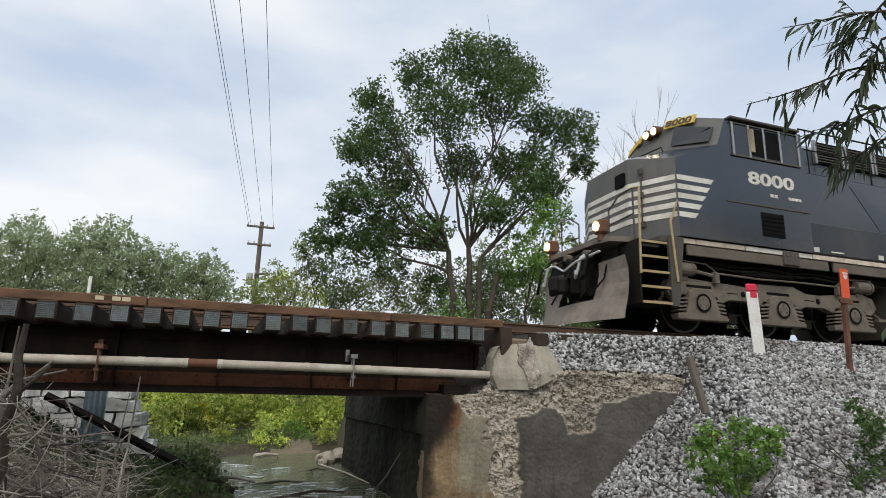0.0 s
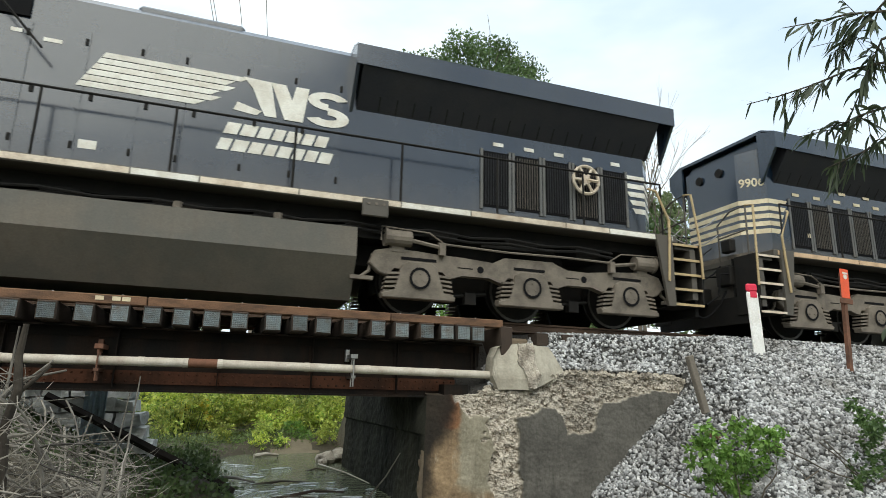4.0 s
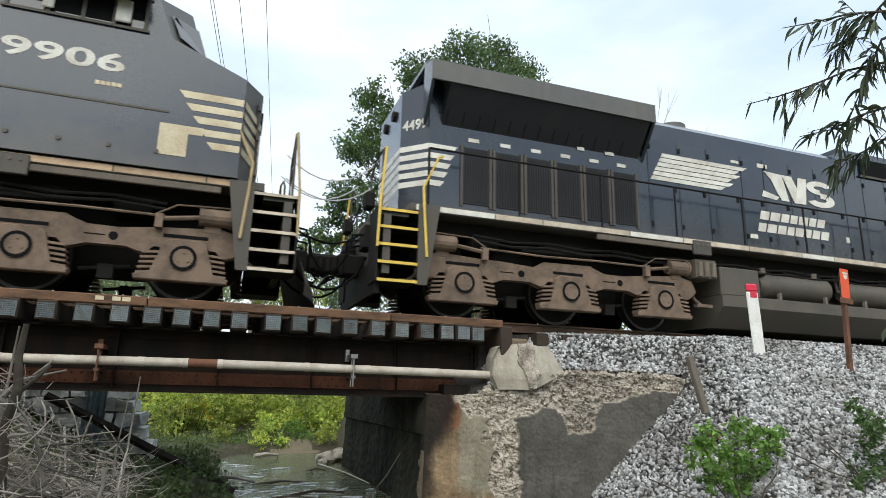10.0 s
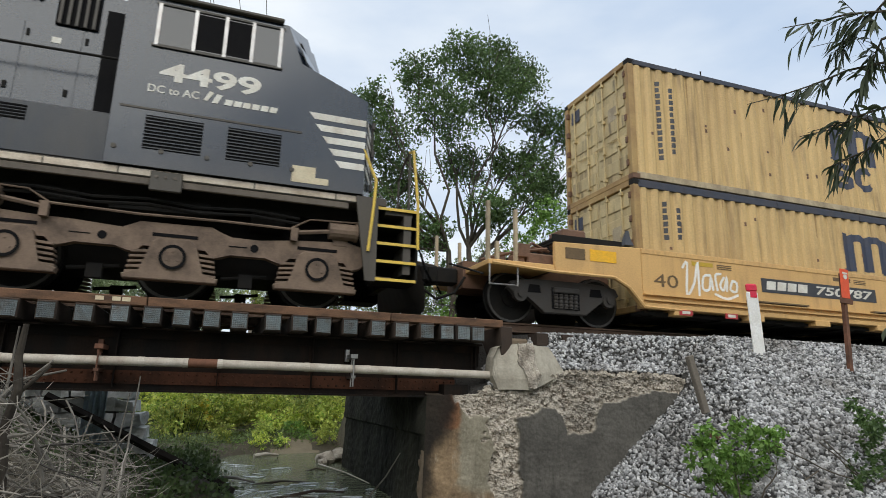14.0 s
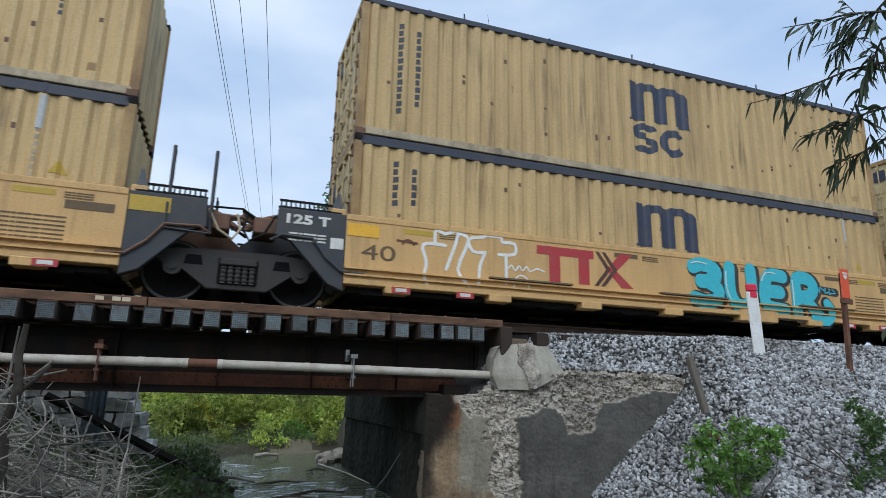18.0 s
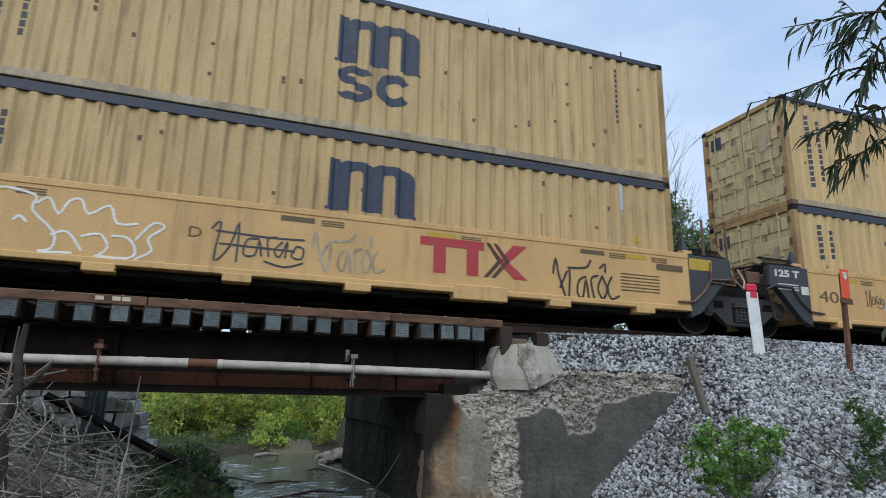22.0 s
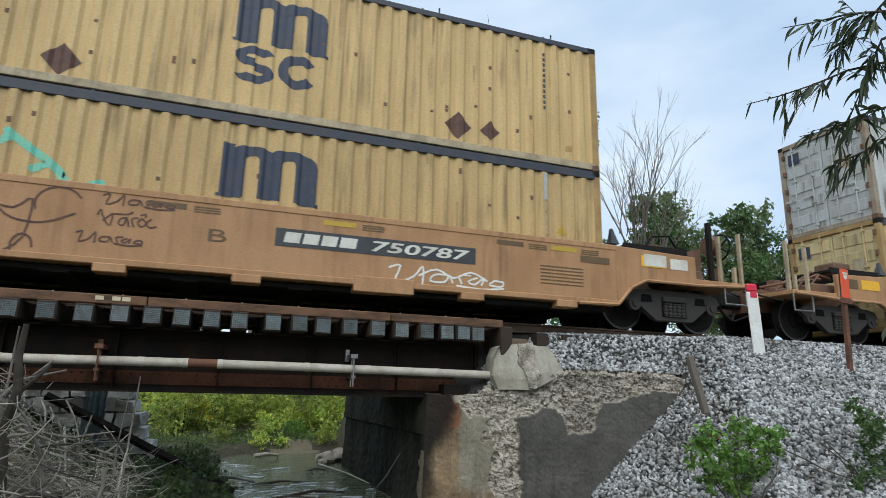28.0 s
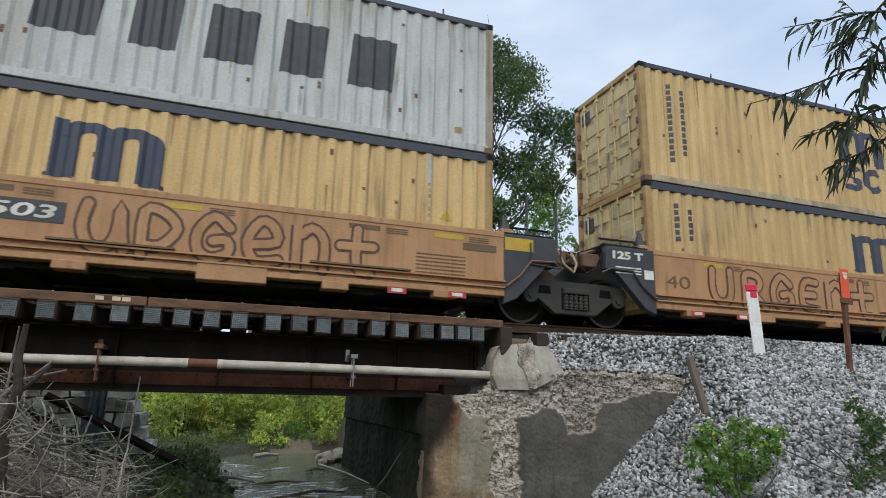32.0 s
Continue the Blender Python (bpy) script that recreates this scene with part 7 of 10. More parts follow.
GLYPHS = {"B": [[(0.02, 0.85), (0.3, 0.92), (0.72, 0.85), (0.78, 0.66), (0.5, 0.54), (0.82, 0.4), (0.78, 0.16), (0.4, 0.08), (0.02, 0.14)], [(0.25, 0.54), (0.5, 0.54)]],
          "U": [[(0.1, 0.94), (0.08, 0.4), (0.28, 0.1), (0.66, 0.1), (0.84, 0.4), (0.84, 0.94)]],
          "E": [[(0.84, 0.88), (0.34, 0.88), (0.14, 0.55), (0.2, 0.16), (0.84, 0.08)], [(0.2, 0.5), (0.7, 0.5)]],
          "R": [[(0.14, 0.06), (0.16, 0.5), (0.2, 0.9), (0.66, 0.9), (0.84, 0.7), (0.64, 0.5), (0.3, 0.46)], [(0.46, 0.46), (0.7, 0.24), (1.0, 0.02)]],
          "u": [[(0.08, 0.95), (0.0, 0.5), (0.2, 0.12), (0.6, 0.1), (0.8, 0.4), (0.82, 0.95), (0.9, 0.4), (1.0, 0.05)]],
          "p": [[(0.1, 0.0), (0.1, 0.9), (0.55, 0.92), (0.9, 0.6), (0.55, 0.22), (0.1, 0.2)]],
          "g": [[(0.9, 0.72), (0.5, 0.95), (0.12, 0.6), (0.15, 0.2), (0.5, 0.05), (0.9, 0.2), (0.85, 0.45), (0.5, 0.42)]],
          "e": [[(0.15, 0.42), (0.85, 0.52), (0.75, 0.85), (0.4, 0.95), (0.08, 0.5), (0.3, 0.08), (0.9, 0.12)]],
          "n": [[(0.1, 0.0), (0.1, 0.95), (0.14, 0.7), (0.5, 0.92), (0.85, 0.65), (0.85, 0.0)]],
          "t": [[(0.5, 1.0), (0.5, 0.12), (0.9, 0.02)], [(0.02, 0.6), (0.98, 0.62)]]}


def bubble_word(unit, word, x0, x1, z0, z1):
    """Fat spray-painted letters: black outlines and drop shade, cyan fill, white glints."""
    w = (x1 - x0) / len(word)
    for name, width, material, y, dx, dz, label in (("graffiti_shade", 0.36, GRAF_BLACK, -1.452, 0.05, -0.02, "black drop shade of a spray-painted letter"),
                                                   ("graffiti_letter", 0.27, GRAF_CYAN, -1.459, 0, 0, "fat cyan spray-painted letter")):
        for k, c in enumerate(word):
            for n, st in enumerate(GLYPHS[c]):
                bm = B()
                fat(bm, [(x0 + w * (k + 0.06 + 0.86 * px) + dx, z0 + 0.1 + (z1 - z0 - 0.2) * pz - 0.02 * k + dz) for px, pz in round_off(st)], width, y - 0.001 * n)
                part(name, bm, material, unit, label)
    for k, c in enumerate(word):
        bm = B()
        st = round_off(GLYPHS[c][0])
        fat(bm, [(x0 + w * (k + 0.06 + 0.86 * px) - 0.09, z0 + 0.14 + (z1 - z0 - 0.2) * pz - 0.02 * k) for px, pz in st[1:6]], 0.022, -1.467)
        part("graffiti_glint", bm, GRAF_WHITE, unit, "white glint on a spray-painted letter")


def hollow_word(unit, word, x0, x1, z0, z1):
    """Letters sprayed as brown outlines round bare paint."""
    w = (x1 - x0) / len(word)
    for k, c in enumerate(word):
        strokes = [[(x0 + w * (k + 0.1 + 0.78 * px), z0 + 0.1 + (z1 - z0 - 0.2) * pz) for px, pz in round_off(st)] for st in GLYPHS[c]]
        for name, width, material, y, label in (("graffiti_letter", 0.2, GRAF_BROWN, -1.452, "brown spray-painted letter outline"), ("letter_core", 0.122, CAR_ORANGE, -1.459, "unpainted inside of a sprayed letter")):
            for n, st in enumerate(strokes):
                bm = B()
                fat(bm, st, width, y - 0.001 * n)
                part(name, bm, material, unit, label)


def script_tag(unit, strokes, x0, x1, z0, z1, width, material, label):
    """A handwritten tag: each stroke in a box of one by one."""
    for st in strokes:
        bm = B()
        fat(bm, [(x0 + (x1 - x0) * px, z0 + (z1 - z0) * pz) for px, pz in round_off(st)], width, -1.452)
        part("graffiti_stroke", bm, material, unit, label)


TALL_TAG = [[(0.02, 0.62), (0.06, 0.98), (0.1, 0.6), (0.2, 0.05)], [(0.12, 0.3), (0.26, 0.75), (0.24, 0.02)], [(0.24, 0.78), (0.5, 0.82), (0.58, 1.0)], [(0.5, 0.6), (0.4, 0.5), (0.37, 0.2), (0.45, 0.1), (0.5, 0.55), (0.54, 0.06)],
            [(0.62, 0.08), (0.58, 0.55), (0.68, 0.65)], [(0.75, 0.65), (0.68, 0.35), (0.75, 0.1), (0.82, 0.35), (0.75, 0.65)], [(0.9, 0.65), (0.83, 0.4), (0.88, 0.12), (1.0, 0.2)], [(0.72, 0.85), (0.8, 0.95), (0.8, 0.75)]]
WIDE_TAG = [[(0.0, 0.8), (0.09, 0.95), (0.05, 0.05), (0.2, 0.4), (0.28, 1.0), (0.28, 0.06)], [(0.5, 0.65), (0.38, 0.6), (0.35, 0.25), (0.47, 0.25), (0.51, 0.62), (0.54, 0.25)], [(0.62, 0.25), (0.6, 0.66), (0.7, 0.72)],
            [(0.76, 0.62), (0.68, 0.4), (0.74, 0.25), (0.82, 0.66), (0.8, 0.25)], [(0.92, 0.55), (0.87, 0.3), (0.98, 0.25), (1.0, 0.5), (0.92, 0.55)], [(1.0, 0.15), (0.8, 0.02), (0.58, 0.12)]]


def ttx_mark(unit, x0, x1, z0, z1):
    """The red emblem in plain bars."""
    w = x1 - x0
    h = z1 - z0
    bm = B()
    plate(bm, rect(x0, x0 + 0.58 * w, z1 - h * 0.24, z1), -1.452)
    plate(bm, rect(x0 + 0.12 * w, x0 + 0.23 * w, z0, z1 - h * 0.24), -1.452)
    plate(bm, rect(x0 + 0.42 * w, x0 + 0.53 * w, z0, z1 - h * 0.24), -1.452)
    plate(bm, [(x0 + 0.86 * w, z1), (x0 + w, z1), (x0 + 0.82 * w, z0 + h * 0.48), (x0 + w, z0), (x0 + 0.87 * w, z0), (x0 + 0.72 * w, z0 + h * 0.48)], -1.452)
    part("red_emblem", bm, RED_PAINT, unit, "red bar emblem")
    bm = B()
    for q in (0.6, 0.67):
        plate(bm, [(x0 + q * w, z1), (x0 + (q + 0.035) * w, z1), (x0 + (q + 0.16) * w, z0 + h * 0.5), (x0 + (q + 0.02) * w, z0), (x0 + (q - 0.02) * w, z0), (x0 + (q + 0.11) * w, z0 + h * 0.5)], -1.453)
    part("dark_chevron", bm, GRAF_BROWN, unit, "dark chevrons")


def number_panel(unit, x0, x1, z0, z1, number):
    bm = B()
    plate(bm, rect(x0, x1, z0, z1), -1.4525)
    part("number_panel", bm, CHARCOAL, unit, "black number panel")
    bm = B()
    bars_of_writing(bm, x0 + 0.12, x0 + 1.2, z0 + 0.06, z1 - 0.05, -1.457, 0.03, (1, 1, 1, 1.1))
    pieces("mark_bar", bm, WHITE_PAINT, unit, "white bars")
    lettering("digit", number, x0 + 1.45, x1 - 0.1, -1.46, z0 + 0.05, z1 - 0.05, unit, WHITE_PAINT, 0.02, 0.15)


def well_car(start, left_end, right_end, paint, label, style):
    """One unit of an articulated well car, with its container's near bottom corner at x = 0."""
    unit = thing("well_car", label, "well car", "well cars of the train")
    RIDING.append((unit, start, 0.0))
    x0, x1 = -0.1, LONG + 0.1
    for s in (-1, 1):
        bm = B()
        box(bm, x0, x1, *sorted((s * 1.45, s * 1.41)), 0.42, 1.36)
        sp = part("side_sill", bm, paint, unit, "tall flat side of the well")
        bm = B()
        box(bm, x0, x1, *sorted((s * 1.462, s * 1.33)), 1.34, 1.44, 0.01)
        part("top_chord", bm, paint, sp)
        bm = B()
        box(bm, x0, x1, *sorted((s * 1.475, s * 1.25)), 0.34, 0.43, 0.01)
        part("bottom_chord", bm, paint, sp)
        if style == "ledge":
            bm = B()
            box(bm, x0, x1, *sorted((s * 1.515, s * 1.45)), 0.575, 0.6)
            part("ledge", bm, paint, sp, "narrow shelf along the side")
            bm = B()
            box(bm, x0, x1, *sorted((s * 1.5, s * 1.45)), 0.475, 0.5)
            part("ledge", bm, paint, sp)
            for k in range(3):
                a = 2.3 + 3.4 * k
                bm = B()
                box(bm, a, a + 1.55, *sorted((s * 1.54, s * 1.45)), 0.612, 0.64)
                part("ledge_plate", bm, DECAL_BROWN, sp, "dark step plate on the ledge")
        for k in range(7):
            a = 0.55 + 1.75 * k
            w = 0.95 if k == 4 else 0.4
            bm = B()
            box(bm, a, a + w, *sorted((s * 1.485, s * 1.2)), 0.24, 0.36 if k != 4 else 0.48, 0.01)
            part("bottom_lug", bm, paint, sp)
        if style == "ledge":
            for a in (0.65, 1.72, 10.3, 11.3):
                bm = B()
                box(bm, a, a + 0.3, *sorted((s * 1.492, s * 1.485)), 0.25, 0.35)
                rf = part("reflector", bm, RED_PAINT, sp, "red and white reflector strip")
                bm = B()
                box(bm, a + 0.06, a + 0.24, *sorted((s * 1.495, s * 1.492)), 0.275, 0.33)
                part("reflector_centre", bm, WHITE_PAINT, rf, "white middle of the reflector")
        bm = B()
        for k in range(9):
            a = 0.3 + 1.42 * k
            box(bm, a, a + 0.1, *sorted((s * 1.41, s * 1.3)), 0.43, 1.34)
        pieces("inner_post", bm, paint, sp)
    for k in range(8):
        a = 0.2 + 1.6 * k
        bm = B()
        box(bm, a, a + 0.35, -1.3, 1.3, 0.22, 0.31)
        part("floor_beam", bm, DARK_STEEL, unit)
    for ya in (-1.3, 0.9):
        bm = B()
        box(bm, 0, LONG, ya, ya + 0.4, 0.245, 0.306)
        part("floor_stringer", bm, DARK_STEEL, unit)
    for e, kind in ((-1, left_end), (1, right_end)):
        P = lambda x: x0 + x * -1 if e < 0 else x1 + x
        if kind == "joint":
            for s in (-1, 1):
                bm = B()
                out = [(0, 1.42), (1.02, 1.42), (1.05, 1.0), (0.82, 0.95), (0.24, 0.32), (0, 0.22)]
                prism(bm, [(P(x), z) for x, z in out], *sorted((s * 1.45, s * 1.3)), 0.012)
                ep = part("end_bracket", bm, CAR_GREY, unit, "charcoal sloped end bracket")
                if e > 0 and s < 0:
                    bm = B()
                    plate(bm, rect(P(0.02), P(0.55), 1.14, 1.36), -1.452)
                    part("yellow_decal", bm, DECAL_GOLD, ep, "yellow reflective decal")
                if e < 0 and s < 0:
                    lettering("letter", "125 T", -1.0, -0.34, -1.454, 1.19, 1.34, ep, WHITE_PAINT, 0.04)
                    bm = B()
                    for k in range(3):
                        bars_of_writing(bm, -0.95, -0.4, 1.03 - 0.05 * k, 1.055 - 0.05 * k, -1.453, 0, (2, 1, 3, 2))
                    plate(bm, rect(-0.33, -0.13, 0.86, 1.03), -1.452)
                    pieces("small_writing", bm, WHITE_PAINT, ep)
                if e > 0:
                    bm = B()
                    for x in (0.5, 1.08):
                        tube(bm, [(P(x), s * 1.33, 0.95), (P(x), s * 1.33, 2.2)], 0.028, 6)
                        tube(bm, [(P(x), s * 1.33, 2.2), (P(x) + 0.0, s * 1.1, 2.2), (P(x), s * 1.1, 1.75), (P(x), s * 1.33, 1.75)], 0.014, 5)
                    tube(bm, [(P(0.5), s * 1.47, 1.3), (P(0.5), s * 1.47, 0.93), (P(1.08), s * 1.47, 0.9), (P(1.08), s * 1.47, 1.3)], 0.018, 6)
                    pieces("end_ladder", bm, CAR_BROWN if style == "plain" else CAR_GREY, unit, "grab posts at the joint")
            bm = B()
            prism(bm, [(P(0), 1.45), (P(1.02), 1.38), (P(1.55), 0.95), (P(1.55), 0.75), (P(0.8), 0.8), (P(0), 0.3)], -0.45, 0.45)
            part("draft_sill", bm, CAR_GREY if e < 0 else CAR_BROWN, unit)
            bm = B()
            for k in range(9):
                xx = 0.12 + 0.1 * k
                box(bm, *sorted((P(xx), P(xx + 0.03))), -1.3, 1.3, 1.46, 1.5)
            for y in (-1.25, -0.6, 0.6, 1.25):
                box(bm, *sorted((P(0.1), P(1.0))), y - 0.02, y + 0.02, 1.44, 1.5)
            part("end_grating", bm, DARK_STEEL, unit, "open grating walkway")
            bm = B()
            tube(bm, [(P(0.9), -0.9, 1.45), (P(1.2), -0.9, 1.35), (P(1.4), -0.7, 1.2), (P(1.5), -0.3, 1.3), (P(1.35), 0.1, 1.5)], 0.035, 6)
            box(bm, *sorted((P(1.0), P(1.35))), -1.2, -0.6, 1.05, 1.3, 0.02)
            box(bm, *sorted((P(1.05), P(1.3))), 0.5, 1.1, 1.05, 1.35, 0.02)
            pieces("joint_gear", bm, CAR_BROWN, unit)
            rj = random.Random(int(start * 7) + e)
            for k in range(6):
                bm = B()
                y = rj.uniform(-1.15, 0.4)
                z = rj.uniform(1.15, 1.5)
                tube(bm, [(P(rj.uniform(0.7, 1.0)), y, z), (P(1.25), y + rj.uniform(-0.1, 0.1), z + rj.uniform(-0.15, 0.15)), (P(rj.uniform(1.45, 1.65)), y + rj.uniform(-0.2, 0.2), z + rj.uniform(-0.2, 0.1))], rj.uniform(0.015, 0.035), 6)
                part("brake_rod", bm, CAR_BROWN if k % 2 else DARK_STEEL, unit)
            bm = B()
            tube(bm, [(P(-0.3), -1.48, 0.5), (P(0.05), -1.48, 0.52), (P(0.3), -1.48, 0.72), (P(0.5), -1.48, 0.98), (P(0.95), -1.47, 1.0), (P(1.1), -1.4, 0.92)], 0.022, 6)
            part("air_pipe", bm, CAR_BROWN if e > 0 else CAR_GREY, unit, "bent air pipe along the bracket")
            bm = B()
            tube(bm, [(P(1.05), -1.36, 1.3), (P(1.2), -1.38, 1.0), (P(1.4), -1.36, 0.88), (P(1.5), -1.3, 1.05), (P(1.45), -1.2, 1.3)], 0.02, 6)
            part("brake_hose", bm, BOX_SILL if e > 0 else DARK_STEEL, unit, "looped brake hose")
            bm = B()
            box(bm, *sorted((P(0.06), P(1.02))), -1.36, -1.32, 1.44, 1.47)
            box(bm, *sorted((P(0.06), P(1.0))), -1.2, -1.16, 1.6, 1.63)
            for k in range(14):
                xx = 0.07 + 0.07 * k
                tube(bm, [(P(xx), -1.34, 1.46), (P(xx - 0.01), -1.18, 1.61)], 0.012, 4)
            part("tilted_grating", bm, DARK_STEEL, unit, "tilted open grating panel")
            bm = B()
            for s in (-1, 1):
                box(bm, *sorted((P(0.0), P(0.22))), s * 1.22 - 0.12, s * 1.22 + 0.12, 1.42, 1.54, 0.015)
            pieces("locating_lug", bm, paint, unit)
        else:
            for s in (-1, 1):
                bm = B()
                out = [(0, 1.44), (1.8, 1.38), (1.8, 0.86), (0.62, 0.86), (0.3, 0.7), (0.05, 0.36), (0, 0.34)]
                prism(bm, [(P(x), z) for x, z in out], *sorted((s * 1.45, s * 1.36)), 0.012)
                ep = part("end_side", bm, paint, unit)
                bm = B()
                for (xa, za), (xb, zb) in zip([(3.0, 0.9), (1.8, 0.84), (0.62, 0.84), (0.3, 0.68), (0.0, 0.36)], [(1.8, 0.84), (0.62, 0.84), (0.3, 0.68), (0.0, 0.36), (-0.8, 0.34)]):
                    tube(bm, [(P(xa), s * 1.47, za), (P(xb), s * 1.47, zb)], 0.03, 6)
                part("edge_flange", bm, paint, ep)
                if s < 0:
                    bm = B()
                    plate(bm, rect(*sorted((P(0.55), P(1.1))), 1.1, 1.31), -1.454)
                    part("yellow_decal", bm, DECAL_YELLOW, ep, "yellow reflective decal")
                    bm = B()
                    plate(bm, rect(*sorted((P(1.2), P(1.6))), 1.1, 1.3), -1.453)
                    part("end_notice", bm, WHITE_PAINT if e > 0 else DECAL_BROWN, ep)
                for x, zt in ((2.5, 1.9), (3.02, 2.0), (2.85, 1.3)):
                    bm = B()
                    box(bm, P(x) - 0.028, P(x) + 0.028, *sorted((s * 1.36, s * 1.29)), 0.9, zt)
                    part("end_post", bm, BOX_SILL, unit, "pale upright grab post")
                bm = B()
                tube(bm, [(P(3.02), s * 1.4, 0.98), (P(3.02), s * 1.4, 0.55), (P(2.5), s * 1.4, 0.55), (P(2.5), s * 1.4, 0.9)], 0.018, 6)
                part("stirrup", bm, STEEL, unit, "sill step")
            bm = B()
            box(bm, *sorted((P(1.8), P(3.05))), -1.42, 1.42, 0.88, 0.97, 0.01)
            part("end_platform", bm, paint, unit)
            bm = B()
            box(bm, *sorted((P(0), P(3.1))), -0.4, 0.4, 0.62, 1.12)
            box(bm, *sorted((P(1.5), P(2.2))), -1.2, 1.2, 0.97, 1.2, 0.03)
            part("draft_sill", bm, CAR_BROWN, unit)
            bm = B()
            for k in range(12):
                xx = 0.35 + 0.115 * k
                box(bm, *sorted((P(xx), P(xx + 0.04))), -1.3, 1.3, 1.5, 1.54)
            for y in (-1.28, 1.28):
                box(bm, *sorted((P(0.3), P(1.75))), y - 0.02, y + 0.02, 1.44, 1.56)
            part("end_grating", bm, DARK_STEEL, unit, "open grating walkway")
            bm = B()
            rj = random.Random(int(start * 3) + e)
            if e < 0:
                box(bm, *sorted((P(1.0), P(1.5))), -1.2, -0.7, 1.42, 1.72, 0.03)
                for k in range(9):
                    xa, ya, za = rj.uniform(1.65, 2.3), rj.uniform(-1.2, 0.4), rj.uniform(1.0, 1.25)
                    box(bm, *sorted((P(xa), P(xa + rj.uniform(0.1, 0.3)))), ya, ya + rj.uniform(0.1, 0.25), za, za + rj.uniform(0.08, 0.25), 0.01)
                for k in range(5):
                    ya = rj.uniform(-1.2, -0.2)
                    tube(bm, [(P(rj.uniform(1.5, 1.7)), ya, 1.35), (P(1.9), ya, 1.35 + rj.uniform(0.05, 0.2)), (P(rj.uniform(2.1, 2.4)), ya + 0.1, rj.uniform(1.0, 1.3))], 0.025, 6)
            else:
                prism(bm, [(P(1.75), 0.97), (P(2.2), 0.97), (P(2.36), 1.3), (P(2.36), 1.72), (P(1.75), 1.52)], -1.0, -0.82)
                tube(bm, [(P(2.44), -1.1, 1.75), (P(2.62), -1.1, 1.75)], 0.19, 14)
                tube(bm, [(P(2.62), -1.1, 1.75), (P(2.76), -1.1, 1.75)], 0.04, 8)
                box(bm, *sorted((P(1.15), P(1.4))), -0.95, -0.5, 1.4, 1.7)
                for k in range(5):
                    xa, ya, za = rj.uniform(2.5, 2.85), rj.uniform(-1.1, 0.4), rj.uniform(0.98, 1.1)
                    box(bm, *sorted((P(xa), P(xa + rj.uniform(0.1, 0.3)))), ya, ya + rj.uniform(0.1, 0.25), za, za + rj.uniform(0.08, 0.25), 0.01)
            tube(bm, [(P(1.7), -1.0, 1.35), (P(2.2), -0.8, 1.3), (P(2.7), -0.3, 1.2)], 0.03, 6)
            pieces("brake_gear", bm, CAR_BROWN, unit, "rust-brown brake gear")
            if e > 0:
                bm = B()
                tube(bm, [(P(2.76), -1.1 + 0.26 * math.cos(a * math.pi / 9), 1.75 + 0.26 * math.sin(a * math.pi / 9)) for a in range(19)], 0.02, 6)
                for a in range(5):
                    tube(bm, [(P(2.76), -1.1, 1.75), (P(2.76), -1.1 + 0.26 * math.cos(a * 1.257), 1.75 + 0.26 * math.sin(a * 1.257))], 0.016, 5)
                part("brake_wheel", bm, DARK_STEEL, unit, "dark hand brake wheel")
                bm = B()
                box(bm, *sorted((P(2.36), P(2.45))), -1.24, -1.14, 0.97, 2.2, 0.01)
                part("brake_stand", bm, DARK_STEEL, unit, "black brake stand")
                bm = B()
                tube(bm, [(P(0.9), -1.1, 1.55), (P(1.1), -1.1, 1.8), (P(1.5), -1.1, 1.85), (P(1.75), -1.05, 1.6)], 0.022, 6)
                part("brake_hose", bm, DARK_STEEL, unit, "arched black hose")
            bm = B()
            box(bm, *sorted((P(3.1), P(3.55))), -0.16, 0.16, 0.72, 1.02, 0.03)
            box(bm, *sorted((P(3.5), P(3.72))), -0.22, 0.2, 0.7, 1.03, 0.04)
            tube(bm, [(P(3.1), -0.5, 0.8), (P(3.3), -0.5, 0.5), (P(3.6), -0.4, 0.38), (P(3.8), -0.3, 0.55)], 0.028, 6)
            part("coupler", bm, DARK_STEEL, unit, "knuckle coupler with air hose")
            bm = B()
            tube(bm, [(P(3.05), -1.2, 0.75), (P(3.4), -0.5, 1.02)], 0.02, 6)
            tube(bm, [(P(2.95), 1.2, 0.75), (P(3.4), 0.5, 1.02)], 0.02, 6)
            part("cut_lever", bm, DARK_STEEL, unit)
        for s in (-1, 1):
            bm = B()
            tube(bm, [(P(0.12), s * 1.2, 1.52), (P(0.12), s * 1.2, 1.64), (P(0.1), s * 1.2, 1.82)], 0.13, 4, 0.03)
            part("guide_cone", bm, CAR_GREY, unit, "dark pointed container guide")
    if right_end == "joint":
        car_truck(unit, LONG + 1.63)
    else:
        car_truck(unit, LONG + 1.55)
    if left_end != "joint":
        car_truck(unit, -1.55)
    # markings that every unit has
    lettering("digit", "40", 0.15, 0.7, -1.453, 0.75, 0.99, unit, DECAL_BROWN, 0.0)
    rr = random.Random(int(start * 10))
    for k in range(5):
        a = (0.9, 4.6, 7.1, 9.8, 10.9)[k] + rr.uniform(-0.15, 0.2)
        bm = B()
        plate(bm, rect(a, a + 0.5, 1.22, 1.3), -1.4515, 0.003)
        part("decal", bm, DECAL_GOLD if k % 2 == 0 else DECAL_BROWN, unit, "dull decal")
        bm = B()
        for j in range(3):
            bars_of_writing(bm, a + 0.6, a + 0.95, 1.2 + 0.035 * j, 1.218 + 0.035 * j, -1.4515, 0, (2, 1, 2, 3))
        pieces("small_writing", bm, DECAL_BROWN, unit)
    bm = B()
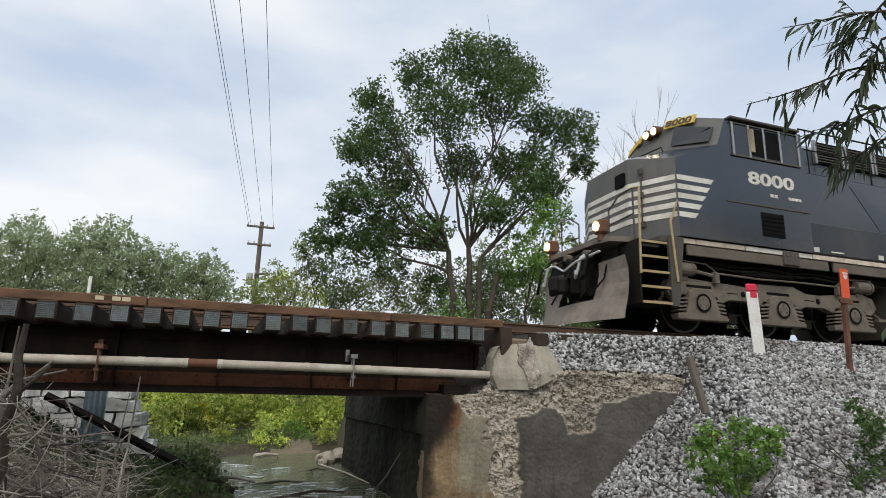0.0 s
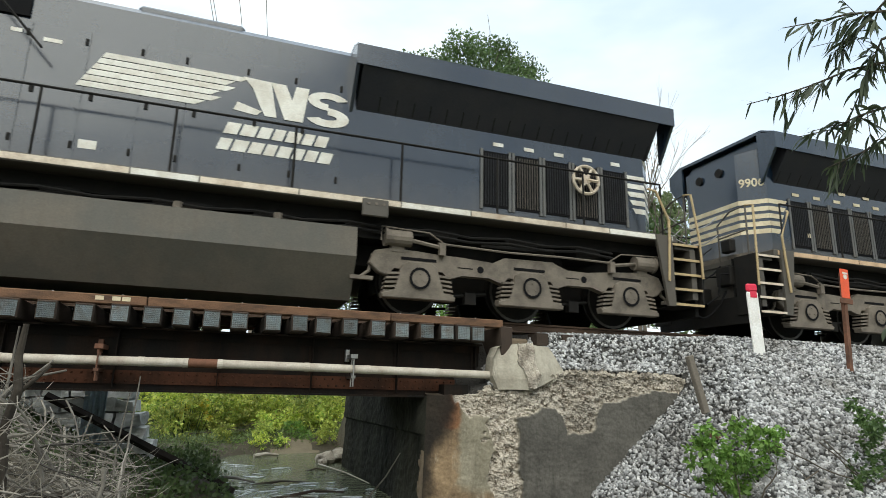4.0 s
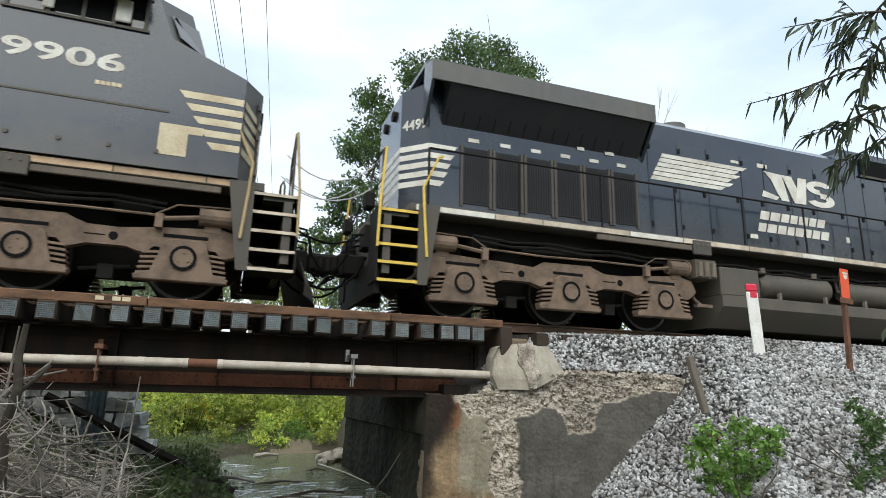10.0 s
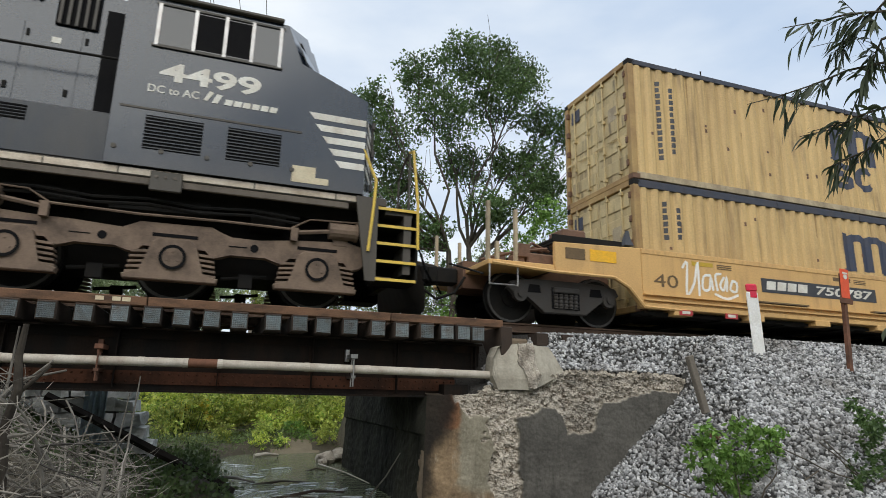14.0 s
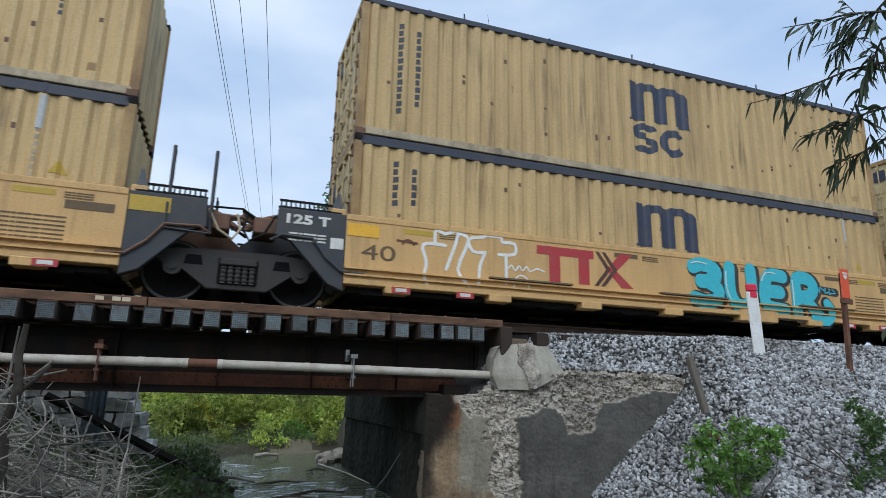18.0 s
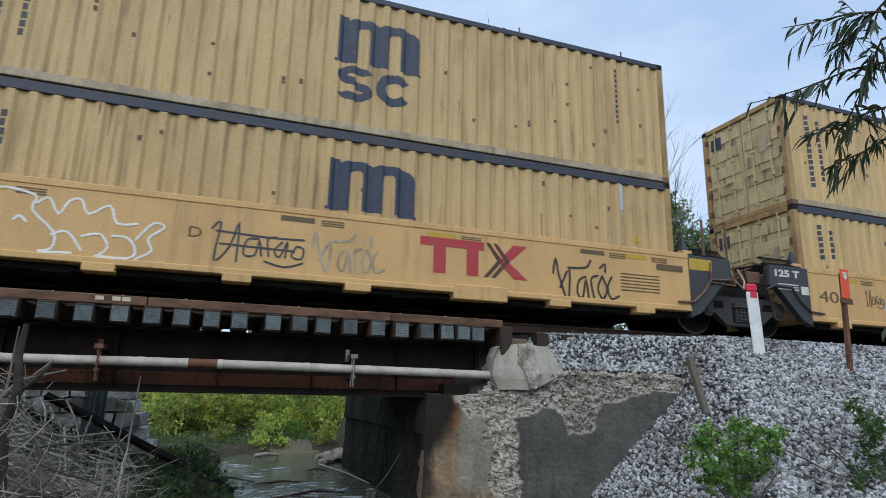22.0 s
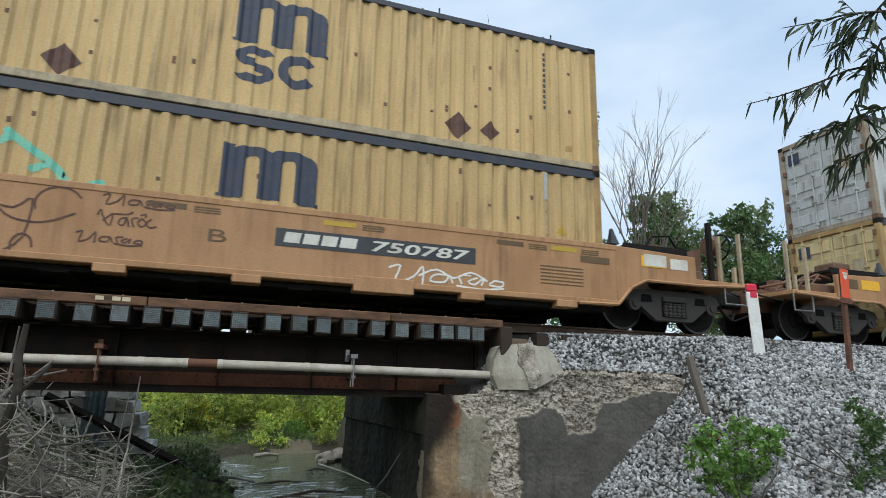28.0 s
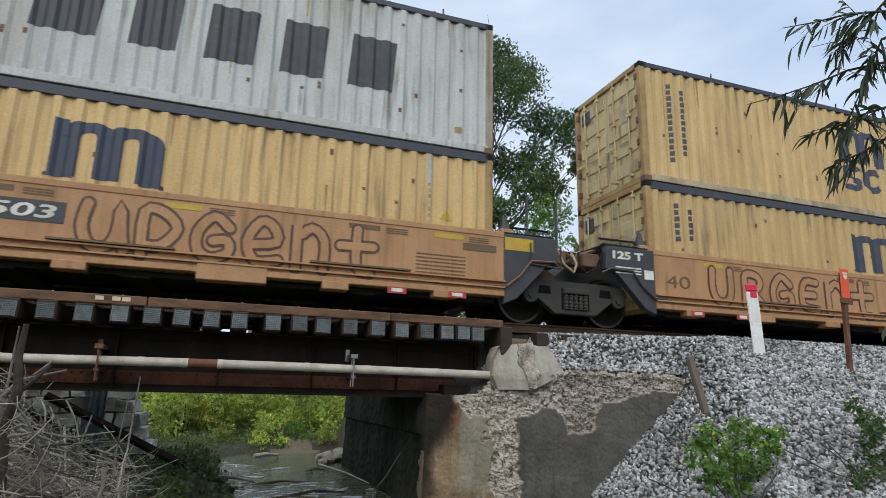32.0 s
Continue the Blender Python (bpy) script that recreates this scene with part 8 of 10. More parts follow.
    for j in range(6):
        bars_of_writing(bm, 10.75, 11.6, 0.62 + 0.06 * j, 0.64 + 0.06 * j, -1.4515, 0, (4, 1, 3, 2, 5))
    pieces("small_writing", bm, DECAL_BROWN, unit)
    bm = B()
    plate(bm, rect(11.55, 12.15, 1.06, 1.18), -1.4515)
    part("decal", bm, DECAL_BROWN, unit, "dull decal")
    return unit


car_a = well_car(0.0, "end", "joint", CAR_YELLOW, "yellow articulated well car, front unit with an open end platform", "ledge")
number_panel(car_a, 2.73, 5.93, 0.84, 1.12, "750787")
script_tag(car_a, WIDE_TAG, 0.82, 2.1, 0.62, 1.3, 0.05, GRAF_WHITE, "white handwritten spray-paint stroke")
lettering("unit_letter", "A", 6.47, 6.69, -1.453, 0.82, 1.0, car_a, DECAL_BROWN)

car_b = well_car(15.43, "joint", "joint", CAR_YELLOW, "yellow articulated well car with cyan bubble graffiti", "ledge")
bm = B()
plate(bm, rect(-0.07, 0.42, 1.1, 1.3), -1.454)
part("yellow_decal", bm, DECAL_YELLOW, car_b, "yellow reflective decal")
ttx_mark(car_b, 3.2, 5.15, 0.66, 1.28)
for st in ([(1.23, 0.44), (1.18, 0.57), (1.21, 0.8), (1.15, 1.08), (1.53, 1.1)], [(1.35, 1.13), (1.36, 1.34), (1.52, 1.29), (1.75, 1.33), (1.55, 0.71)], [(1.75, 1.32), (1.93, 1.23), (1.75, 0.72), (1.95, 0.47)],
           [(2.23, 1.05), (2.01, 1.05), (1.94, 1.25), (2.2, 1.31), (2.23, 1.34), (2.51, 1.34), (2.54, 1.26), (2.77, 1.25), (2.77, 1.07), (2.48, 1.04)], [(2.23, 1.04), (2.14, 0.81), (2.12, 0.49)], [(2.61, 1.04), (2.62, 0.77), (2.62, 0.56)]):
    scrawl(car_b, "graffiti_stroke", [st], 0.055, GRAF_WHITE, "white spray-painted stroke")
for st in ([(2.65, 0.82), (2.72, 0.88), (2.78, 0.79), (2.86, 0.88), (2.92, 0.8), (3.0, 0.88), (3.06, 0.8), (3.2, 0.86), (3.34, 0.82)], arc(2.9, 0.55, 0.14, 0.17, -10, 190, 8)):
    scrawl(car_b, "graffiti_stroke", [st], 0.025, GRAF_WHITE, "thin white spray-painted stroke")
scrawl(car_b, "graffiti_stroke", [arc(0.9, 1.02, 0.1, 0.1, 20, 160, 5), [(0.72, 1.1), (1.05, 1.08)]], 0.035, RUST, "rust-brown sprayed mark")
bubble_word(car_b, "BUER", 6.45, 9.75, 0.38, 1.43)
for nm, width, mt, y in (("graffiti_shade", 0.3, GRAF_BLACK, -1.452), ("graffiti_tail", 0.2, GRAF_CYAN, -1.4795)):
    bm = B()
    fat(bm, round_off([(9.5, 0.4), (9.85, 0.36), (10.0, 0.55), (9.88, 0.72)]), width, y)
    part(nm, bm, mt, car_b, "cyan flourish" if mt is GRAF_CYAN else "black shade under the flourish")
bm = B()
fat(bm, [(9.72, 1.0), (10.2, 0.97)], 0.17, -1.452)
part("graffiti_shade", bm, GRAF_BLACK, car_b, "small black sprayed patch")
for st in ([(9.72, 0.95), (9.76, 1.05), (9.85, 1.0)], [(9.9, 1.04), (9.88, 0.94), (9.98, 0.96)], [(10.02, 1.03), (10.0, 0.93), (10.18, 0.96), (10.1, 1.03)]):
    bm = B()
    fat(bm, st, 0.03, -1.4575)
    part("graffiti_stroke", bm, GRAF_CYAN, car_b, "small cyan sprayed mark")

car_c = well_car(30.89, "joint", "joint", CAR_YELLOW, "yellow articulated well car with a white scribble and a red emblem", "plain")
bm = B()
plate(bm, rect(-0.07, 0.42, 1.1, 1.28), -1.454)
part("yellow_decal", bm, DECAL_YELLOW, car_c, "yellow reflective decal")
ttx_mark(car_c, 6.97, 8.88, 0.64, 1.22)
for st in ([(1.13, 0.35), (1.08, 0.85), (1.28, 0.89), (1.17, 1.24), (1.64, 1.2), (1.64, 0.99), (1.92, 0.72), (1.92, 0.5), (1.77, 0.45), (2.15, 0.46)], [(1.68, 1.09), (1.81, 1.18), (1.94, 0.97), (2.04, 1.16), (2.18, 1.2), (2.29, 1.01), (2.53, 1.16), (2.64, 0.92), (2.89, 0.94)],
           [(1.9, 0.69), (2.08, 0.74), (2.26, 0.51)], [(2.25, 0.7), (2.46, 0.75), (2.57, 0.58), (2.46, 0.45)], [(2.61, 0.74), (2.8, 0.73), (2.91, 0.56), (2.82, 0.45), (2.44, 0.45)], [(2.9, 0.72), (3.09, 0.97), (3.24, 0.93), (3.05, 0.75), (3.11, 0.58), (2.92, 0.45)], [(1.45, 0.84), (1.51, 0.9), (1.59, 0.83)]):
    scrawl(car_c, "graffiti_stroke", [st], 0.032, GRAF_WHITE, "white spray-painted stroke")
script_tag(car_c, WIDE_TAG + [[(0.05, 0.75), (0.6, 0.7), (1.0, 0.72)], [(0.1, 0.45), (0.9, 0.42)]], 3.85, 5.15, 0.5, 1.12, 0.028, CAR_GREY, "grey smeared spray-paint stroke")
script_tag(car_c, TALL_TAG, 5.25, 6.4, 0.48, 1.12, 0.04, BOX_SILL, "pale smeared spray-paint stroke")
script_tag(car_c, TALL_TAG, 9.35, 10.7, 0.36, 1.1, 0.04, GRAF_BLACK, "black handwritten spray-paint stroke")
lettering("unit_letter", "D", 3.55, 3.72, -1.453, 0.84, 0.99, car_c, DECAL_BROWN)

car_d = well_car(46.33, "joint", "joint", CAR_YELLOW, "yellow articulated well car with outlined graffiti letters", "plain")
ttx_mark(car_d, 6.88, 8.85, 0.62, 1.22)
for st in ([(2.13, 0.44), (2.26, 0.46), (2.5, 0.55), (2.55, 0.67), (2.99, 0.62), (2.92, 0.46), (3.06, 0.45), (3.22, 0.55)], [(2.07, 0.74), (2.24, 1.01), (2.3, 1.22), (2.53, 1.29), (2.77, 1.33), (3.0, 1.29), (3.12, 1.12), (3.25, 1.18)], [(2.66, 0.8), (2.81, 0.86), (2.94, 0.81)],
           [(3.21, 0.9), (3.24, 1.09), (3.42, 1.11), (3.57, 1.27), (3.82, 1.2), (4.15, 1.29)], [(4.03, 1.23), (4.09, 0.93), (4.19, 0.75), (4.19, 0.54), (3.93, 0.45)], [(3.39, 0.71), (3.57, 0.94), (3.72, 0.98), (3.74, 0.82), (4.08, 0.81)]):
    scrawl(car_d, "graffiti_stroke", [st], 0.11, BOX_GREY, "pale grey sprayed edge", -1.4515)
    scrawl(car_d, "graffiti_stroke", [[(x + 0.02, z - 0.02) for x, z in st]], 0.05, CAR_GREY, "charcoal sprayed outline", -1.456)
for st in ([(4.43, 0.96), (4.78, 0.95)], [(4.65, 1.18), (4.93, 1.02), (5.32, 0.74)], [(4.52, 0.73), (4.83, 0.72), (4.95, 0.54), (4.91, 0.45)], [(4.61, 0.69), (4.71, 0.51), (4.71, 0.45)], [(4.99, 1.15), (5.21, 0.93), (5.38, 0.67)],
           [(5.14, 1.22), (5.42, 1.3), (5.71, 1.21), (5.92, 0.95), (5.47, 0.96)], [(5.49, 0.97), (5.64, 0.87), (6.08, 0.84), (6.1, 0.64)], [(5.65, 0.77), (5.83, 0.57), (6.09, 0.64), (6.35, 0.51), (6.45, 0.44)]):
    scrawl(car_d, "graffiti_stroke", [st], 0.1, BOX_GREY, "pale grey sprayed edge", -1.4515)
    scrawl(car_d, "graffiti_stroke", [[(x + 0.02, z - 0.02) for x, z in st]], 0.045, CAR_GREY, "charcoal sprayed outline", -1.456)
script_tag(car_d, WIDE_TAG, 1.5, 2.05, 0.72, 1.1, 0.02, DECAL_BROWN, "faint brown handwritten stroke")
script_tag(car_d, TALL_TAG, 9.28, 10.55, 0.34, 1.12, 0.04, GRAF_BLACK, "black handwritten spray-paint stroke")

car_e = well_car(61.73, "joint", "end", CAR_ORANGE, "weathered orange articulated well car, rear unit with an open end platform", "plain")
number_panel(car_e, 6.35, 9.55, 0.83, 1.1, "750787")
lettering("unit_letter", "B", 5.43, 5.68, -1.453, 0.8, 0.98, car_e, DECAL_BROWN)
script_tag(car_e, WIDE_TAG + [[(0.25, 0.5), (0.4, 0.9), (0.55, 0.5), (0.7, 0.9), (0.85, 0.5)]], 8.1, 10.05, 0.42, 0.72, 0.03, GRAF_WHITE, "white handwritten spray-paint stroke")
for strokes, x0, x1, z0, z1 in ((WIDE_TAG, 4.05, 4.95, 1.17, 1.33), (TALL_TAG, 4.0, 4.75, 0.88, 1.1), (WIDE_TAG, 3.8, 4.6, 0.62, 0.78)):
    script_tag(car_e, strokes, x0, x1, z0, z1, 0.022, GRAF_BROWN, "thin brown handwritten stroke")
scrawl(car_e, "graffiti_stroke", [arc(3.55, 1.1, 0.28, 0.24, 30, 200, 8), [(2.8, 1.04), (3.05, 1.0), (3.24, 1.14), (3.2, 0.62), (2.98, 0.4)], [(2.86, 1.0), (3.05, 0.86), (3.4, 0.84), (3.75, 1.0)], arc(3.2, 0.5, 0.12, 0.16, 0, 200, 6),
                                  arc(2.1, 0.86, 0.3, 0.3, -30, 110, 7), [(1.9, 0.56), (2.1, 0.46), (2.3, 0.42)]], 0.026, GRAF_BROWN, "faded brown sprayed stroke")
bm = B()
plate(bm, rect(12.9, 13.4, 1.12, 1.34), -1.4575)
part("route_table", bm, WHITE_PAINT, car_e, "white-framed data panel")

car_g = well_car(81.41, "end", "joint", CAR_ORANGE, "orange articulated well car with a dark number panel and brown graffiti", "ledge")
number_panel(car_g, 2.72, 5.86, 0.84, 1.13, "760503")
hollow_word(car_g, "upgent", 6.0, 10.15, 0.42, 1.3)
car_h = well_car(96.86, "joint", "joint", CAR_ORANGE, "orange articulated well car with large brown graffiti letters", "ledge")
hollow_word(car_h, "URgEnt", 1.1, 5.6, 0.42, 1.32)

low_box = container("ochre", False)
high_box = container("ochre", True)
grey_box = container("grey", True)
Z_LOW, Z_HIGH = 0.318, 2.909
RIDING += [(low_box, 0.0, Z_LOW), (high_box, 0.0, Z_HIGH), (grey_box, 81.41, Z_HIGH)]
for u in (15.43, 30.89, 46.33, 61.73, 81.41, 96.86):
    RIDING.append((copy_thing(low_box, pose(u, 0, Z_LOW)), u, Z_LOW))
    if u != 81.41:
        RIDING.append((copy_thing(high_box, pose(u, 0, Z_HIGH)), u, Z_HIGH))
        if u == 61.73:
            e_high = RIDING[-1][0]
    if u == 61.73:
        e_low = [o for o, q, zz in RIDING if q == u and zz == Z_LOW][0]
tagged(e_high, "ochre-yellow shipping container with red-brown placard stains, stacked on another")
for cx, cz, q in ((3.2, 0.4, 0.26), (9.3, 0.45, 0.26), (9.92, 0.45, 0.19)):
    bm = B()
    plate(bm, [(cx - q, cz), (cx, cz - q), (cx + q, cz), (cx, cz + q)], SIDE_Y - 0.001)
    painted("placard_stain", bm, GRAF_BROWN, e_high, "red-brown diamond stain")
tagged(e_low, "ochre-yellow shipping container with faint mint graffiti, sunk in a well car")
for st in ([(2.0, 1.5), (2.25, 1.42), (2.5, 1.62), (2.3, 1.78)], [(2.3, 1.2), (2.6, 1.38), (2.52, 1.5), (2.8, 1.75)], [(2.75, 1.8), (3.0, 1.62), (3.3, 1.42), (3.5, 1.2)], [(3.1, 1.32), (3.3, 1.4), (3.45, 1.28)], [(3.82, 1.16), (3.94, 1.22)]):
    bm = B()
    fat(bm, round_off(st), 0.11, SIDE_Y - 0.001)
    painted("graffiti_stroke", bm, GRAF_MINT, e_low, "faded mint spray-painted stroke")
# ---- plants ----
LEAF_OAK = leafy("dark_oak_leaves", (0.052, 0.102, 0.03), (0.115, 0.185, 0.055), 0.5)
LEAF_PALE = leafy("pale_shrub_leaves", (0.18, 0.24, 0.075), (0.36, 0.4, 0.18))
# the next two greens are lifted: distance haze is mixed into the leaf colour
LEAF_FAR = leafy("hazy_wood_leaves", (0.13, 0.19, 0.075), (0.21, 0.27, 0.12))
LEAF_WOOD = leafy("far_wood_leaves_with_haze", (0.25, 0.32, 0.17), (0.36, 0.42, 0.25))
LEAF_BRIGHT = leafy("bright_weed_leaves", (0.095, 0.195, 0.035), (0.24, 0.4, 0.09), 0.45)
LEAF_YELLOW = leafy("yellow_green_bank_leaves", (0.25, 0.36, 0.06), (0.6, 0.62, 0.15), 0.6)
LEAF_BANK = leafy("sunlit_bank_leaves", (0.2, 0.33, 0.06), (0.6, 0.62, 0.17), 0.6)
LEAF_GOLD = leafy("golden_flower_heads", (0.5, 0.4, 0.04), (0.6, 0.5, 0.08))
LEAF_DARK = leafy("dark_bank_leaves", (0.038, 0.066, 0.022), (0.085, 0.125, 0.042))
LEAF_WILLOW = leafy("dark_willow_leaves", (0.035, 0.055, 0.03), (0.1, 0.13, 0.065))


def leaf_mesh(centres, length, width, rng, droop=0.3):
    """Many small folded leaves, one four-cornered leaf at each centre."""
    n = len(centres)
    a = rng.normal(size=(n, 3))
    a[:, 2] -= droop
    a /= np.linalg.norm(a, axis=1)[:, None]
    b = np.cross(a, rng.normal(size=(n, 3)))
    b /= np.linalg.norm(b, axis=1)[:, None] + 1e-9
    c = np.cross(a, b)
    ln = length * rng.uniform(0.6, 1.25, n)[:, None]
    wd = width * rng.uniform(0.7, 1.2, n)[:, None]
    p = np.asarray(centres)
    v = np.stack([p, p + a * ln * 0.5 + b * wd * 0.5 + c * wd * 0.12, p + a * ln, p + a * ln * 0.5 - b * wd * 0.5 + c * wd * 0.12], 1).reshape(-1, 3)
    f = np.arange(4 * n).reshape(-1, 4)
    return v, f


def mesh_part(name, v, f, material, parent, label=""):
    me = bpy.data.meshes.new(name)
    me.vertices.add(len(v))
    me.vertices.foreach_set("co", np.asarray(v, np.float32).ravel())
    me.loops.add(f.size)
    me.loops.foreach_set("vertex_index", f.astype(np.int32).ravel())
    me.polygons.add(len(f))
    me.polygons.foreach_set("loop_start", (np.arange(len(f)) * f.shape[1]).astype(np.int32))
    me.update(calc_edges=True)
    me.validate()
    me.materials.append(material)
    ob = new(name, me)
    if parent is not None:
        ob.parent = parent
    if label:
        ob["label"] = label
    return ob


def clump_points(blobs, y, depth, per, rng, hollow=0.35, gap=0.0):
    """Leaf places in clumps: blobs of (x, z, radius) about a plane at y."""
    out = []
    for x, z, r in blobs:
        n = int(per * (r * r + 0.15 * r))
        d = rng.normal(size=(n, 3))
        d /= np.linalg.norm(d, axis=1)[:, None]
        q = rng.uniform(hollow, 1.0, n) ** 0.6
        # sprays: gather the leaves round a few dozen twig ends
        k = max(6, int(n / 14))
        ends = rng.normal(size=(k, 3))
        ends /= np.linalg.norm(ends, axis=1)[:, None]
        ends *= rng.uniform(0.35, 1.12, k)[:, None]
        pick = ends[rng.integers(0, k, n)] + d * q[:, None] * 0.2
        c = np.array([x, y + rng.uniform(-depth, depth) * 0.5, z])
        out.append(c + pick * np.array([r, max(r, depth * 0.4), r * 0.92]))
    return np.concatenate(out)


def limb(bm, a, b, r0, r1, rng, n=5, bend=0.12):
    a, b = Vector(a), Vector(b)
    ln = (b - a).length
    pts = []
    for i in range(n + 1):
        s = i / n
        w = math.sin(math.pi * s) * ln * bend
        pts.append(a.lerp(b, s) + Vector((rng.uniform(-1, 1), rng.uniform(-1, 1), rng.uniform(-0.4, 0.6))) * w * 0.6)
    tube(bm, pts, r0, 6, r1)
    return pts


def tree(name, label, blobs, y, base, stems, leaf, material, per, depth, radius=0.16, fork=0.35, group=""):
    """Stems rise from the base and fork to each clump of the crown."""
    t = thing(name, label, "tree" if "tree" in name else "shrub", group, *base)
    rng = random.Random(len(blobs) + int(base[0] * 10))
    nrng = np.random.default_rng(len(blobs) + abs(int(base[0] * 10)))
    org = Vector(base)
    bm = B()
    forks = []
    for k in range(stems):
        top = Vector((base[0] + (k - (stems - 1) / 2) * 0.5 + rng.uniform(-0.3, 0.3), y + rng.uniform(-0.4, 0.4), base[2] + (max(b[1] for b in blobs) - base[2]) * (fork + rng.uniform(-0.05, 0.1))))
        foot = org + Vector(((k - (stems - 1) / 2) * radius * 0.9, 0, 0))
        forks += limb(bm, foot, top, radius, radius * 0.62, rng, 6, 0.05)[3:]
    for x, z, r in blobs:
        c = Vector((x, y + rng.uniform(-depth, depth) * 0.4, z))
        f = min(forks, key=lambda q: (q - c).length + (3 if q.z > c.z else 0))
        pts = limb(bm, f, c, radius * 0.42, radius * 0.1, rng, 6, 0.1)
        for k in range(5):
            e = c + Vector((rng.uniform(-1, 1), rng.uniform(-1, 1), rng.uniform(-0.6, 1))) * r * 0.95
            limb(bm, pts[rng.randrange(3, 6)], e, radius * 0.12, radius * 0.04, rng, 4, 0.1)
    for v in bm.verts:
        v.co -= org
    part("trunk", bm, BARK, t, "forked grey-brown trunk and limbs")
    pts = clump_points(blobs, y, depth, per, nrng)
    v, f = leaf_mesh(pts - np.array(base), leaf, leaf * 0.5, nrng)
    mesh_part("crown", v, f, material, t, "loose leafy crown")
    return t


OAK = [(9.3, 12.05, 1.15), (7.6, 11.2, 1.1), (10.9, 11.95, 1.05), (6.13, 10.77, 0.92), (4.51, 9.61, 0.8), (5.11, 8.24, 1.3), (7.1, 9.17, 1.44), (9.49, 10.23, 1.5), (3.89, 7.25, 0.82), (5.72, 6.66, 1.15), (11.67, 9.76, 0.98), (12.72, 9.06, 0.99), (13.37, 8.16, 0.71), (11.25, 7.84, 1.03), (3.99, 5.45, 0.9), (3.31, 4.94, 0.67), (5.47, 4.89, 1.12), (8.3, 7.5, 1.05), (9.99, 7.64, 0.89), (3.09, 3.9, 0.7), (4.48, 3.84, 0.91), (6.77, 4.51, 0.93), (9.02, 5.43, 0.97), (10.97, 6.48, 1.08), (12.27, 7.02, 0.64)]
tree("broadleaf_tree", "tall dark green broadleaf tree with several thin trunks", OAK, 10.0, (8.4, 10.0, -1.2), 4, 0.15, LEAF_OAK, 1750, 1.8, 0.15)
tree("young_tree", "young bright green tree beside the tall one", [(10.9, 4.73, 1.0), (11.3, 5.6, 0.75), (10.3, 3.6, 0.8), (11.2, 3.2, 0.8)], 9.2, (10.9, 9.2, -1.0), 2, 0.16, LEAF_BRIGHT, 800, 0.9, 0.07)
SHRUB = [(1.07, 1.58, 0.6), (1.87, 1.9, 0.64), (2.67, 2.49, 0.62), (2.19, 3.16, 0.45), (3.24, 1.66, 0.83), (4.29, 1.92, 0.92), (5.41, 1.64, 0.86), (6.55, 1.9, 0.92), (7.75, 1.8, 0.9), (8.99, 2.28, 1.0), (10.08, 2.56, 0.98), (10.84, 1.83, 0.79), (3.52, 2.93, 0.6), (5.0, 2.7, 0.72), (8.57, 3.42, 0.77)]
for k, (mt, per) in enumerate(((LEAF_PALE, 900), (LEAF_PALE, 900), (LEAF_FAR, 1100), (LEAF_OAK, 1000), (LEAF_FAR, 1000))):
    mine = [b for i, b in enumerate(SHRUB) if i % 5 == k]
    mine = [(x * 1.25, -1.224 + (z + 1.224) * 1.25, r * 1.24) for x, z, r in mine]
    lower = [(x + 0.2, 0.0 - 0.2 * i, r) for i, (x, z, r) in enumerate(mine)]
    tree("shrub", ("pale silvery-green shrub with loose sprays" if k < 2 else "dense green shrub on the far bank" if k < 4 else "thin brownish shrub on the far bank"), mine + lower, 13.1, (mine[0][0], 13.1, -2.4), 3, 0.15, mt, per, 1.0, 0.05, group="shrubs behind the track")
FILL = [(7.6, 3.0, 0.9), (8.2, 1.6, 1.0), (9.2, 3.2, 0.95), (9.8, 1.8, 1.0), (10.5, 3.3, 0.95), (11.2, 1.9, 1.0), (11.7, 3.7, 0.9), (12.6, 2.2, 1.0), (13.0, 3.6, 0.8), (13.6, 1.2, 1.0), (10.4, 4.6, 0.6)]
for k, mt in enumerate((LEAF_OAK, LEAF_BRIGHT, LEAF_FAR)):
    mine = [b for i, b in enumerate(FILL) if i % 3 == k]
    tree("shrub", "dense green undergrowth below the tall tree" if k else "dark green undergrowth below the tall tree", mine + [(x, 0.2, r) for x, z, r in mine], 11.0, (mine[0][0], 11.0, -1.2), 4, 0.15, mt, 900, 1.2, 0.05, group="shrubs behind the track")
tree("shrub", "yellow-green shrub at the end of the bridge", [(1.0, 2.3, 0.6), (2.0, 2.8, 0.7), (3.3, 2.7, 0.7), (1.8, 1.6, 0.8), (3.0, 1.6, 0.8), (2.3, 0.4, 0.9)], 14.0, (2.0, 14.0, -1.6), 4, 0.16, LEAF_YELLOW, 800, 1.0, 0.05, group="shrubs behind the track")
LOW = [(-0.7, -2.75, 0.3), (0.0, -2.7, 0.35), (0.7, -2.78, 0.28), (1.3, -2.72, 0.3), (1.9, -2.68, 0.25), (2.7, -2.7, 0.3), (0.3, -2.5, 0.35), (1.4, -2.45, 0.35), (2.4, -2.4, 0.35), (3.2, -2.45, 0.35)]
for k, mt in enumerate((LEAF_YELLOW, LEAF_BANK, LEAF_BRIGHT)):
    mine = [b for i, b in enumerate(LOW) if i % 3 == k]
    tree("bank_shrub", "low green growth at the waterline", mine, 8.6 + 0.25 * k, (mine[0][0], 8.6 + 0.25 * k, -3.0), 3, 0.08, mt, 3600, 0.9, 0.02, group="shrubs on the creek bank")
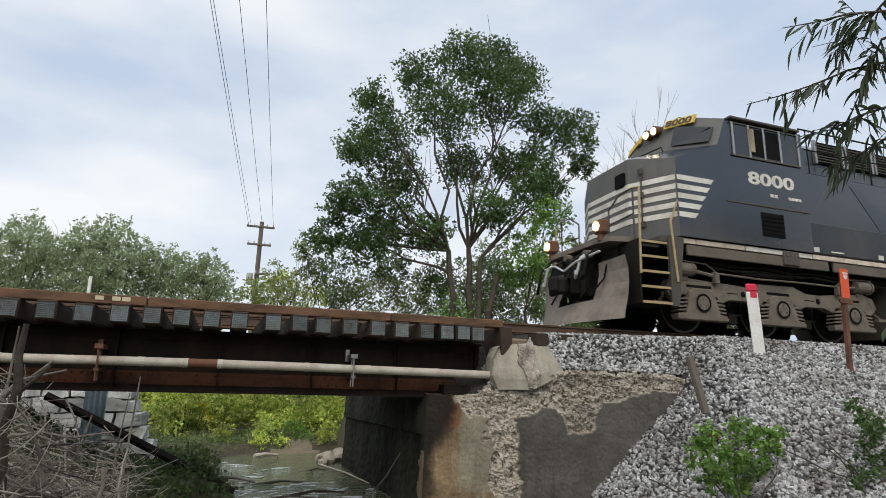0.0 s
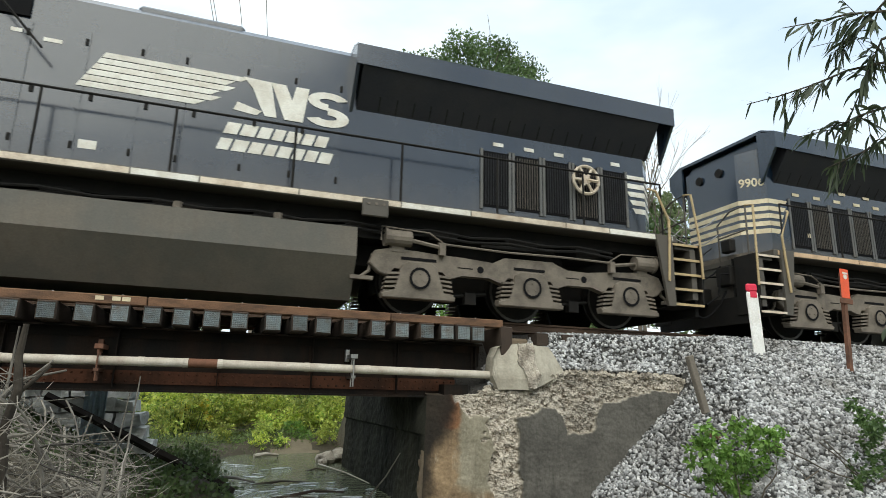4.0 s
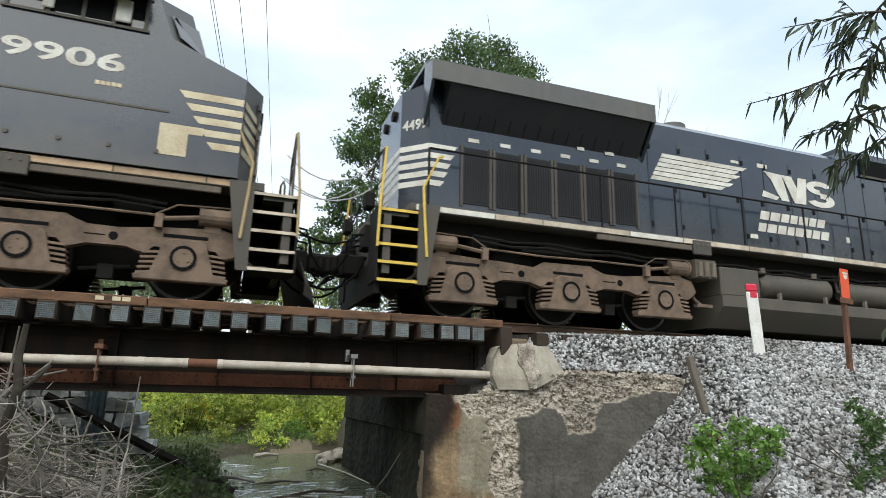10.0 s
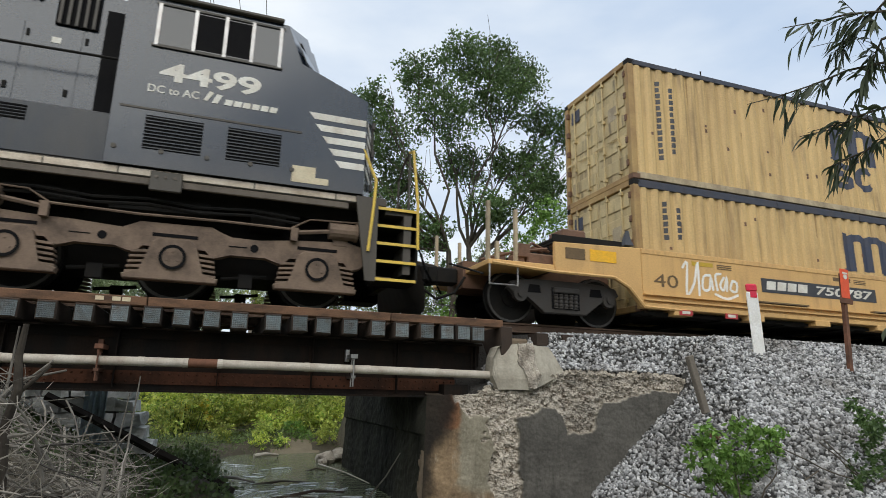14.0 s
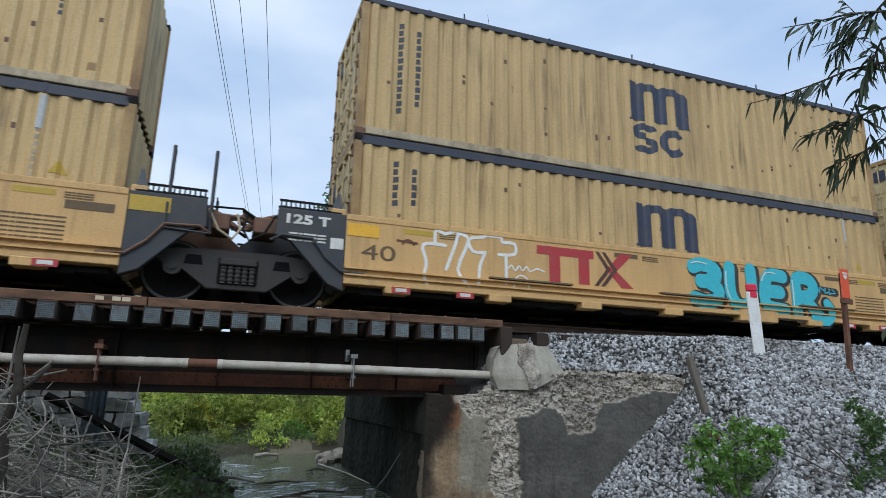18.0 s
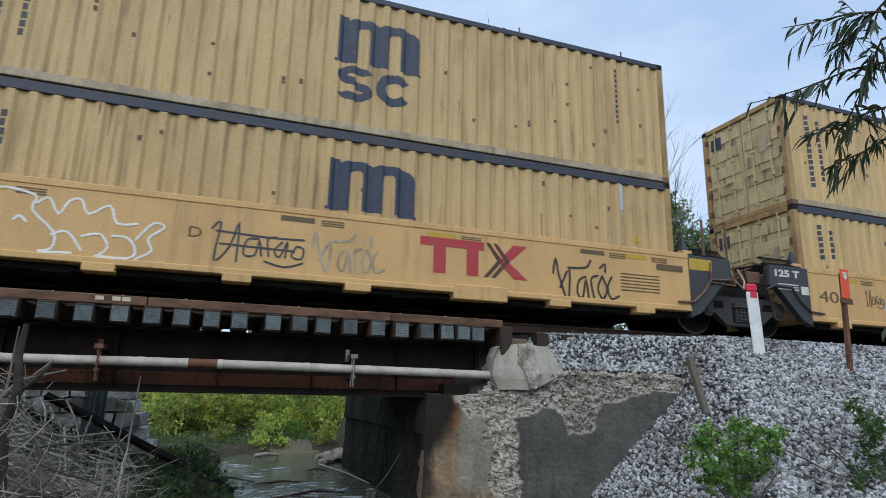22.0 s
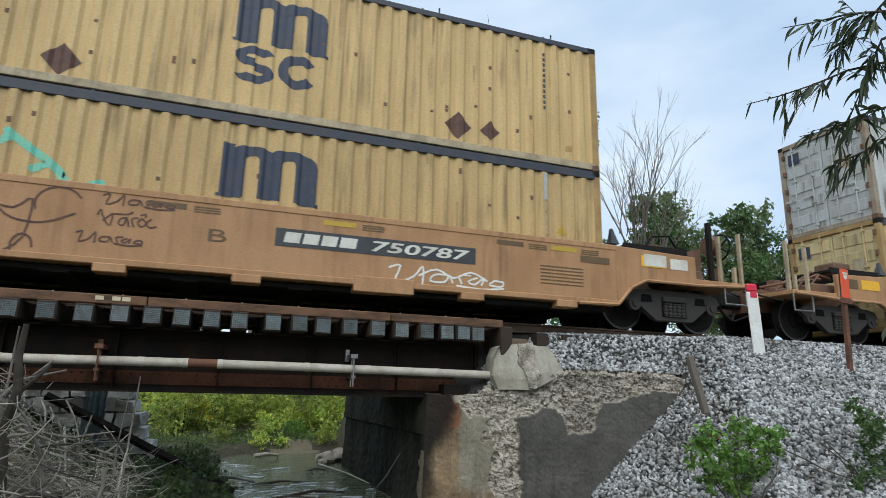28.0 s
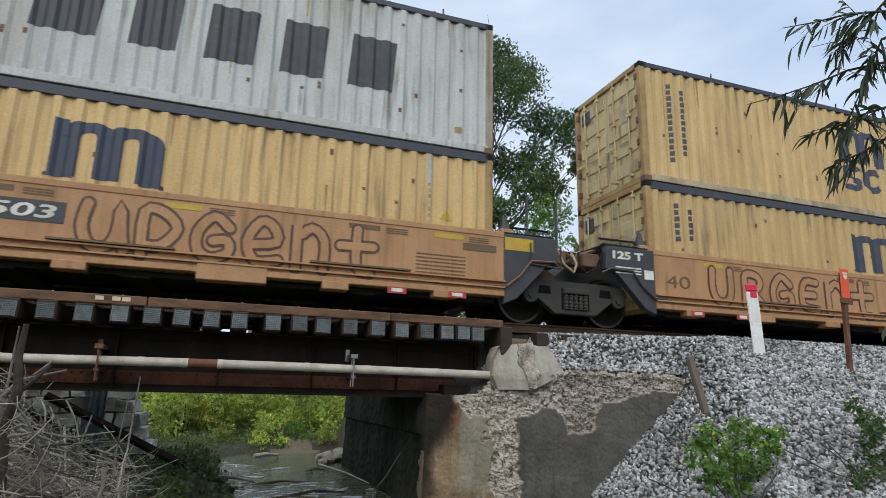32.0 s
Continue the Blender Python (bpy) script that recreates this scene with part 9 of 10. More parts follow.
tree("shrub", "sparse pale shrub with blossom-like leaves", [(1.6, 3.0, 0.5), (2.6, 3.9, 0.5), (2.2, 2.2, 0.7), (3.4, 4.3, 0.45), (3.9, 2.4, 0.7), (6.0, 3.4, 0.7), (7.2, 3.2, 0.6)], 12.4, (3.0, 12.4, -2.6), 4, 0.1, LEAF_PALE, 800, 0.8, 0.05, group="shrubs behind the track")
RIGHT = [(20.74, 8.68, 0.9), (22.83, 9.26, 1.23), (24.53, 8.83, 1.06), (26.48, 8.41, 1.14), (28.41, 8.97, 1.11), (30.31, 8.68, 1.12), (21.35, 7.03, 1.56), (23.94, 6.68, 1.69), (26.68, 6.63, 1.73), (29.82, 6.77, 1.69), (17.46, 6.03, 1.14), (18.79, 5.57, 1.3)]
for k in range(3):
    mine = [b for i, b in enumerate(RIGHT) if i % 3 == k]
    low = [(x, z - 3.0, r * 1.1) for x, z, r in mine]
    tree("background_tree", "mid-green broadleaf tree behind the railway", mine + low, 15.0 + k, (mine[1][0], 15.0 + k, -1.0), 2, 0.3, LEAF_FAR if k else LEAF_OAK, 520, 2.0, 0.13, group="trees behind the railway")
FAR = [(-19.77, 13.06, 1.79), (-17.59, 12.2, 2.13), (-15.03, 12.2, 2.27), (-12.7, 12.73, 2.19), (-10.56, 13.25, 2.0), (-8.32, 11.47, 1.9), (-6.29, 11.67, 1.81), (-3.79, 10.45, 1.94), (-1.99, 11.2, 1.39), (-0.6, 9.26, 1.27)]
for k, (x, z, r) in enumerate(FAR):
    rr = random.Random(k)
    bl = [(x, z, r), (x - r * 0.8, z - r * 0.9, r * 0.9), (x + r * 0.8, z - r, r), (x - 0.2, z - 2.0 * r, r * 1.2), (x + r * 0.5, z - 3 * r, r), (x - r * 0.6, z - 3.2 * r, r)]
    tree("woodland_tree", "green tree in the wood across the fields, haze in its leaf colour", bl, 55.0 + rr.uniform(-2, 4), (x, 56.0, -1.0), 2, 0.36, LEAF_WOOD, 190, 3.0, 0.18, group="trees of the far wood")
bl = [(-26 - 5.5 * i, 11 - 0.3 * i, 3.2) for i in range(9)] + [(-23 - 5 * i, 6, 3.5) for i in range(10)]
far = thing("woodland", "dense green wood continuing along the fields", "wood")
pts = clump_points(bl, 58.0, 4.0, 60, np.random.default_rng(3))
v, f = leaf_mesh(pts, 0.8, 0.45, np.random.default_rng(4))
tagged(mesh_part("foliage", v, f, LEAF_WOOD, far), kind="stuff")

# bare tree
bare = thing("bare_tree", "leafless grey tree with fine upright twigs", "tree", x=18.4, y=13.0, z=-1.0)
rng = random.Random(12)
bm = B()


def twigs(a, d, ln, r, level):
    b = a + d * ln
    tube(bm, [a, a.lerp(b, 0.5) + Vector((rng.uniform(-1, 1), rng.uniform(-1, 1), 0)) * ln * 0.04, b], r, 5, r * 0.55, caps=False)
    if level == 0:
        return
    for k in range(3 if level > 1 else 4):
        e = (d + Vector((rng.uniform(-0.55, 0.55), rng.uniform(-0.5, 0.5), rng.uniform(-0.05, 0.4)))).normalized()
        twigs(a.lerp(b, rng.uniform(0.45, 1.0)), e, ln * rng.uniform(0.5, 0.75), r * 0.5, level - 1)


for k in range(3):
    twigs(Vector((0.2 * k - 0.2, 0, 0)), Vector((rng.uniform(-0.12, 0.12), 0, 1)).normalized(), 6.5, 0.11, 4)
part("trunk", bm, POLE_WOOD, bare, "bare grey limbs and twigs")

# bank under the bridge
UNDER = [(-1.3, -2.18, 0.64), (-0.58, -1.92, 0.61), (0.25, -1.73, 0.62), (1.22, -1.81, 0.67), (2.22, -1.89, 0.68), (3.15, -1.88, 0.65), (3.82, -1.96, 0.54), (-0.89, -2.7, 0.6), (-0.07, -2.6, 0.61), (0.76, -2.5, 0.62), (1.73, -2.4, 0.5), (2.73, -2.3, 0.45), (3.58, -2.4, 0.42), (-1.54, -1.5, 0.53), (3.98, -1.4, 0.49)]
for k in range(5):
    mine = [(x * 0.944, -1.224 + (z + 1.224) * 0.944, r * 1.15) for i, (x, z, r) in enumerate(UNDER) if i % 5 == k]
    tree("bank_shrub", "yellow-green shrub on the creek bank" if k % 2 else "lush green shrub on the creek bank", mine, 9.7 + 0.3 * k, (mine[0][0], 9.7 + 0.3 * k, -2.95), 3, 0.125, LEAF_YELLOW if k % 2 else LEAF_BANK, 2300, 0.8, 0.03, group="shrubs on the creek bank")
for k in range(6):
    x = -3.4 + 1.9 * k
    mine = [(x - 0.6, -1.6, 0.9), (x + 0.6, -1.4, 0.9), (x + 0.3, -2.2, 0.9)]
    tree("bank_shrub", "mid-green shrub farther up the creek", mine, 13.0 + 0.4 * (k % 3), (x, 13.2, -2.6), 2, 0.2, LEAF_YELLOW if k % 3 == 0 else LEAF_FAR, 900, 1.0, 0.04, group="shrubs on the creek bank")
gold = thing("flowering_weed", "tall weed with golden flower heads on the bank", "weed", x=-0.9, y=9.6, z=-2.8)
nrng = np.random.default_rng(6)
pts = clump_points([(0.0, 0.9, 0.25), (0.5, 1.1, 0.22), (0.75, 0.75, 0.2), (-0.35, 1.0, 0.2)], 0.0, 0.3, 700, nrng)
v, f = leaf_mesh(pts, 0.07, 0.05, nrng)
mesh_part("flower_head", v, f, LEAF_GOLD, gold, "golden flower heads")
bm = B()
for k in range(14):
    rng2 = random.Random(k)
    x = rng2.uniform(-0.5, 0.8)
    tube(bm, [(x * 0.6, 0, -0.2), (x, rng2.uniform(-0.1, 0.1), rng2.uniform(0.7, 1.1))], 0.012, 5)
part("stem", bm, LEAF_DARK, gold)
mound = thing("ground_ivy", "low dark creeping plants on the near bank", "plants")
nrng = np.random.default_rng(9)
pts = []
for k in range(6500):
    x, y = nrng.uniform(-2.6, 0.6), nrng.uniform(-2.6, 6.5)
    pts.append((x, y, ground_z(x, y) + nrng.uniform(0.0, 0.16)))
v, f = leaf_mesh(np.array(pts), 0.11, 0.07, nrng, -0.4)
tagged(mesh_part("foliage", v, f, LEAF_DARK, mound), kind="stuff")

verge = thing("bank_grass", "dull green grass along the far waterline", "grass")
pts = []
for k in range(5200):
    x, y = nrng.uniform(-2.5, 4.2), nrng.uniform(6.4, 11.5)
    if 2.0 < x < 3.4 and y < 8.6:
        continue
    z = ground_z(x, y)
    if z > -3.02:
        pts.append((x, y, z + nrng.uniform(0.0, 0.22)))
v, f = leaf_mesh(np.array(pts), 0.16, 0.03, nrng, -0.6)
tagged(mesh_part("foliage", v, f, LEAF_FAR, verge), kind="stuff")

# weeds on the ballast
WEED = [(5.3, -1.63, 0.17), (5.72, -1.57, 0.2), (6.14, -1.66, 0.19), (6.38, -1.83, 0.15), (5.2, -1.87, 0.17), (5.6, -1.91, 0.21), (6.05, -1.98, 0.2), (5.41, -2.15, 0.18), (5.85, -2.22, 0.18)]
tree("weed_shrub", "bright green leafy weed growing out of the ballast", WEED, -4.7, (5.7, -4.75, ground_z(5.7, -4.75) - 0.05), 5, 0.085, LEAF_BRIGHT, 3600, 0.35, 0.012, fork=0.5)
SIDE = [(7.58, -1.28, 0.15), (7.33, -1.61, 0.16), (7.65, -1.68, 0.18), (7.35, -2.0, 0.19), (7.61, -2.14, 0.18), (7.04, -2.18, 0.13), (7.8, -1.45, 0.2), (7.9, -1.95, 0.2)]
tree("weed_shrub", "dark green leafy weed on the ballast slope", SIDE, -5.0, (7.45, -5.0, ground_z(7.45, -5.0) - 0.05), 6, 0.07, LEAF_OAK, 3600, 0.4, 0.01, fork=0.5)

# hanging willow branch near the lens
willow = thing("willow_branch", "dark drooping willow branch with narrow leaves, close by", "branch")
TWIGS = [[(2.063, -9.234, 0.102), (2.03, -9.125, 0.151), (2.003, -9.014, 0.179), (1.971, -8.907, 0.212)],
         [(2.118, -9.174, -0.05), (2.092, -9.054, -0.025), (2.072, -8.93, -0.025), (2.039, -8.804, -0.019), (1.997, -8.679, -0.007)],
         [(2.16, -9.124, -0.193), (2.157, -9.027, -0.184), (2.151, -8.916, -0.195), (2.125, -8.802, -0.182)],
         [(2.186, -9.091, -0.296), (2.197, -9.002, -0.31), (2.19, -8.892, -0.321), (2.212, -8.836, -0.317)],
         [(2.051, -9.247, 0.134), (2.072, -9.128, 0.09), (2.085, -9.027, 0.07), (2.121, -8.974, 0.06)],
         [(2.086, -9.191, 0.022), (2.133, -9.108, -0.034), (2.177, -9.024, -0.098), (2.217, -8.941, -0.159)]]
rng = random.Random(2)
stem = B()
hub = Vector((2.35, -9.75, 0.1))


def willow_leaf(bm, a, d, ln, w):
    """A narrow leaf that curls downwards."""
    s = d.cross(Vector((rng.uniform(-1, 1), rng.uniform(-1, 1), rng.uniform(-1, 1)))).normalized()
    rows = []
    for i in range(6):
        q = i / 5
        c = a + d * ln * q + Vector((0, 0, -1)) * ln * 0.45 * q * q + s * ln * 0.1 * math.sin(3 * q + a.x * 90)
        hw = w * math.sin(math.pi * min(1, 0.06 + 0.92 * q)) * 0.5
        rows.append((bm.verts.new(c - s * hw), bm.verts.new(c + s * hw)))
    for p, q in zip(rows, rows[1:]):
        bm.faces.new((p[0], p[1], q[1], q[0]))


leaves = [B() for _ in TWIGS]
for tw, bm in zip(TWIGS, leaves):
    pts = [Vector(q) for q in tw]
    tube(stem, [hub] + pts, 0.006, 5, 0.0018)
    for a, b in zip(pts, pts[1:]):
        for k in range(6):
            p = a.lerp(b, rng.random())
            d = (b - a).normalized()
            e = (d * rng.uniform(-0.1, 0.9) + Vector((rng.uniform(-0.6, 0.6), rng.uniform(-0.6, 0.6), rng.uniform(-1.1, 0.35)))).normalized()
            willow_leaf(bm, p, e, rng.uniform(0.045, 0.08), rng.uniform(0.009, 0.014))
    # side twigs
    for k in range(9):
        p = pts[0].lerp(pts[-1], rng.random() ** 1.5 * 0.8)
        e = p + Vector((rng.uniform(-0.12, 0.06), rng.uniform(-0.05, 0.12), rng.uniform(-0.09, 0.05)))
        tube(stem, [p, e], 0.002, 4, 0.001)
        for j in range(5):
            q = p.lerp(e, rng.random())
            willow_leaf(bm, q, (e - p).normalized() + Vector((rng.uniform(-0.5, 0.5), rng.uniform(-0.5, 0.5), -0.5)), rng.uniform(0.04, 0.07), rng.uniform(0.008, 0.013))
part("twig", stem, BARK, willow)
for bm in leaves:
    tagged(part("leaf_spray", bm, LEAF_WILLOW, willow, "narrow dark leaves"), kind="stuff")
for nm, a, ln, mt in (("overhanging_leaf", Vector((-0.648, -8.68, -0.5)), 0.17, LEAF_BRIGHT), ("overhanging_leaf", Vector((2.5, -8.8, -0.92)), 0.11, LEAF_WILLOW)):
    lf = thing(nm, "single green leaf hanging close by", "leaf")
    bm = B()
    willow_leaf(bm, a, Vector((0.02, 0.02, -1)) if a.x < 0 else Vector((-0.8, -0.1, -0.3)), ln, 0.07 if a.x < 0 else 0.05)
    part("blade", bm, mt, lf)

# unseen trees added behind the lens, heights set to shape the black flanks' reflections
rng = random.Random(77)
for k in range(17):
    x = -40 + 10.0 * k
    y = -34 - 2.5 * (k % 2)
    h = rng.uniform(3.0, 4.5) if -15 < x < 5 else rng.uniform(6.5, 9.5) if x < 25 else rng.uniform(13.0, 17.0)
    bl = [(x, h, 1.8), (x - 1.7, h - 2, 2.0), (x + 1.7, h - 2.2, 2.0), (x - 2.2, h - 4.6, 2.3), (x + 2.0, h - 4.8, 2.3), (x - 2.5, h * 0.45, 2.4), (x + 2.5, h * 0.4, 2.4), (x, 0.6, 2.4), (x + 2.4, -0.6, 2.0), (x - 2.4, -0.6, 2.0)]
    tree("creekside_tree", "leafy tree added out of view behind the lens for reflections", bl, y, (x, y, -3.0), 2, 0.5, LEAF_OAK, 120, 2.5, 0.2, group="trees on the near bank")

# ---- driftwood ----
drift = thing("driftwood_pile", "tangled pile of pale weathered driftwood and twigs", "driftwood", x=-1.1, y=-5.2, z=-2.3)
rng = random.Random(4)
bulk = B()
org = Vector((-1.1, -5.2, -2.3))
for k in range(1150):
    y = rng.uniform(-6.3, -3.2)
    f = (y + 10.48) / 5.0
    x = rng.uniform(-2.1, -0.45) * f
    top = -1.12 - 0.78 * max(0.0, x / f + 1.5)
    z = rng.uniform(-2.45, top)
    ang = rng.choice((rng.gauss(0.1, 0.4), rng.gauss(-0.6, 0.4), rng.gauss(0.9, 0.5)))
    ln = rng.uniform(0.15, 0.8)
    d = Vector((math.cos(ang), rng.uniform(-0.7, 0.7), math.sin(ang) * 0.8))
    q = Vector((x, y, z)) - d * ln / 2
    pts = [q - org]
    bow = Vector((rng.uniform(-1, 1), rng.uniform(-1, 1), rng.uniform(-1, 0.6))) * 0.22
    for j in range(7):
        d = (d + bow + Vector((rng.uniform(-1, 1), rng.uniform(-1, 1), rng.uniform(-1, 1))) * 0.2).normalized()
        q = q + d * ln / 7
        pts.append(q - org)
    r = rng.choice((0.002, 0.0025, 0.003, 0.004, 0.005, 0.007, 0.01))
    if r > 0.006 and k % 3 == 0:
        bm = B()
        tube(bm, pts, r * 1.4, 7, r * 0.5)
        part("branch", bm, DRIFT, drift)
    else:
        tube(bulk, pts, r, 5, r * 0.4)
tagged(part("twig_mass", bulk, DRIFT, drift, "mass of thin grey twigs"), kind="stuff")
for a, m, b, r in (((-1.5, -5.0, -2.0), (-1.47, -5.0, -1.3), (-1.46, -5.0, -0.8), 0.014), ((-1.75, -5.0, -1.9), (-1.5, -5.0, -1.35), (-1.2, -5.0, -1.05), 0.016), ((-1.6, -5.1, -1.5), (-1.4, -5.0, -1.2), (-1.1, -5.0, -1.12), 0.016),
                   ((-0.62, -5.0, -2.1), (-0.6, -5.0, -1.6), (-0.58, -5.0, -1.15), 0.01), ((-0.66, -5.1, -2.1), (-0.68, -5.0, -1.7), (-0.64, -5.0, -1.28), 0.008), ((-1.0, -5.0, -2.1), (-0.96, -5.0, -1.8), (-0.88, -5.0, -1.45), 0.011),
                   ((-1.6, -5.2, -1.2), (-1.3, -5.1, -1.5), (-0.9, -5.0, -2.1), 0.02)):
    bm = B()
    tube(bm, [Vector(q) - org for q in (a, m, b)], r, 7, r * 0.5)
    part("stick", bm, DRIFT, drift, "upright weathered stick")
for pts, r in (([(-1.32, -5.6, -2.3), (-1.24, -5.6, -1.9), (-1.28, -5.6, -1.52), (-1.24, -5.62, -1.27), (-1.27, -5.6, -1.05), (-1.26, -5.6, -0.83)], 0.034), ([(-1.25, -5.6, -1.3), (-1.16, -5.62, -1.2), (-1.08, -5.6, -1.1)], 0.018),
               ([(-2.3, -4.4, -2.2), (-2.2, -4.4, -1.7), (-1.95, -4.45, -1.4)], 0.05), ([(-1.7, -5.0, -2.3), (-1.3, -5.0, -2.0), (-0.9, -5.0, -2.05), (-0.5, -4.9, -2.3)], 0.03)):
    bm = B()
    tube(bm, [Vector(q) - org for q in pts], r, 8, r * 0.6)
    for v in bm.verts:
        v.co += Vector((noise.noise(v.co * 11), noise.noise(v.co * 12 + Vector((3, 0, 0))), noise.noise(v.co * 10))) * r * 0.5
    part("dead_stem", bm, DEAD_WOOD, drift, "gnarled dark dead stem")
rng = random.Random(31)
for k in range(9):
    x, y = rng.uniform(0.3, 2.7), rng.uniform(-1.5, 5)
    log = thing("floating_stick", "wet dark stick lying in the creek", "stick", "sticks in the creek", x, y, -2.99)
    bm = B()
    a = rng.uniform(-0.6, 0.6)
    ln = rng.uniform(0.3, 1.1)
    tube(bm, [(0, 0, -0.03), (math.cos(a) * ln * 0.5, math.sin(a) * ln * 0.5, 0.03), (math.cos(a) * ln, math.sin(a) * ln, -0.01)], rng.uniform(0.012, 0.035), 6, 0.01)
    part("wood", bm, BARK, log)

# ---- posts and marks beside the track ----
post = thing("marker_post", "leaning white plastic marker post with a red top", "post", x=8.47, y=-2.6, z=-0.52)
bm = B()
box(bm, -0.12, 0.12, -0.03, 0.03, 0.0, 1.08, 0.02)
part("stake", bm, POST_WHITE, post)
bm = B()
box(bm, -0.115, 0.115, -0.034, 0.034, 1.085, 1.22, 0.025)
box(bm, -0.07, 0.07, -0.037, -0.03, 0.98, 1.085)
part("red_top", bm, POST_RED, post, "red reflective cap")
post.rotation_euler = (0, radians(-2.5), 0)
mark = thing("sign_post", "rusty steel post with a small orange marker plate", "sign post", x=10.06, y=-2.95, z=-0.78)
bm = B()
box(bm, -0.035, 0.035, -0.035, -0.025, 0, 1.75)
box(bm, -0.035, -0.02, -0.025, 0.03, 0, 1.75)
box(bm, 0.02, 0.035, -0.025, 0.03, 0, 1.75)
part("steel_post", bm, RUST, mark)
bm = B()
box(bm, -0.1, 0.1, -0.055, -0.04, 1.3, 1.82, 0.006)
pl = part("plate", bm, SIGN_ORANGE, mark, "orange plate with a pale dot")
bm = B()
disc(bm, 0.01, -0.062, 1.68, 0.045, -0.055, 12)
box(bm, -0.05, 0.07, -0.06, -0.055, 1.73, 1.76)
part("dot", bm, WHITE_PAINT, pl)
bm = B()
box(bm, -0.15, 0.15, -0.06, -0.035, 1.2, 1.3, 0.01)
part("bracket", bm, RUST, mark)
mark.rotation_euler = (0, radians(3.0), 0)
stake = thing("wooden_stake", "leaning weathered wooden stake in the ballast", "stake", x=6.22, y=-3.72, z=-1.42)
bm = B()
box(bm, -0.055, 0.055, -0.035, 0.035, 0.0, 0.78, 0.01)
part("wood", bm, POLE_WOOD, stake)
stake.rotation_euler = (radians(-4), radians(-14), radians(8))
plank = thing("wood_scrap", "short dark wood scrap lying on the ballast", "wood scrap", x=6.38, y=-3.7, z=ground_z(6.4, -3.7) + 0.06)
bm = B()
box(bm, -0.16, 0.16, -0.05, 0.05, -0.025, 0.025, 0.008)
part("wood", bm, TIMBER, plank)
plank.rotation_euler = (radians(25), radians(18), radians(-12))
brick = thing("loose_brick", "brown broken brick at the foot of the wall", "brick", x=4.98, y=-3.8, z=ground_z(4.98, -3.8) + 0.05)
bm = B()
box(bm, -0.1, 0.1, -0.06, 0.06, -0.045, 0.045, 0.012)
part("clay", bm, RUST, brick)
brick.rotation_euler = (0.3, 0.2, 0.4)
scrap = thing("paper_scrap", "crumpled white paper scrap on the ballast", "litter", x=9.26, y=-2.5, z=-0.46)
bm = B()
bmesh.ops.create_icosphere(bm, subdivisions=2, radius=0.07)
for q in bm.verts:
    q.co = Vector((q.co.x * 1.3, q.co.y, q.co.z * 0.5)) * (1 + 0.4 * noise.noise(q.co * 30))
part("paper", bm, POST_WHITE, scrap)

# ---- power line ----
pole = thing("utility_pole", "weathered wooden utility pole with two crossarms", "utility pole", x=1.62, y=28.9, z=-1.5)
bm = B()
tube(bm, [(0, 0, 0), (0.03, -0.2, 5.0), (0.05, -0.5, 10.55)], 0.19, 10, 0.13)
part("shaft", bm, POLE_WOOD, pole)
for z, w in ((10.2, 0.85), (9.05, 0.72), (7.2, 0.45)):
    bm = B()
    off = 0.35 if z < 8 else 0
    box(bm, off - w, off + w, -0.62, -0.5, z - 0.06, z + 0.06, 0.01)
    arm = part("crossarm", bm, POLE_WOOD, pole)
    for q in (-0.9, -0.45, 0.45, 0.9):
        bm = B()
        tube(bm, [(off + q * w, -0.56, z + 0.06), (off + q * w, -0.56, z + 0.2)], 0.045, 8, 0.03)
        part("insulator", bm, STEEL, arm)
bm = B()
tube(bm, [(-0.38, -0.5, 6.5), (-0.38, -0.5, 7.2)], 0.2, 12)
part("transformer", bm, BOX_GREY, pole, "grey transformer drum")
wires = thing("overhead_wires", "sagging overhead power wires", "wires")
for k, (x0, z0, gx1) in enumerate(((0.87, 8.78, -2.0), (1.02, 8.78, -1.9), (1.64, 9.1, -0.95), (2.38, 8.78, 0.14))):
    a = Vector((x0, 28.3, z0))
    h = Vector(((-1.26, -1.17, -0.43, 0.33)[k], 6.8, 10.0))
    d = h - a
    b = a + d * 1.9
    bm = B()
    pts = [a.lerp(b, i / 14) - Vector((0, 0, 0.25 * math.sin(math.pi * i / 14))) for i in range(15)]
    tube(bm, pts, 0.009, 5)
    part("wire", bm, DARK_STEEL, wires)
far_post = thing("white_post", "distant white post in front of the wood", "post", x=-8.6, y=35.0, z=-1.5)
bm = B()
tube(bm, [(0, 0, 0), (0, 0, 7.3)], 0.11, 8)
part("shaft", bm, POST_WHITE, far_post)

# ---- ballast stones ----
rng = np.random.default_rng(11)
bm = B()
bmesh.ops.create_cube(bm, size=1.5)
bmesh.ops.triangulate(bm, faces=bm.faces[:])
bm.verts.ensure_lookup_table()
ico_v = np.array([v.co[:] for v in bm.verts])
ico_f = np.array([[v.index for v in f.verts] for f in bm.faces])
bm.free()


def shoulder(x, y):
    return x > 4.1 and (y > wing_y(x) or x > 4.6) and ground_z(x, y) > -2.75


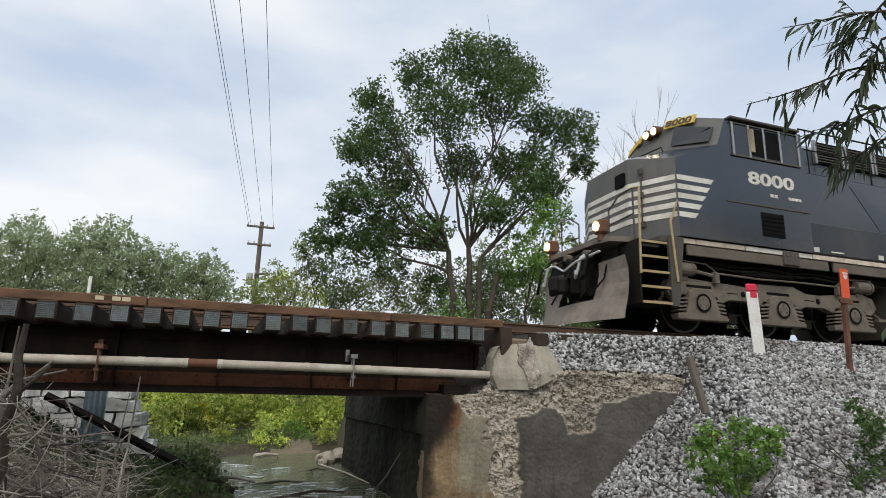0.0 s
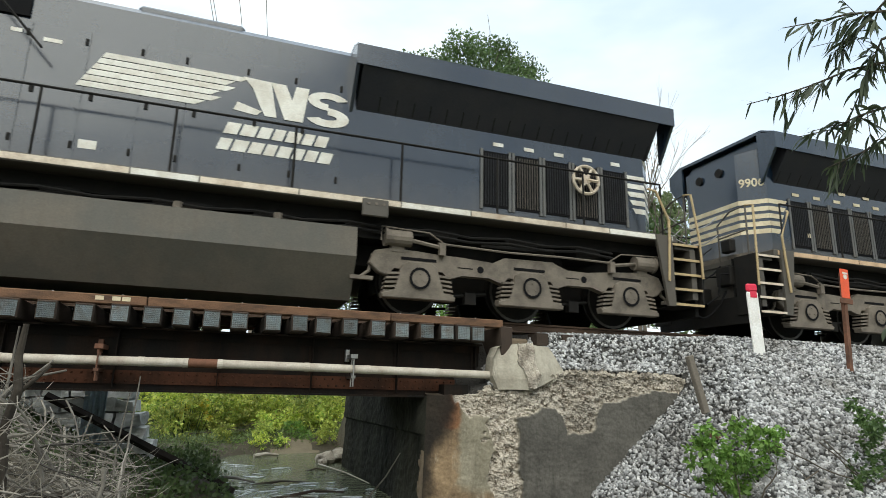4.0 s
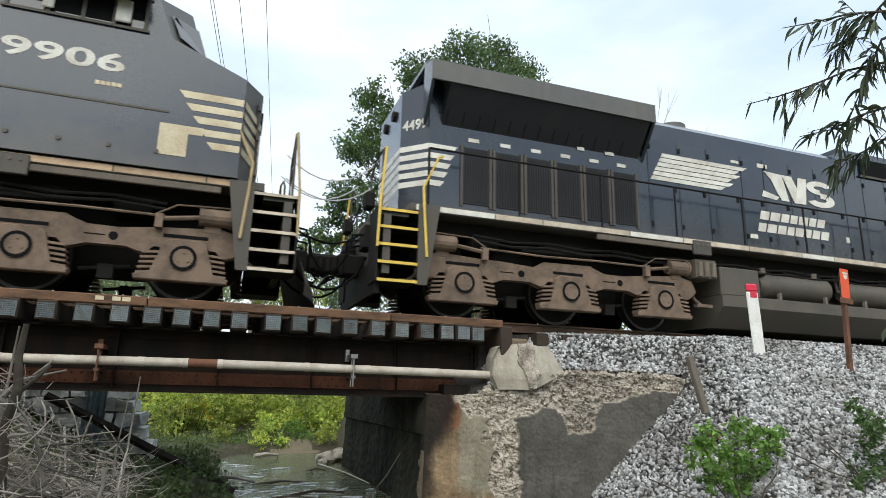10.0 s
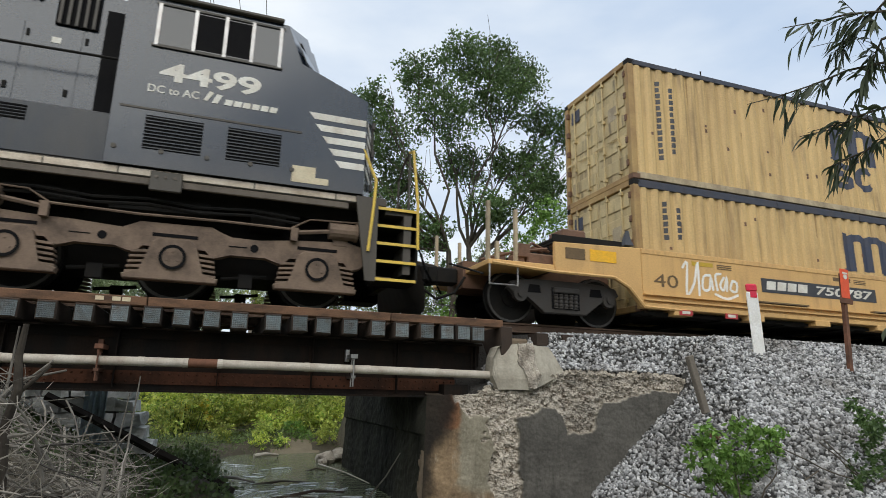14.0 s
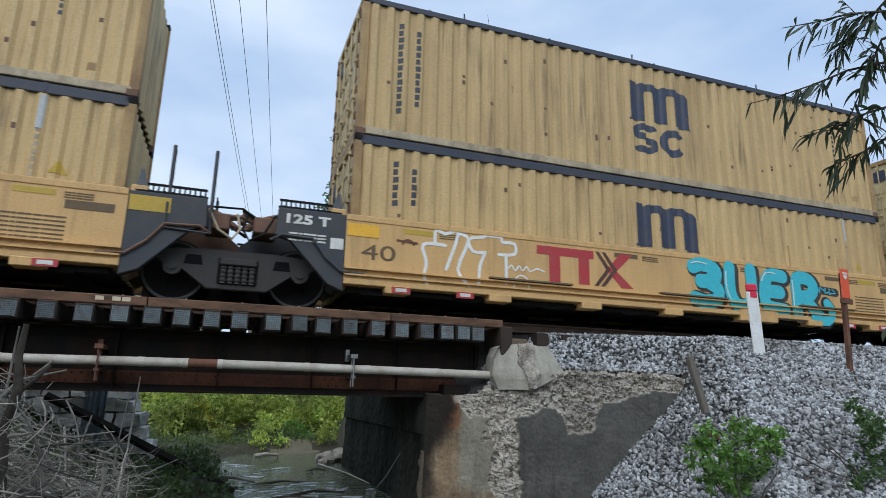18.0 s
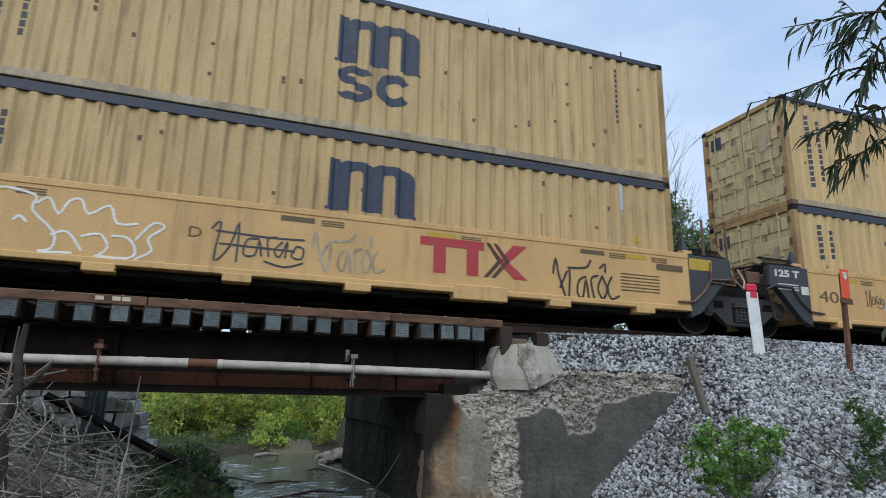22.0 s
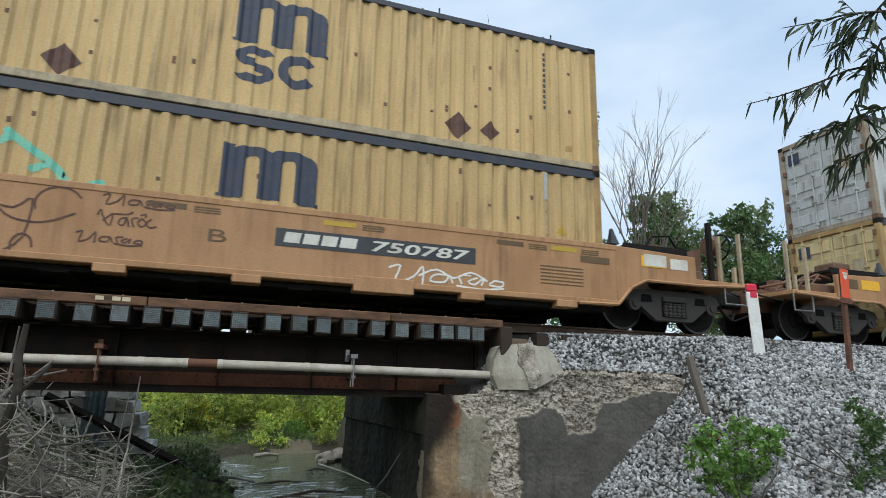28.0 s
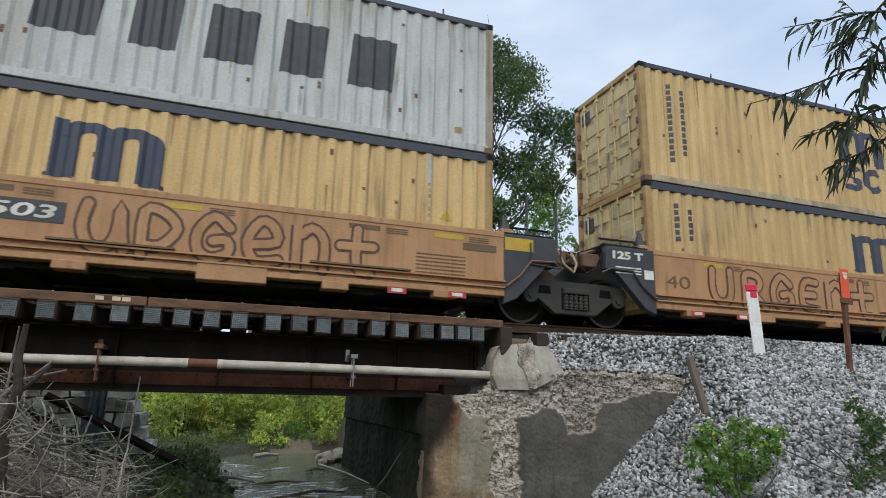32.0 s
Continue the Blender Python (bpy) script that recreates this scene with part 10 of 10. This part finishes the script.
spots = []
while len(spots) < 48000:
    x = 4.1 + 12.5 * rng.random() ** 1.35
    y = rng.uniform(-5.9, -1.05)
    if wing_y(x) - 0.09 < y < wing_y(x) + 0.1 and x < 7.1:
        continue
    if x < 7.2 and y < wing_y(x) and y > wing_y(x) - 0.08:
        continue
    if shoulder(x, y):
        spots.append((x, y, ground_z(x, y)))
spots = np.array(spots)
n = len(spots)
q = rng.normal(size=(n, 4))
q /= np.linalg.norm(q, axis=1)[:, None]
w, a, b, c = q.T
rot = np.stack([np.stack([1 - 2 * (b * b + c * c), 2 * (a * b - c * w), 2 * (a * c + b * w)], -1), np.stack([2 * (a * b + c * w), 1 - 2 * (a * a + c * c), 2 * (b * c - a * w)], -1), np.stack([2 * (a * c - b * w), 2 * (b * c + a * w), 1 - 2 * (a * a + b * b)], -1)], 1)
size = rng.uniform(0.016, 0.038, n)[:, None] * np.stack([rng.uniform(0.8, 1.3, n), rng.uniform(0.65, 1.0, n), rng.uniform(0.5, 0.8, n)], 1)
shape = ico_v[None] + 0.36 * rng.uniform(-1, 1, (n, len(ico_v), 3))
v = np.einsum("nij,nkj->nki", rot, shape * size[:, None, :]) + spots[:, None, :] + np.array([0, 0, 0.012])
order = np.argsort(np.hypot(spots[:, 0] - 6.0, spots[:, 1] + 4.6))
near, rest = order[:300], order[300:]
f = (ico_f[None] + (np.arange(len(rest)) * len(ico_v))[:, None, None]).reshape(-1, 3)
ballast = tagged(new("ballast"), "grey crushed stone ballast on the railway bank", "ballast", kind="structure")
tagged(mesh_part("ballast_stones", v[rest].reshape(-1, 3), f, BALLAST, ballast, "loose grey ballast stones"), kind="stuff")
shapes = []
for i in range(12):
    me = bpy.data.meshes.new("stone")
    me.from_pydata([tuple(p) for p in shape[near[i]] * np.array([1.1, 0.85, 0.65])], [], [tuple(int(j) for j in t) for t in ico_f])
    me.materials.append(BALLAST_ONE)
    shapes.append(me)
for k, i in enumerate(near):
    ob = new("stone", shapes[k % 12])
    ob.parent = ballast
    s = float(size[i, 0])
    ob.matrix_basis = Matrix.LocRotScale(Vector(spots[i]) + Vector((0, 0, 0.014)), Euler((float(rng.uniform(0, 6)), float(rng.uniform(0, 6)), float(rng.uniform(0, 6)))), Vector((s, s, s)))


# ---- what moves ----
def motions():
    """The train rolls by; its wheels turn with it."""
    times = [0.5 * i for i in range(65)]
    for ob, u, z in RIDING:
        walk(ob, [(t, pose(u + travel(t), 0, z)) for t in times])
    fine = [0.1 * i for i in range(321)]
    turns = [math.degrees(travel(t) - travel(0)) for t in fine]
    for ob, x, r in SPINNING:
        walk(ob, [(t, pose(x, 0, r, 0, a / r, 0)) for t, a in zip(fine, turns)])


motions()
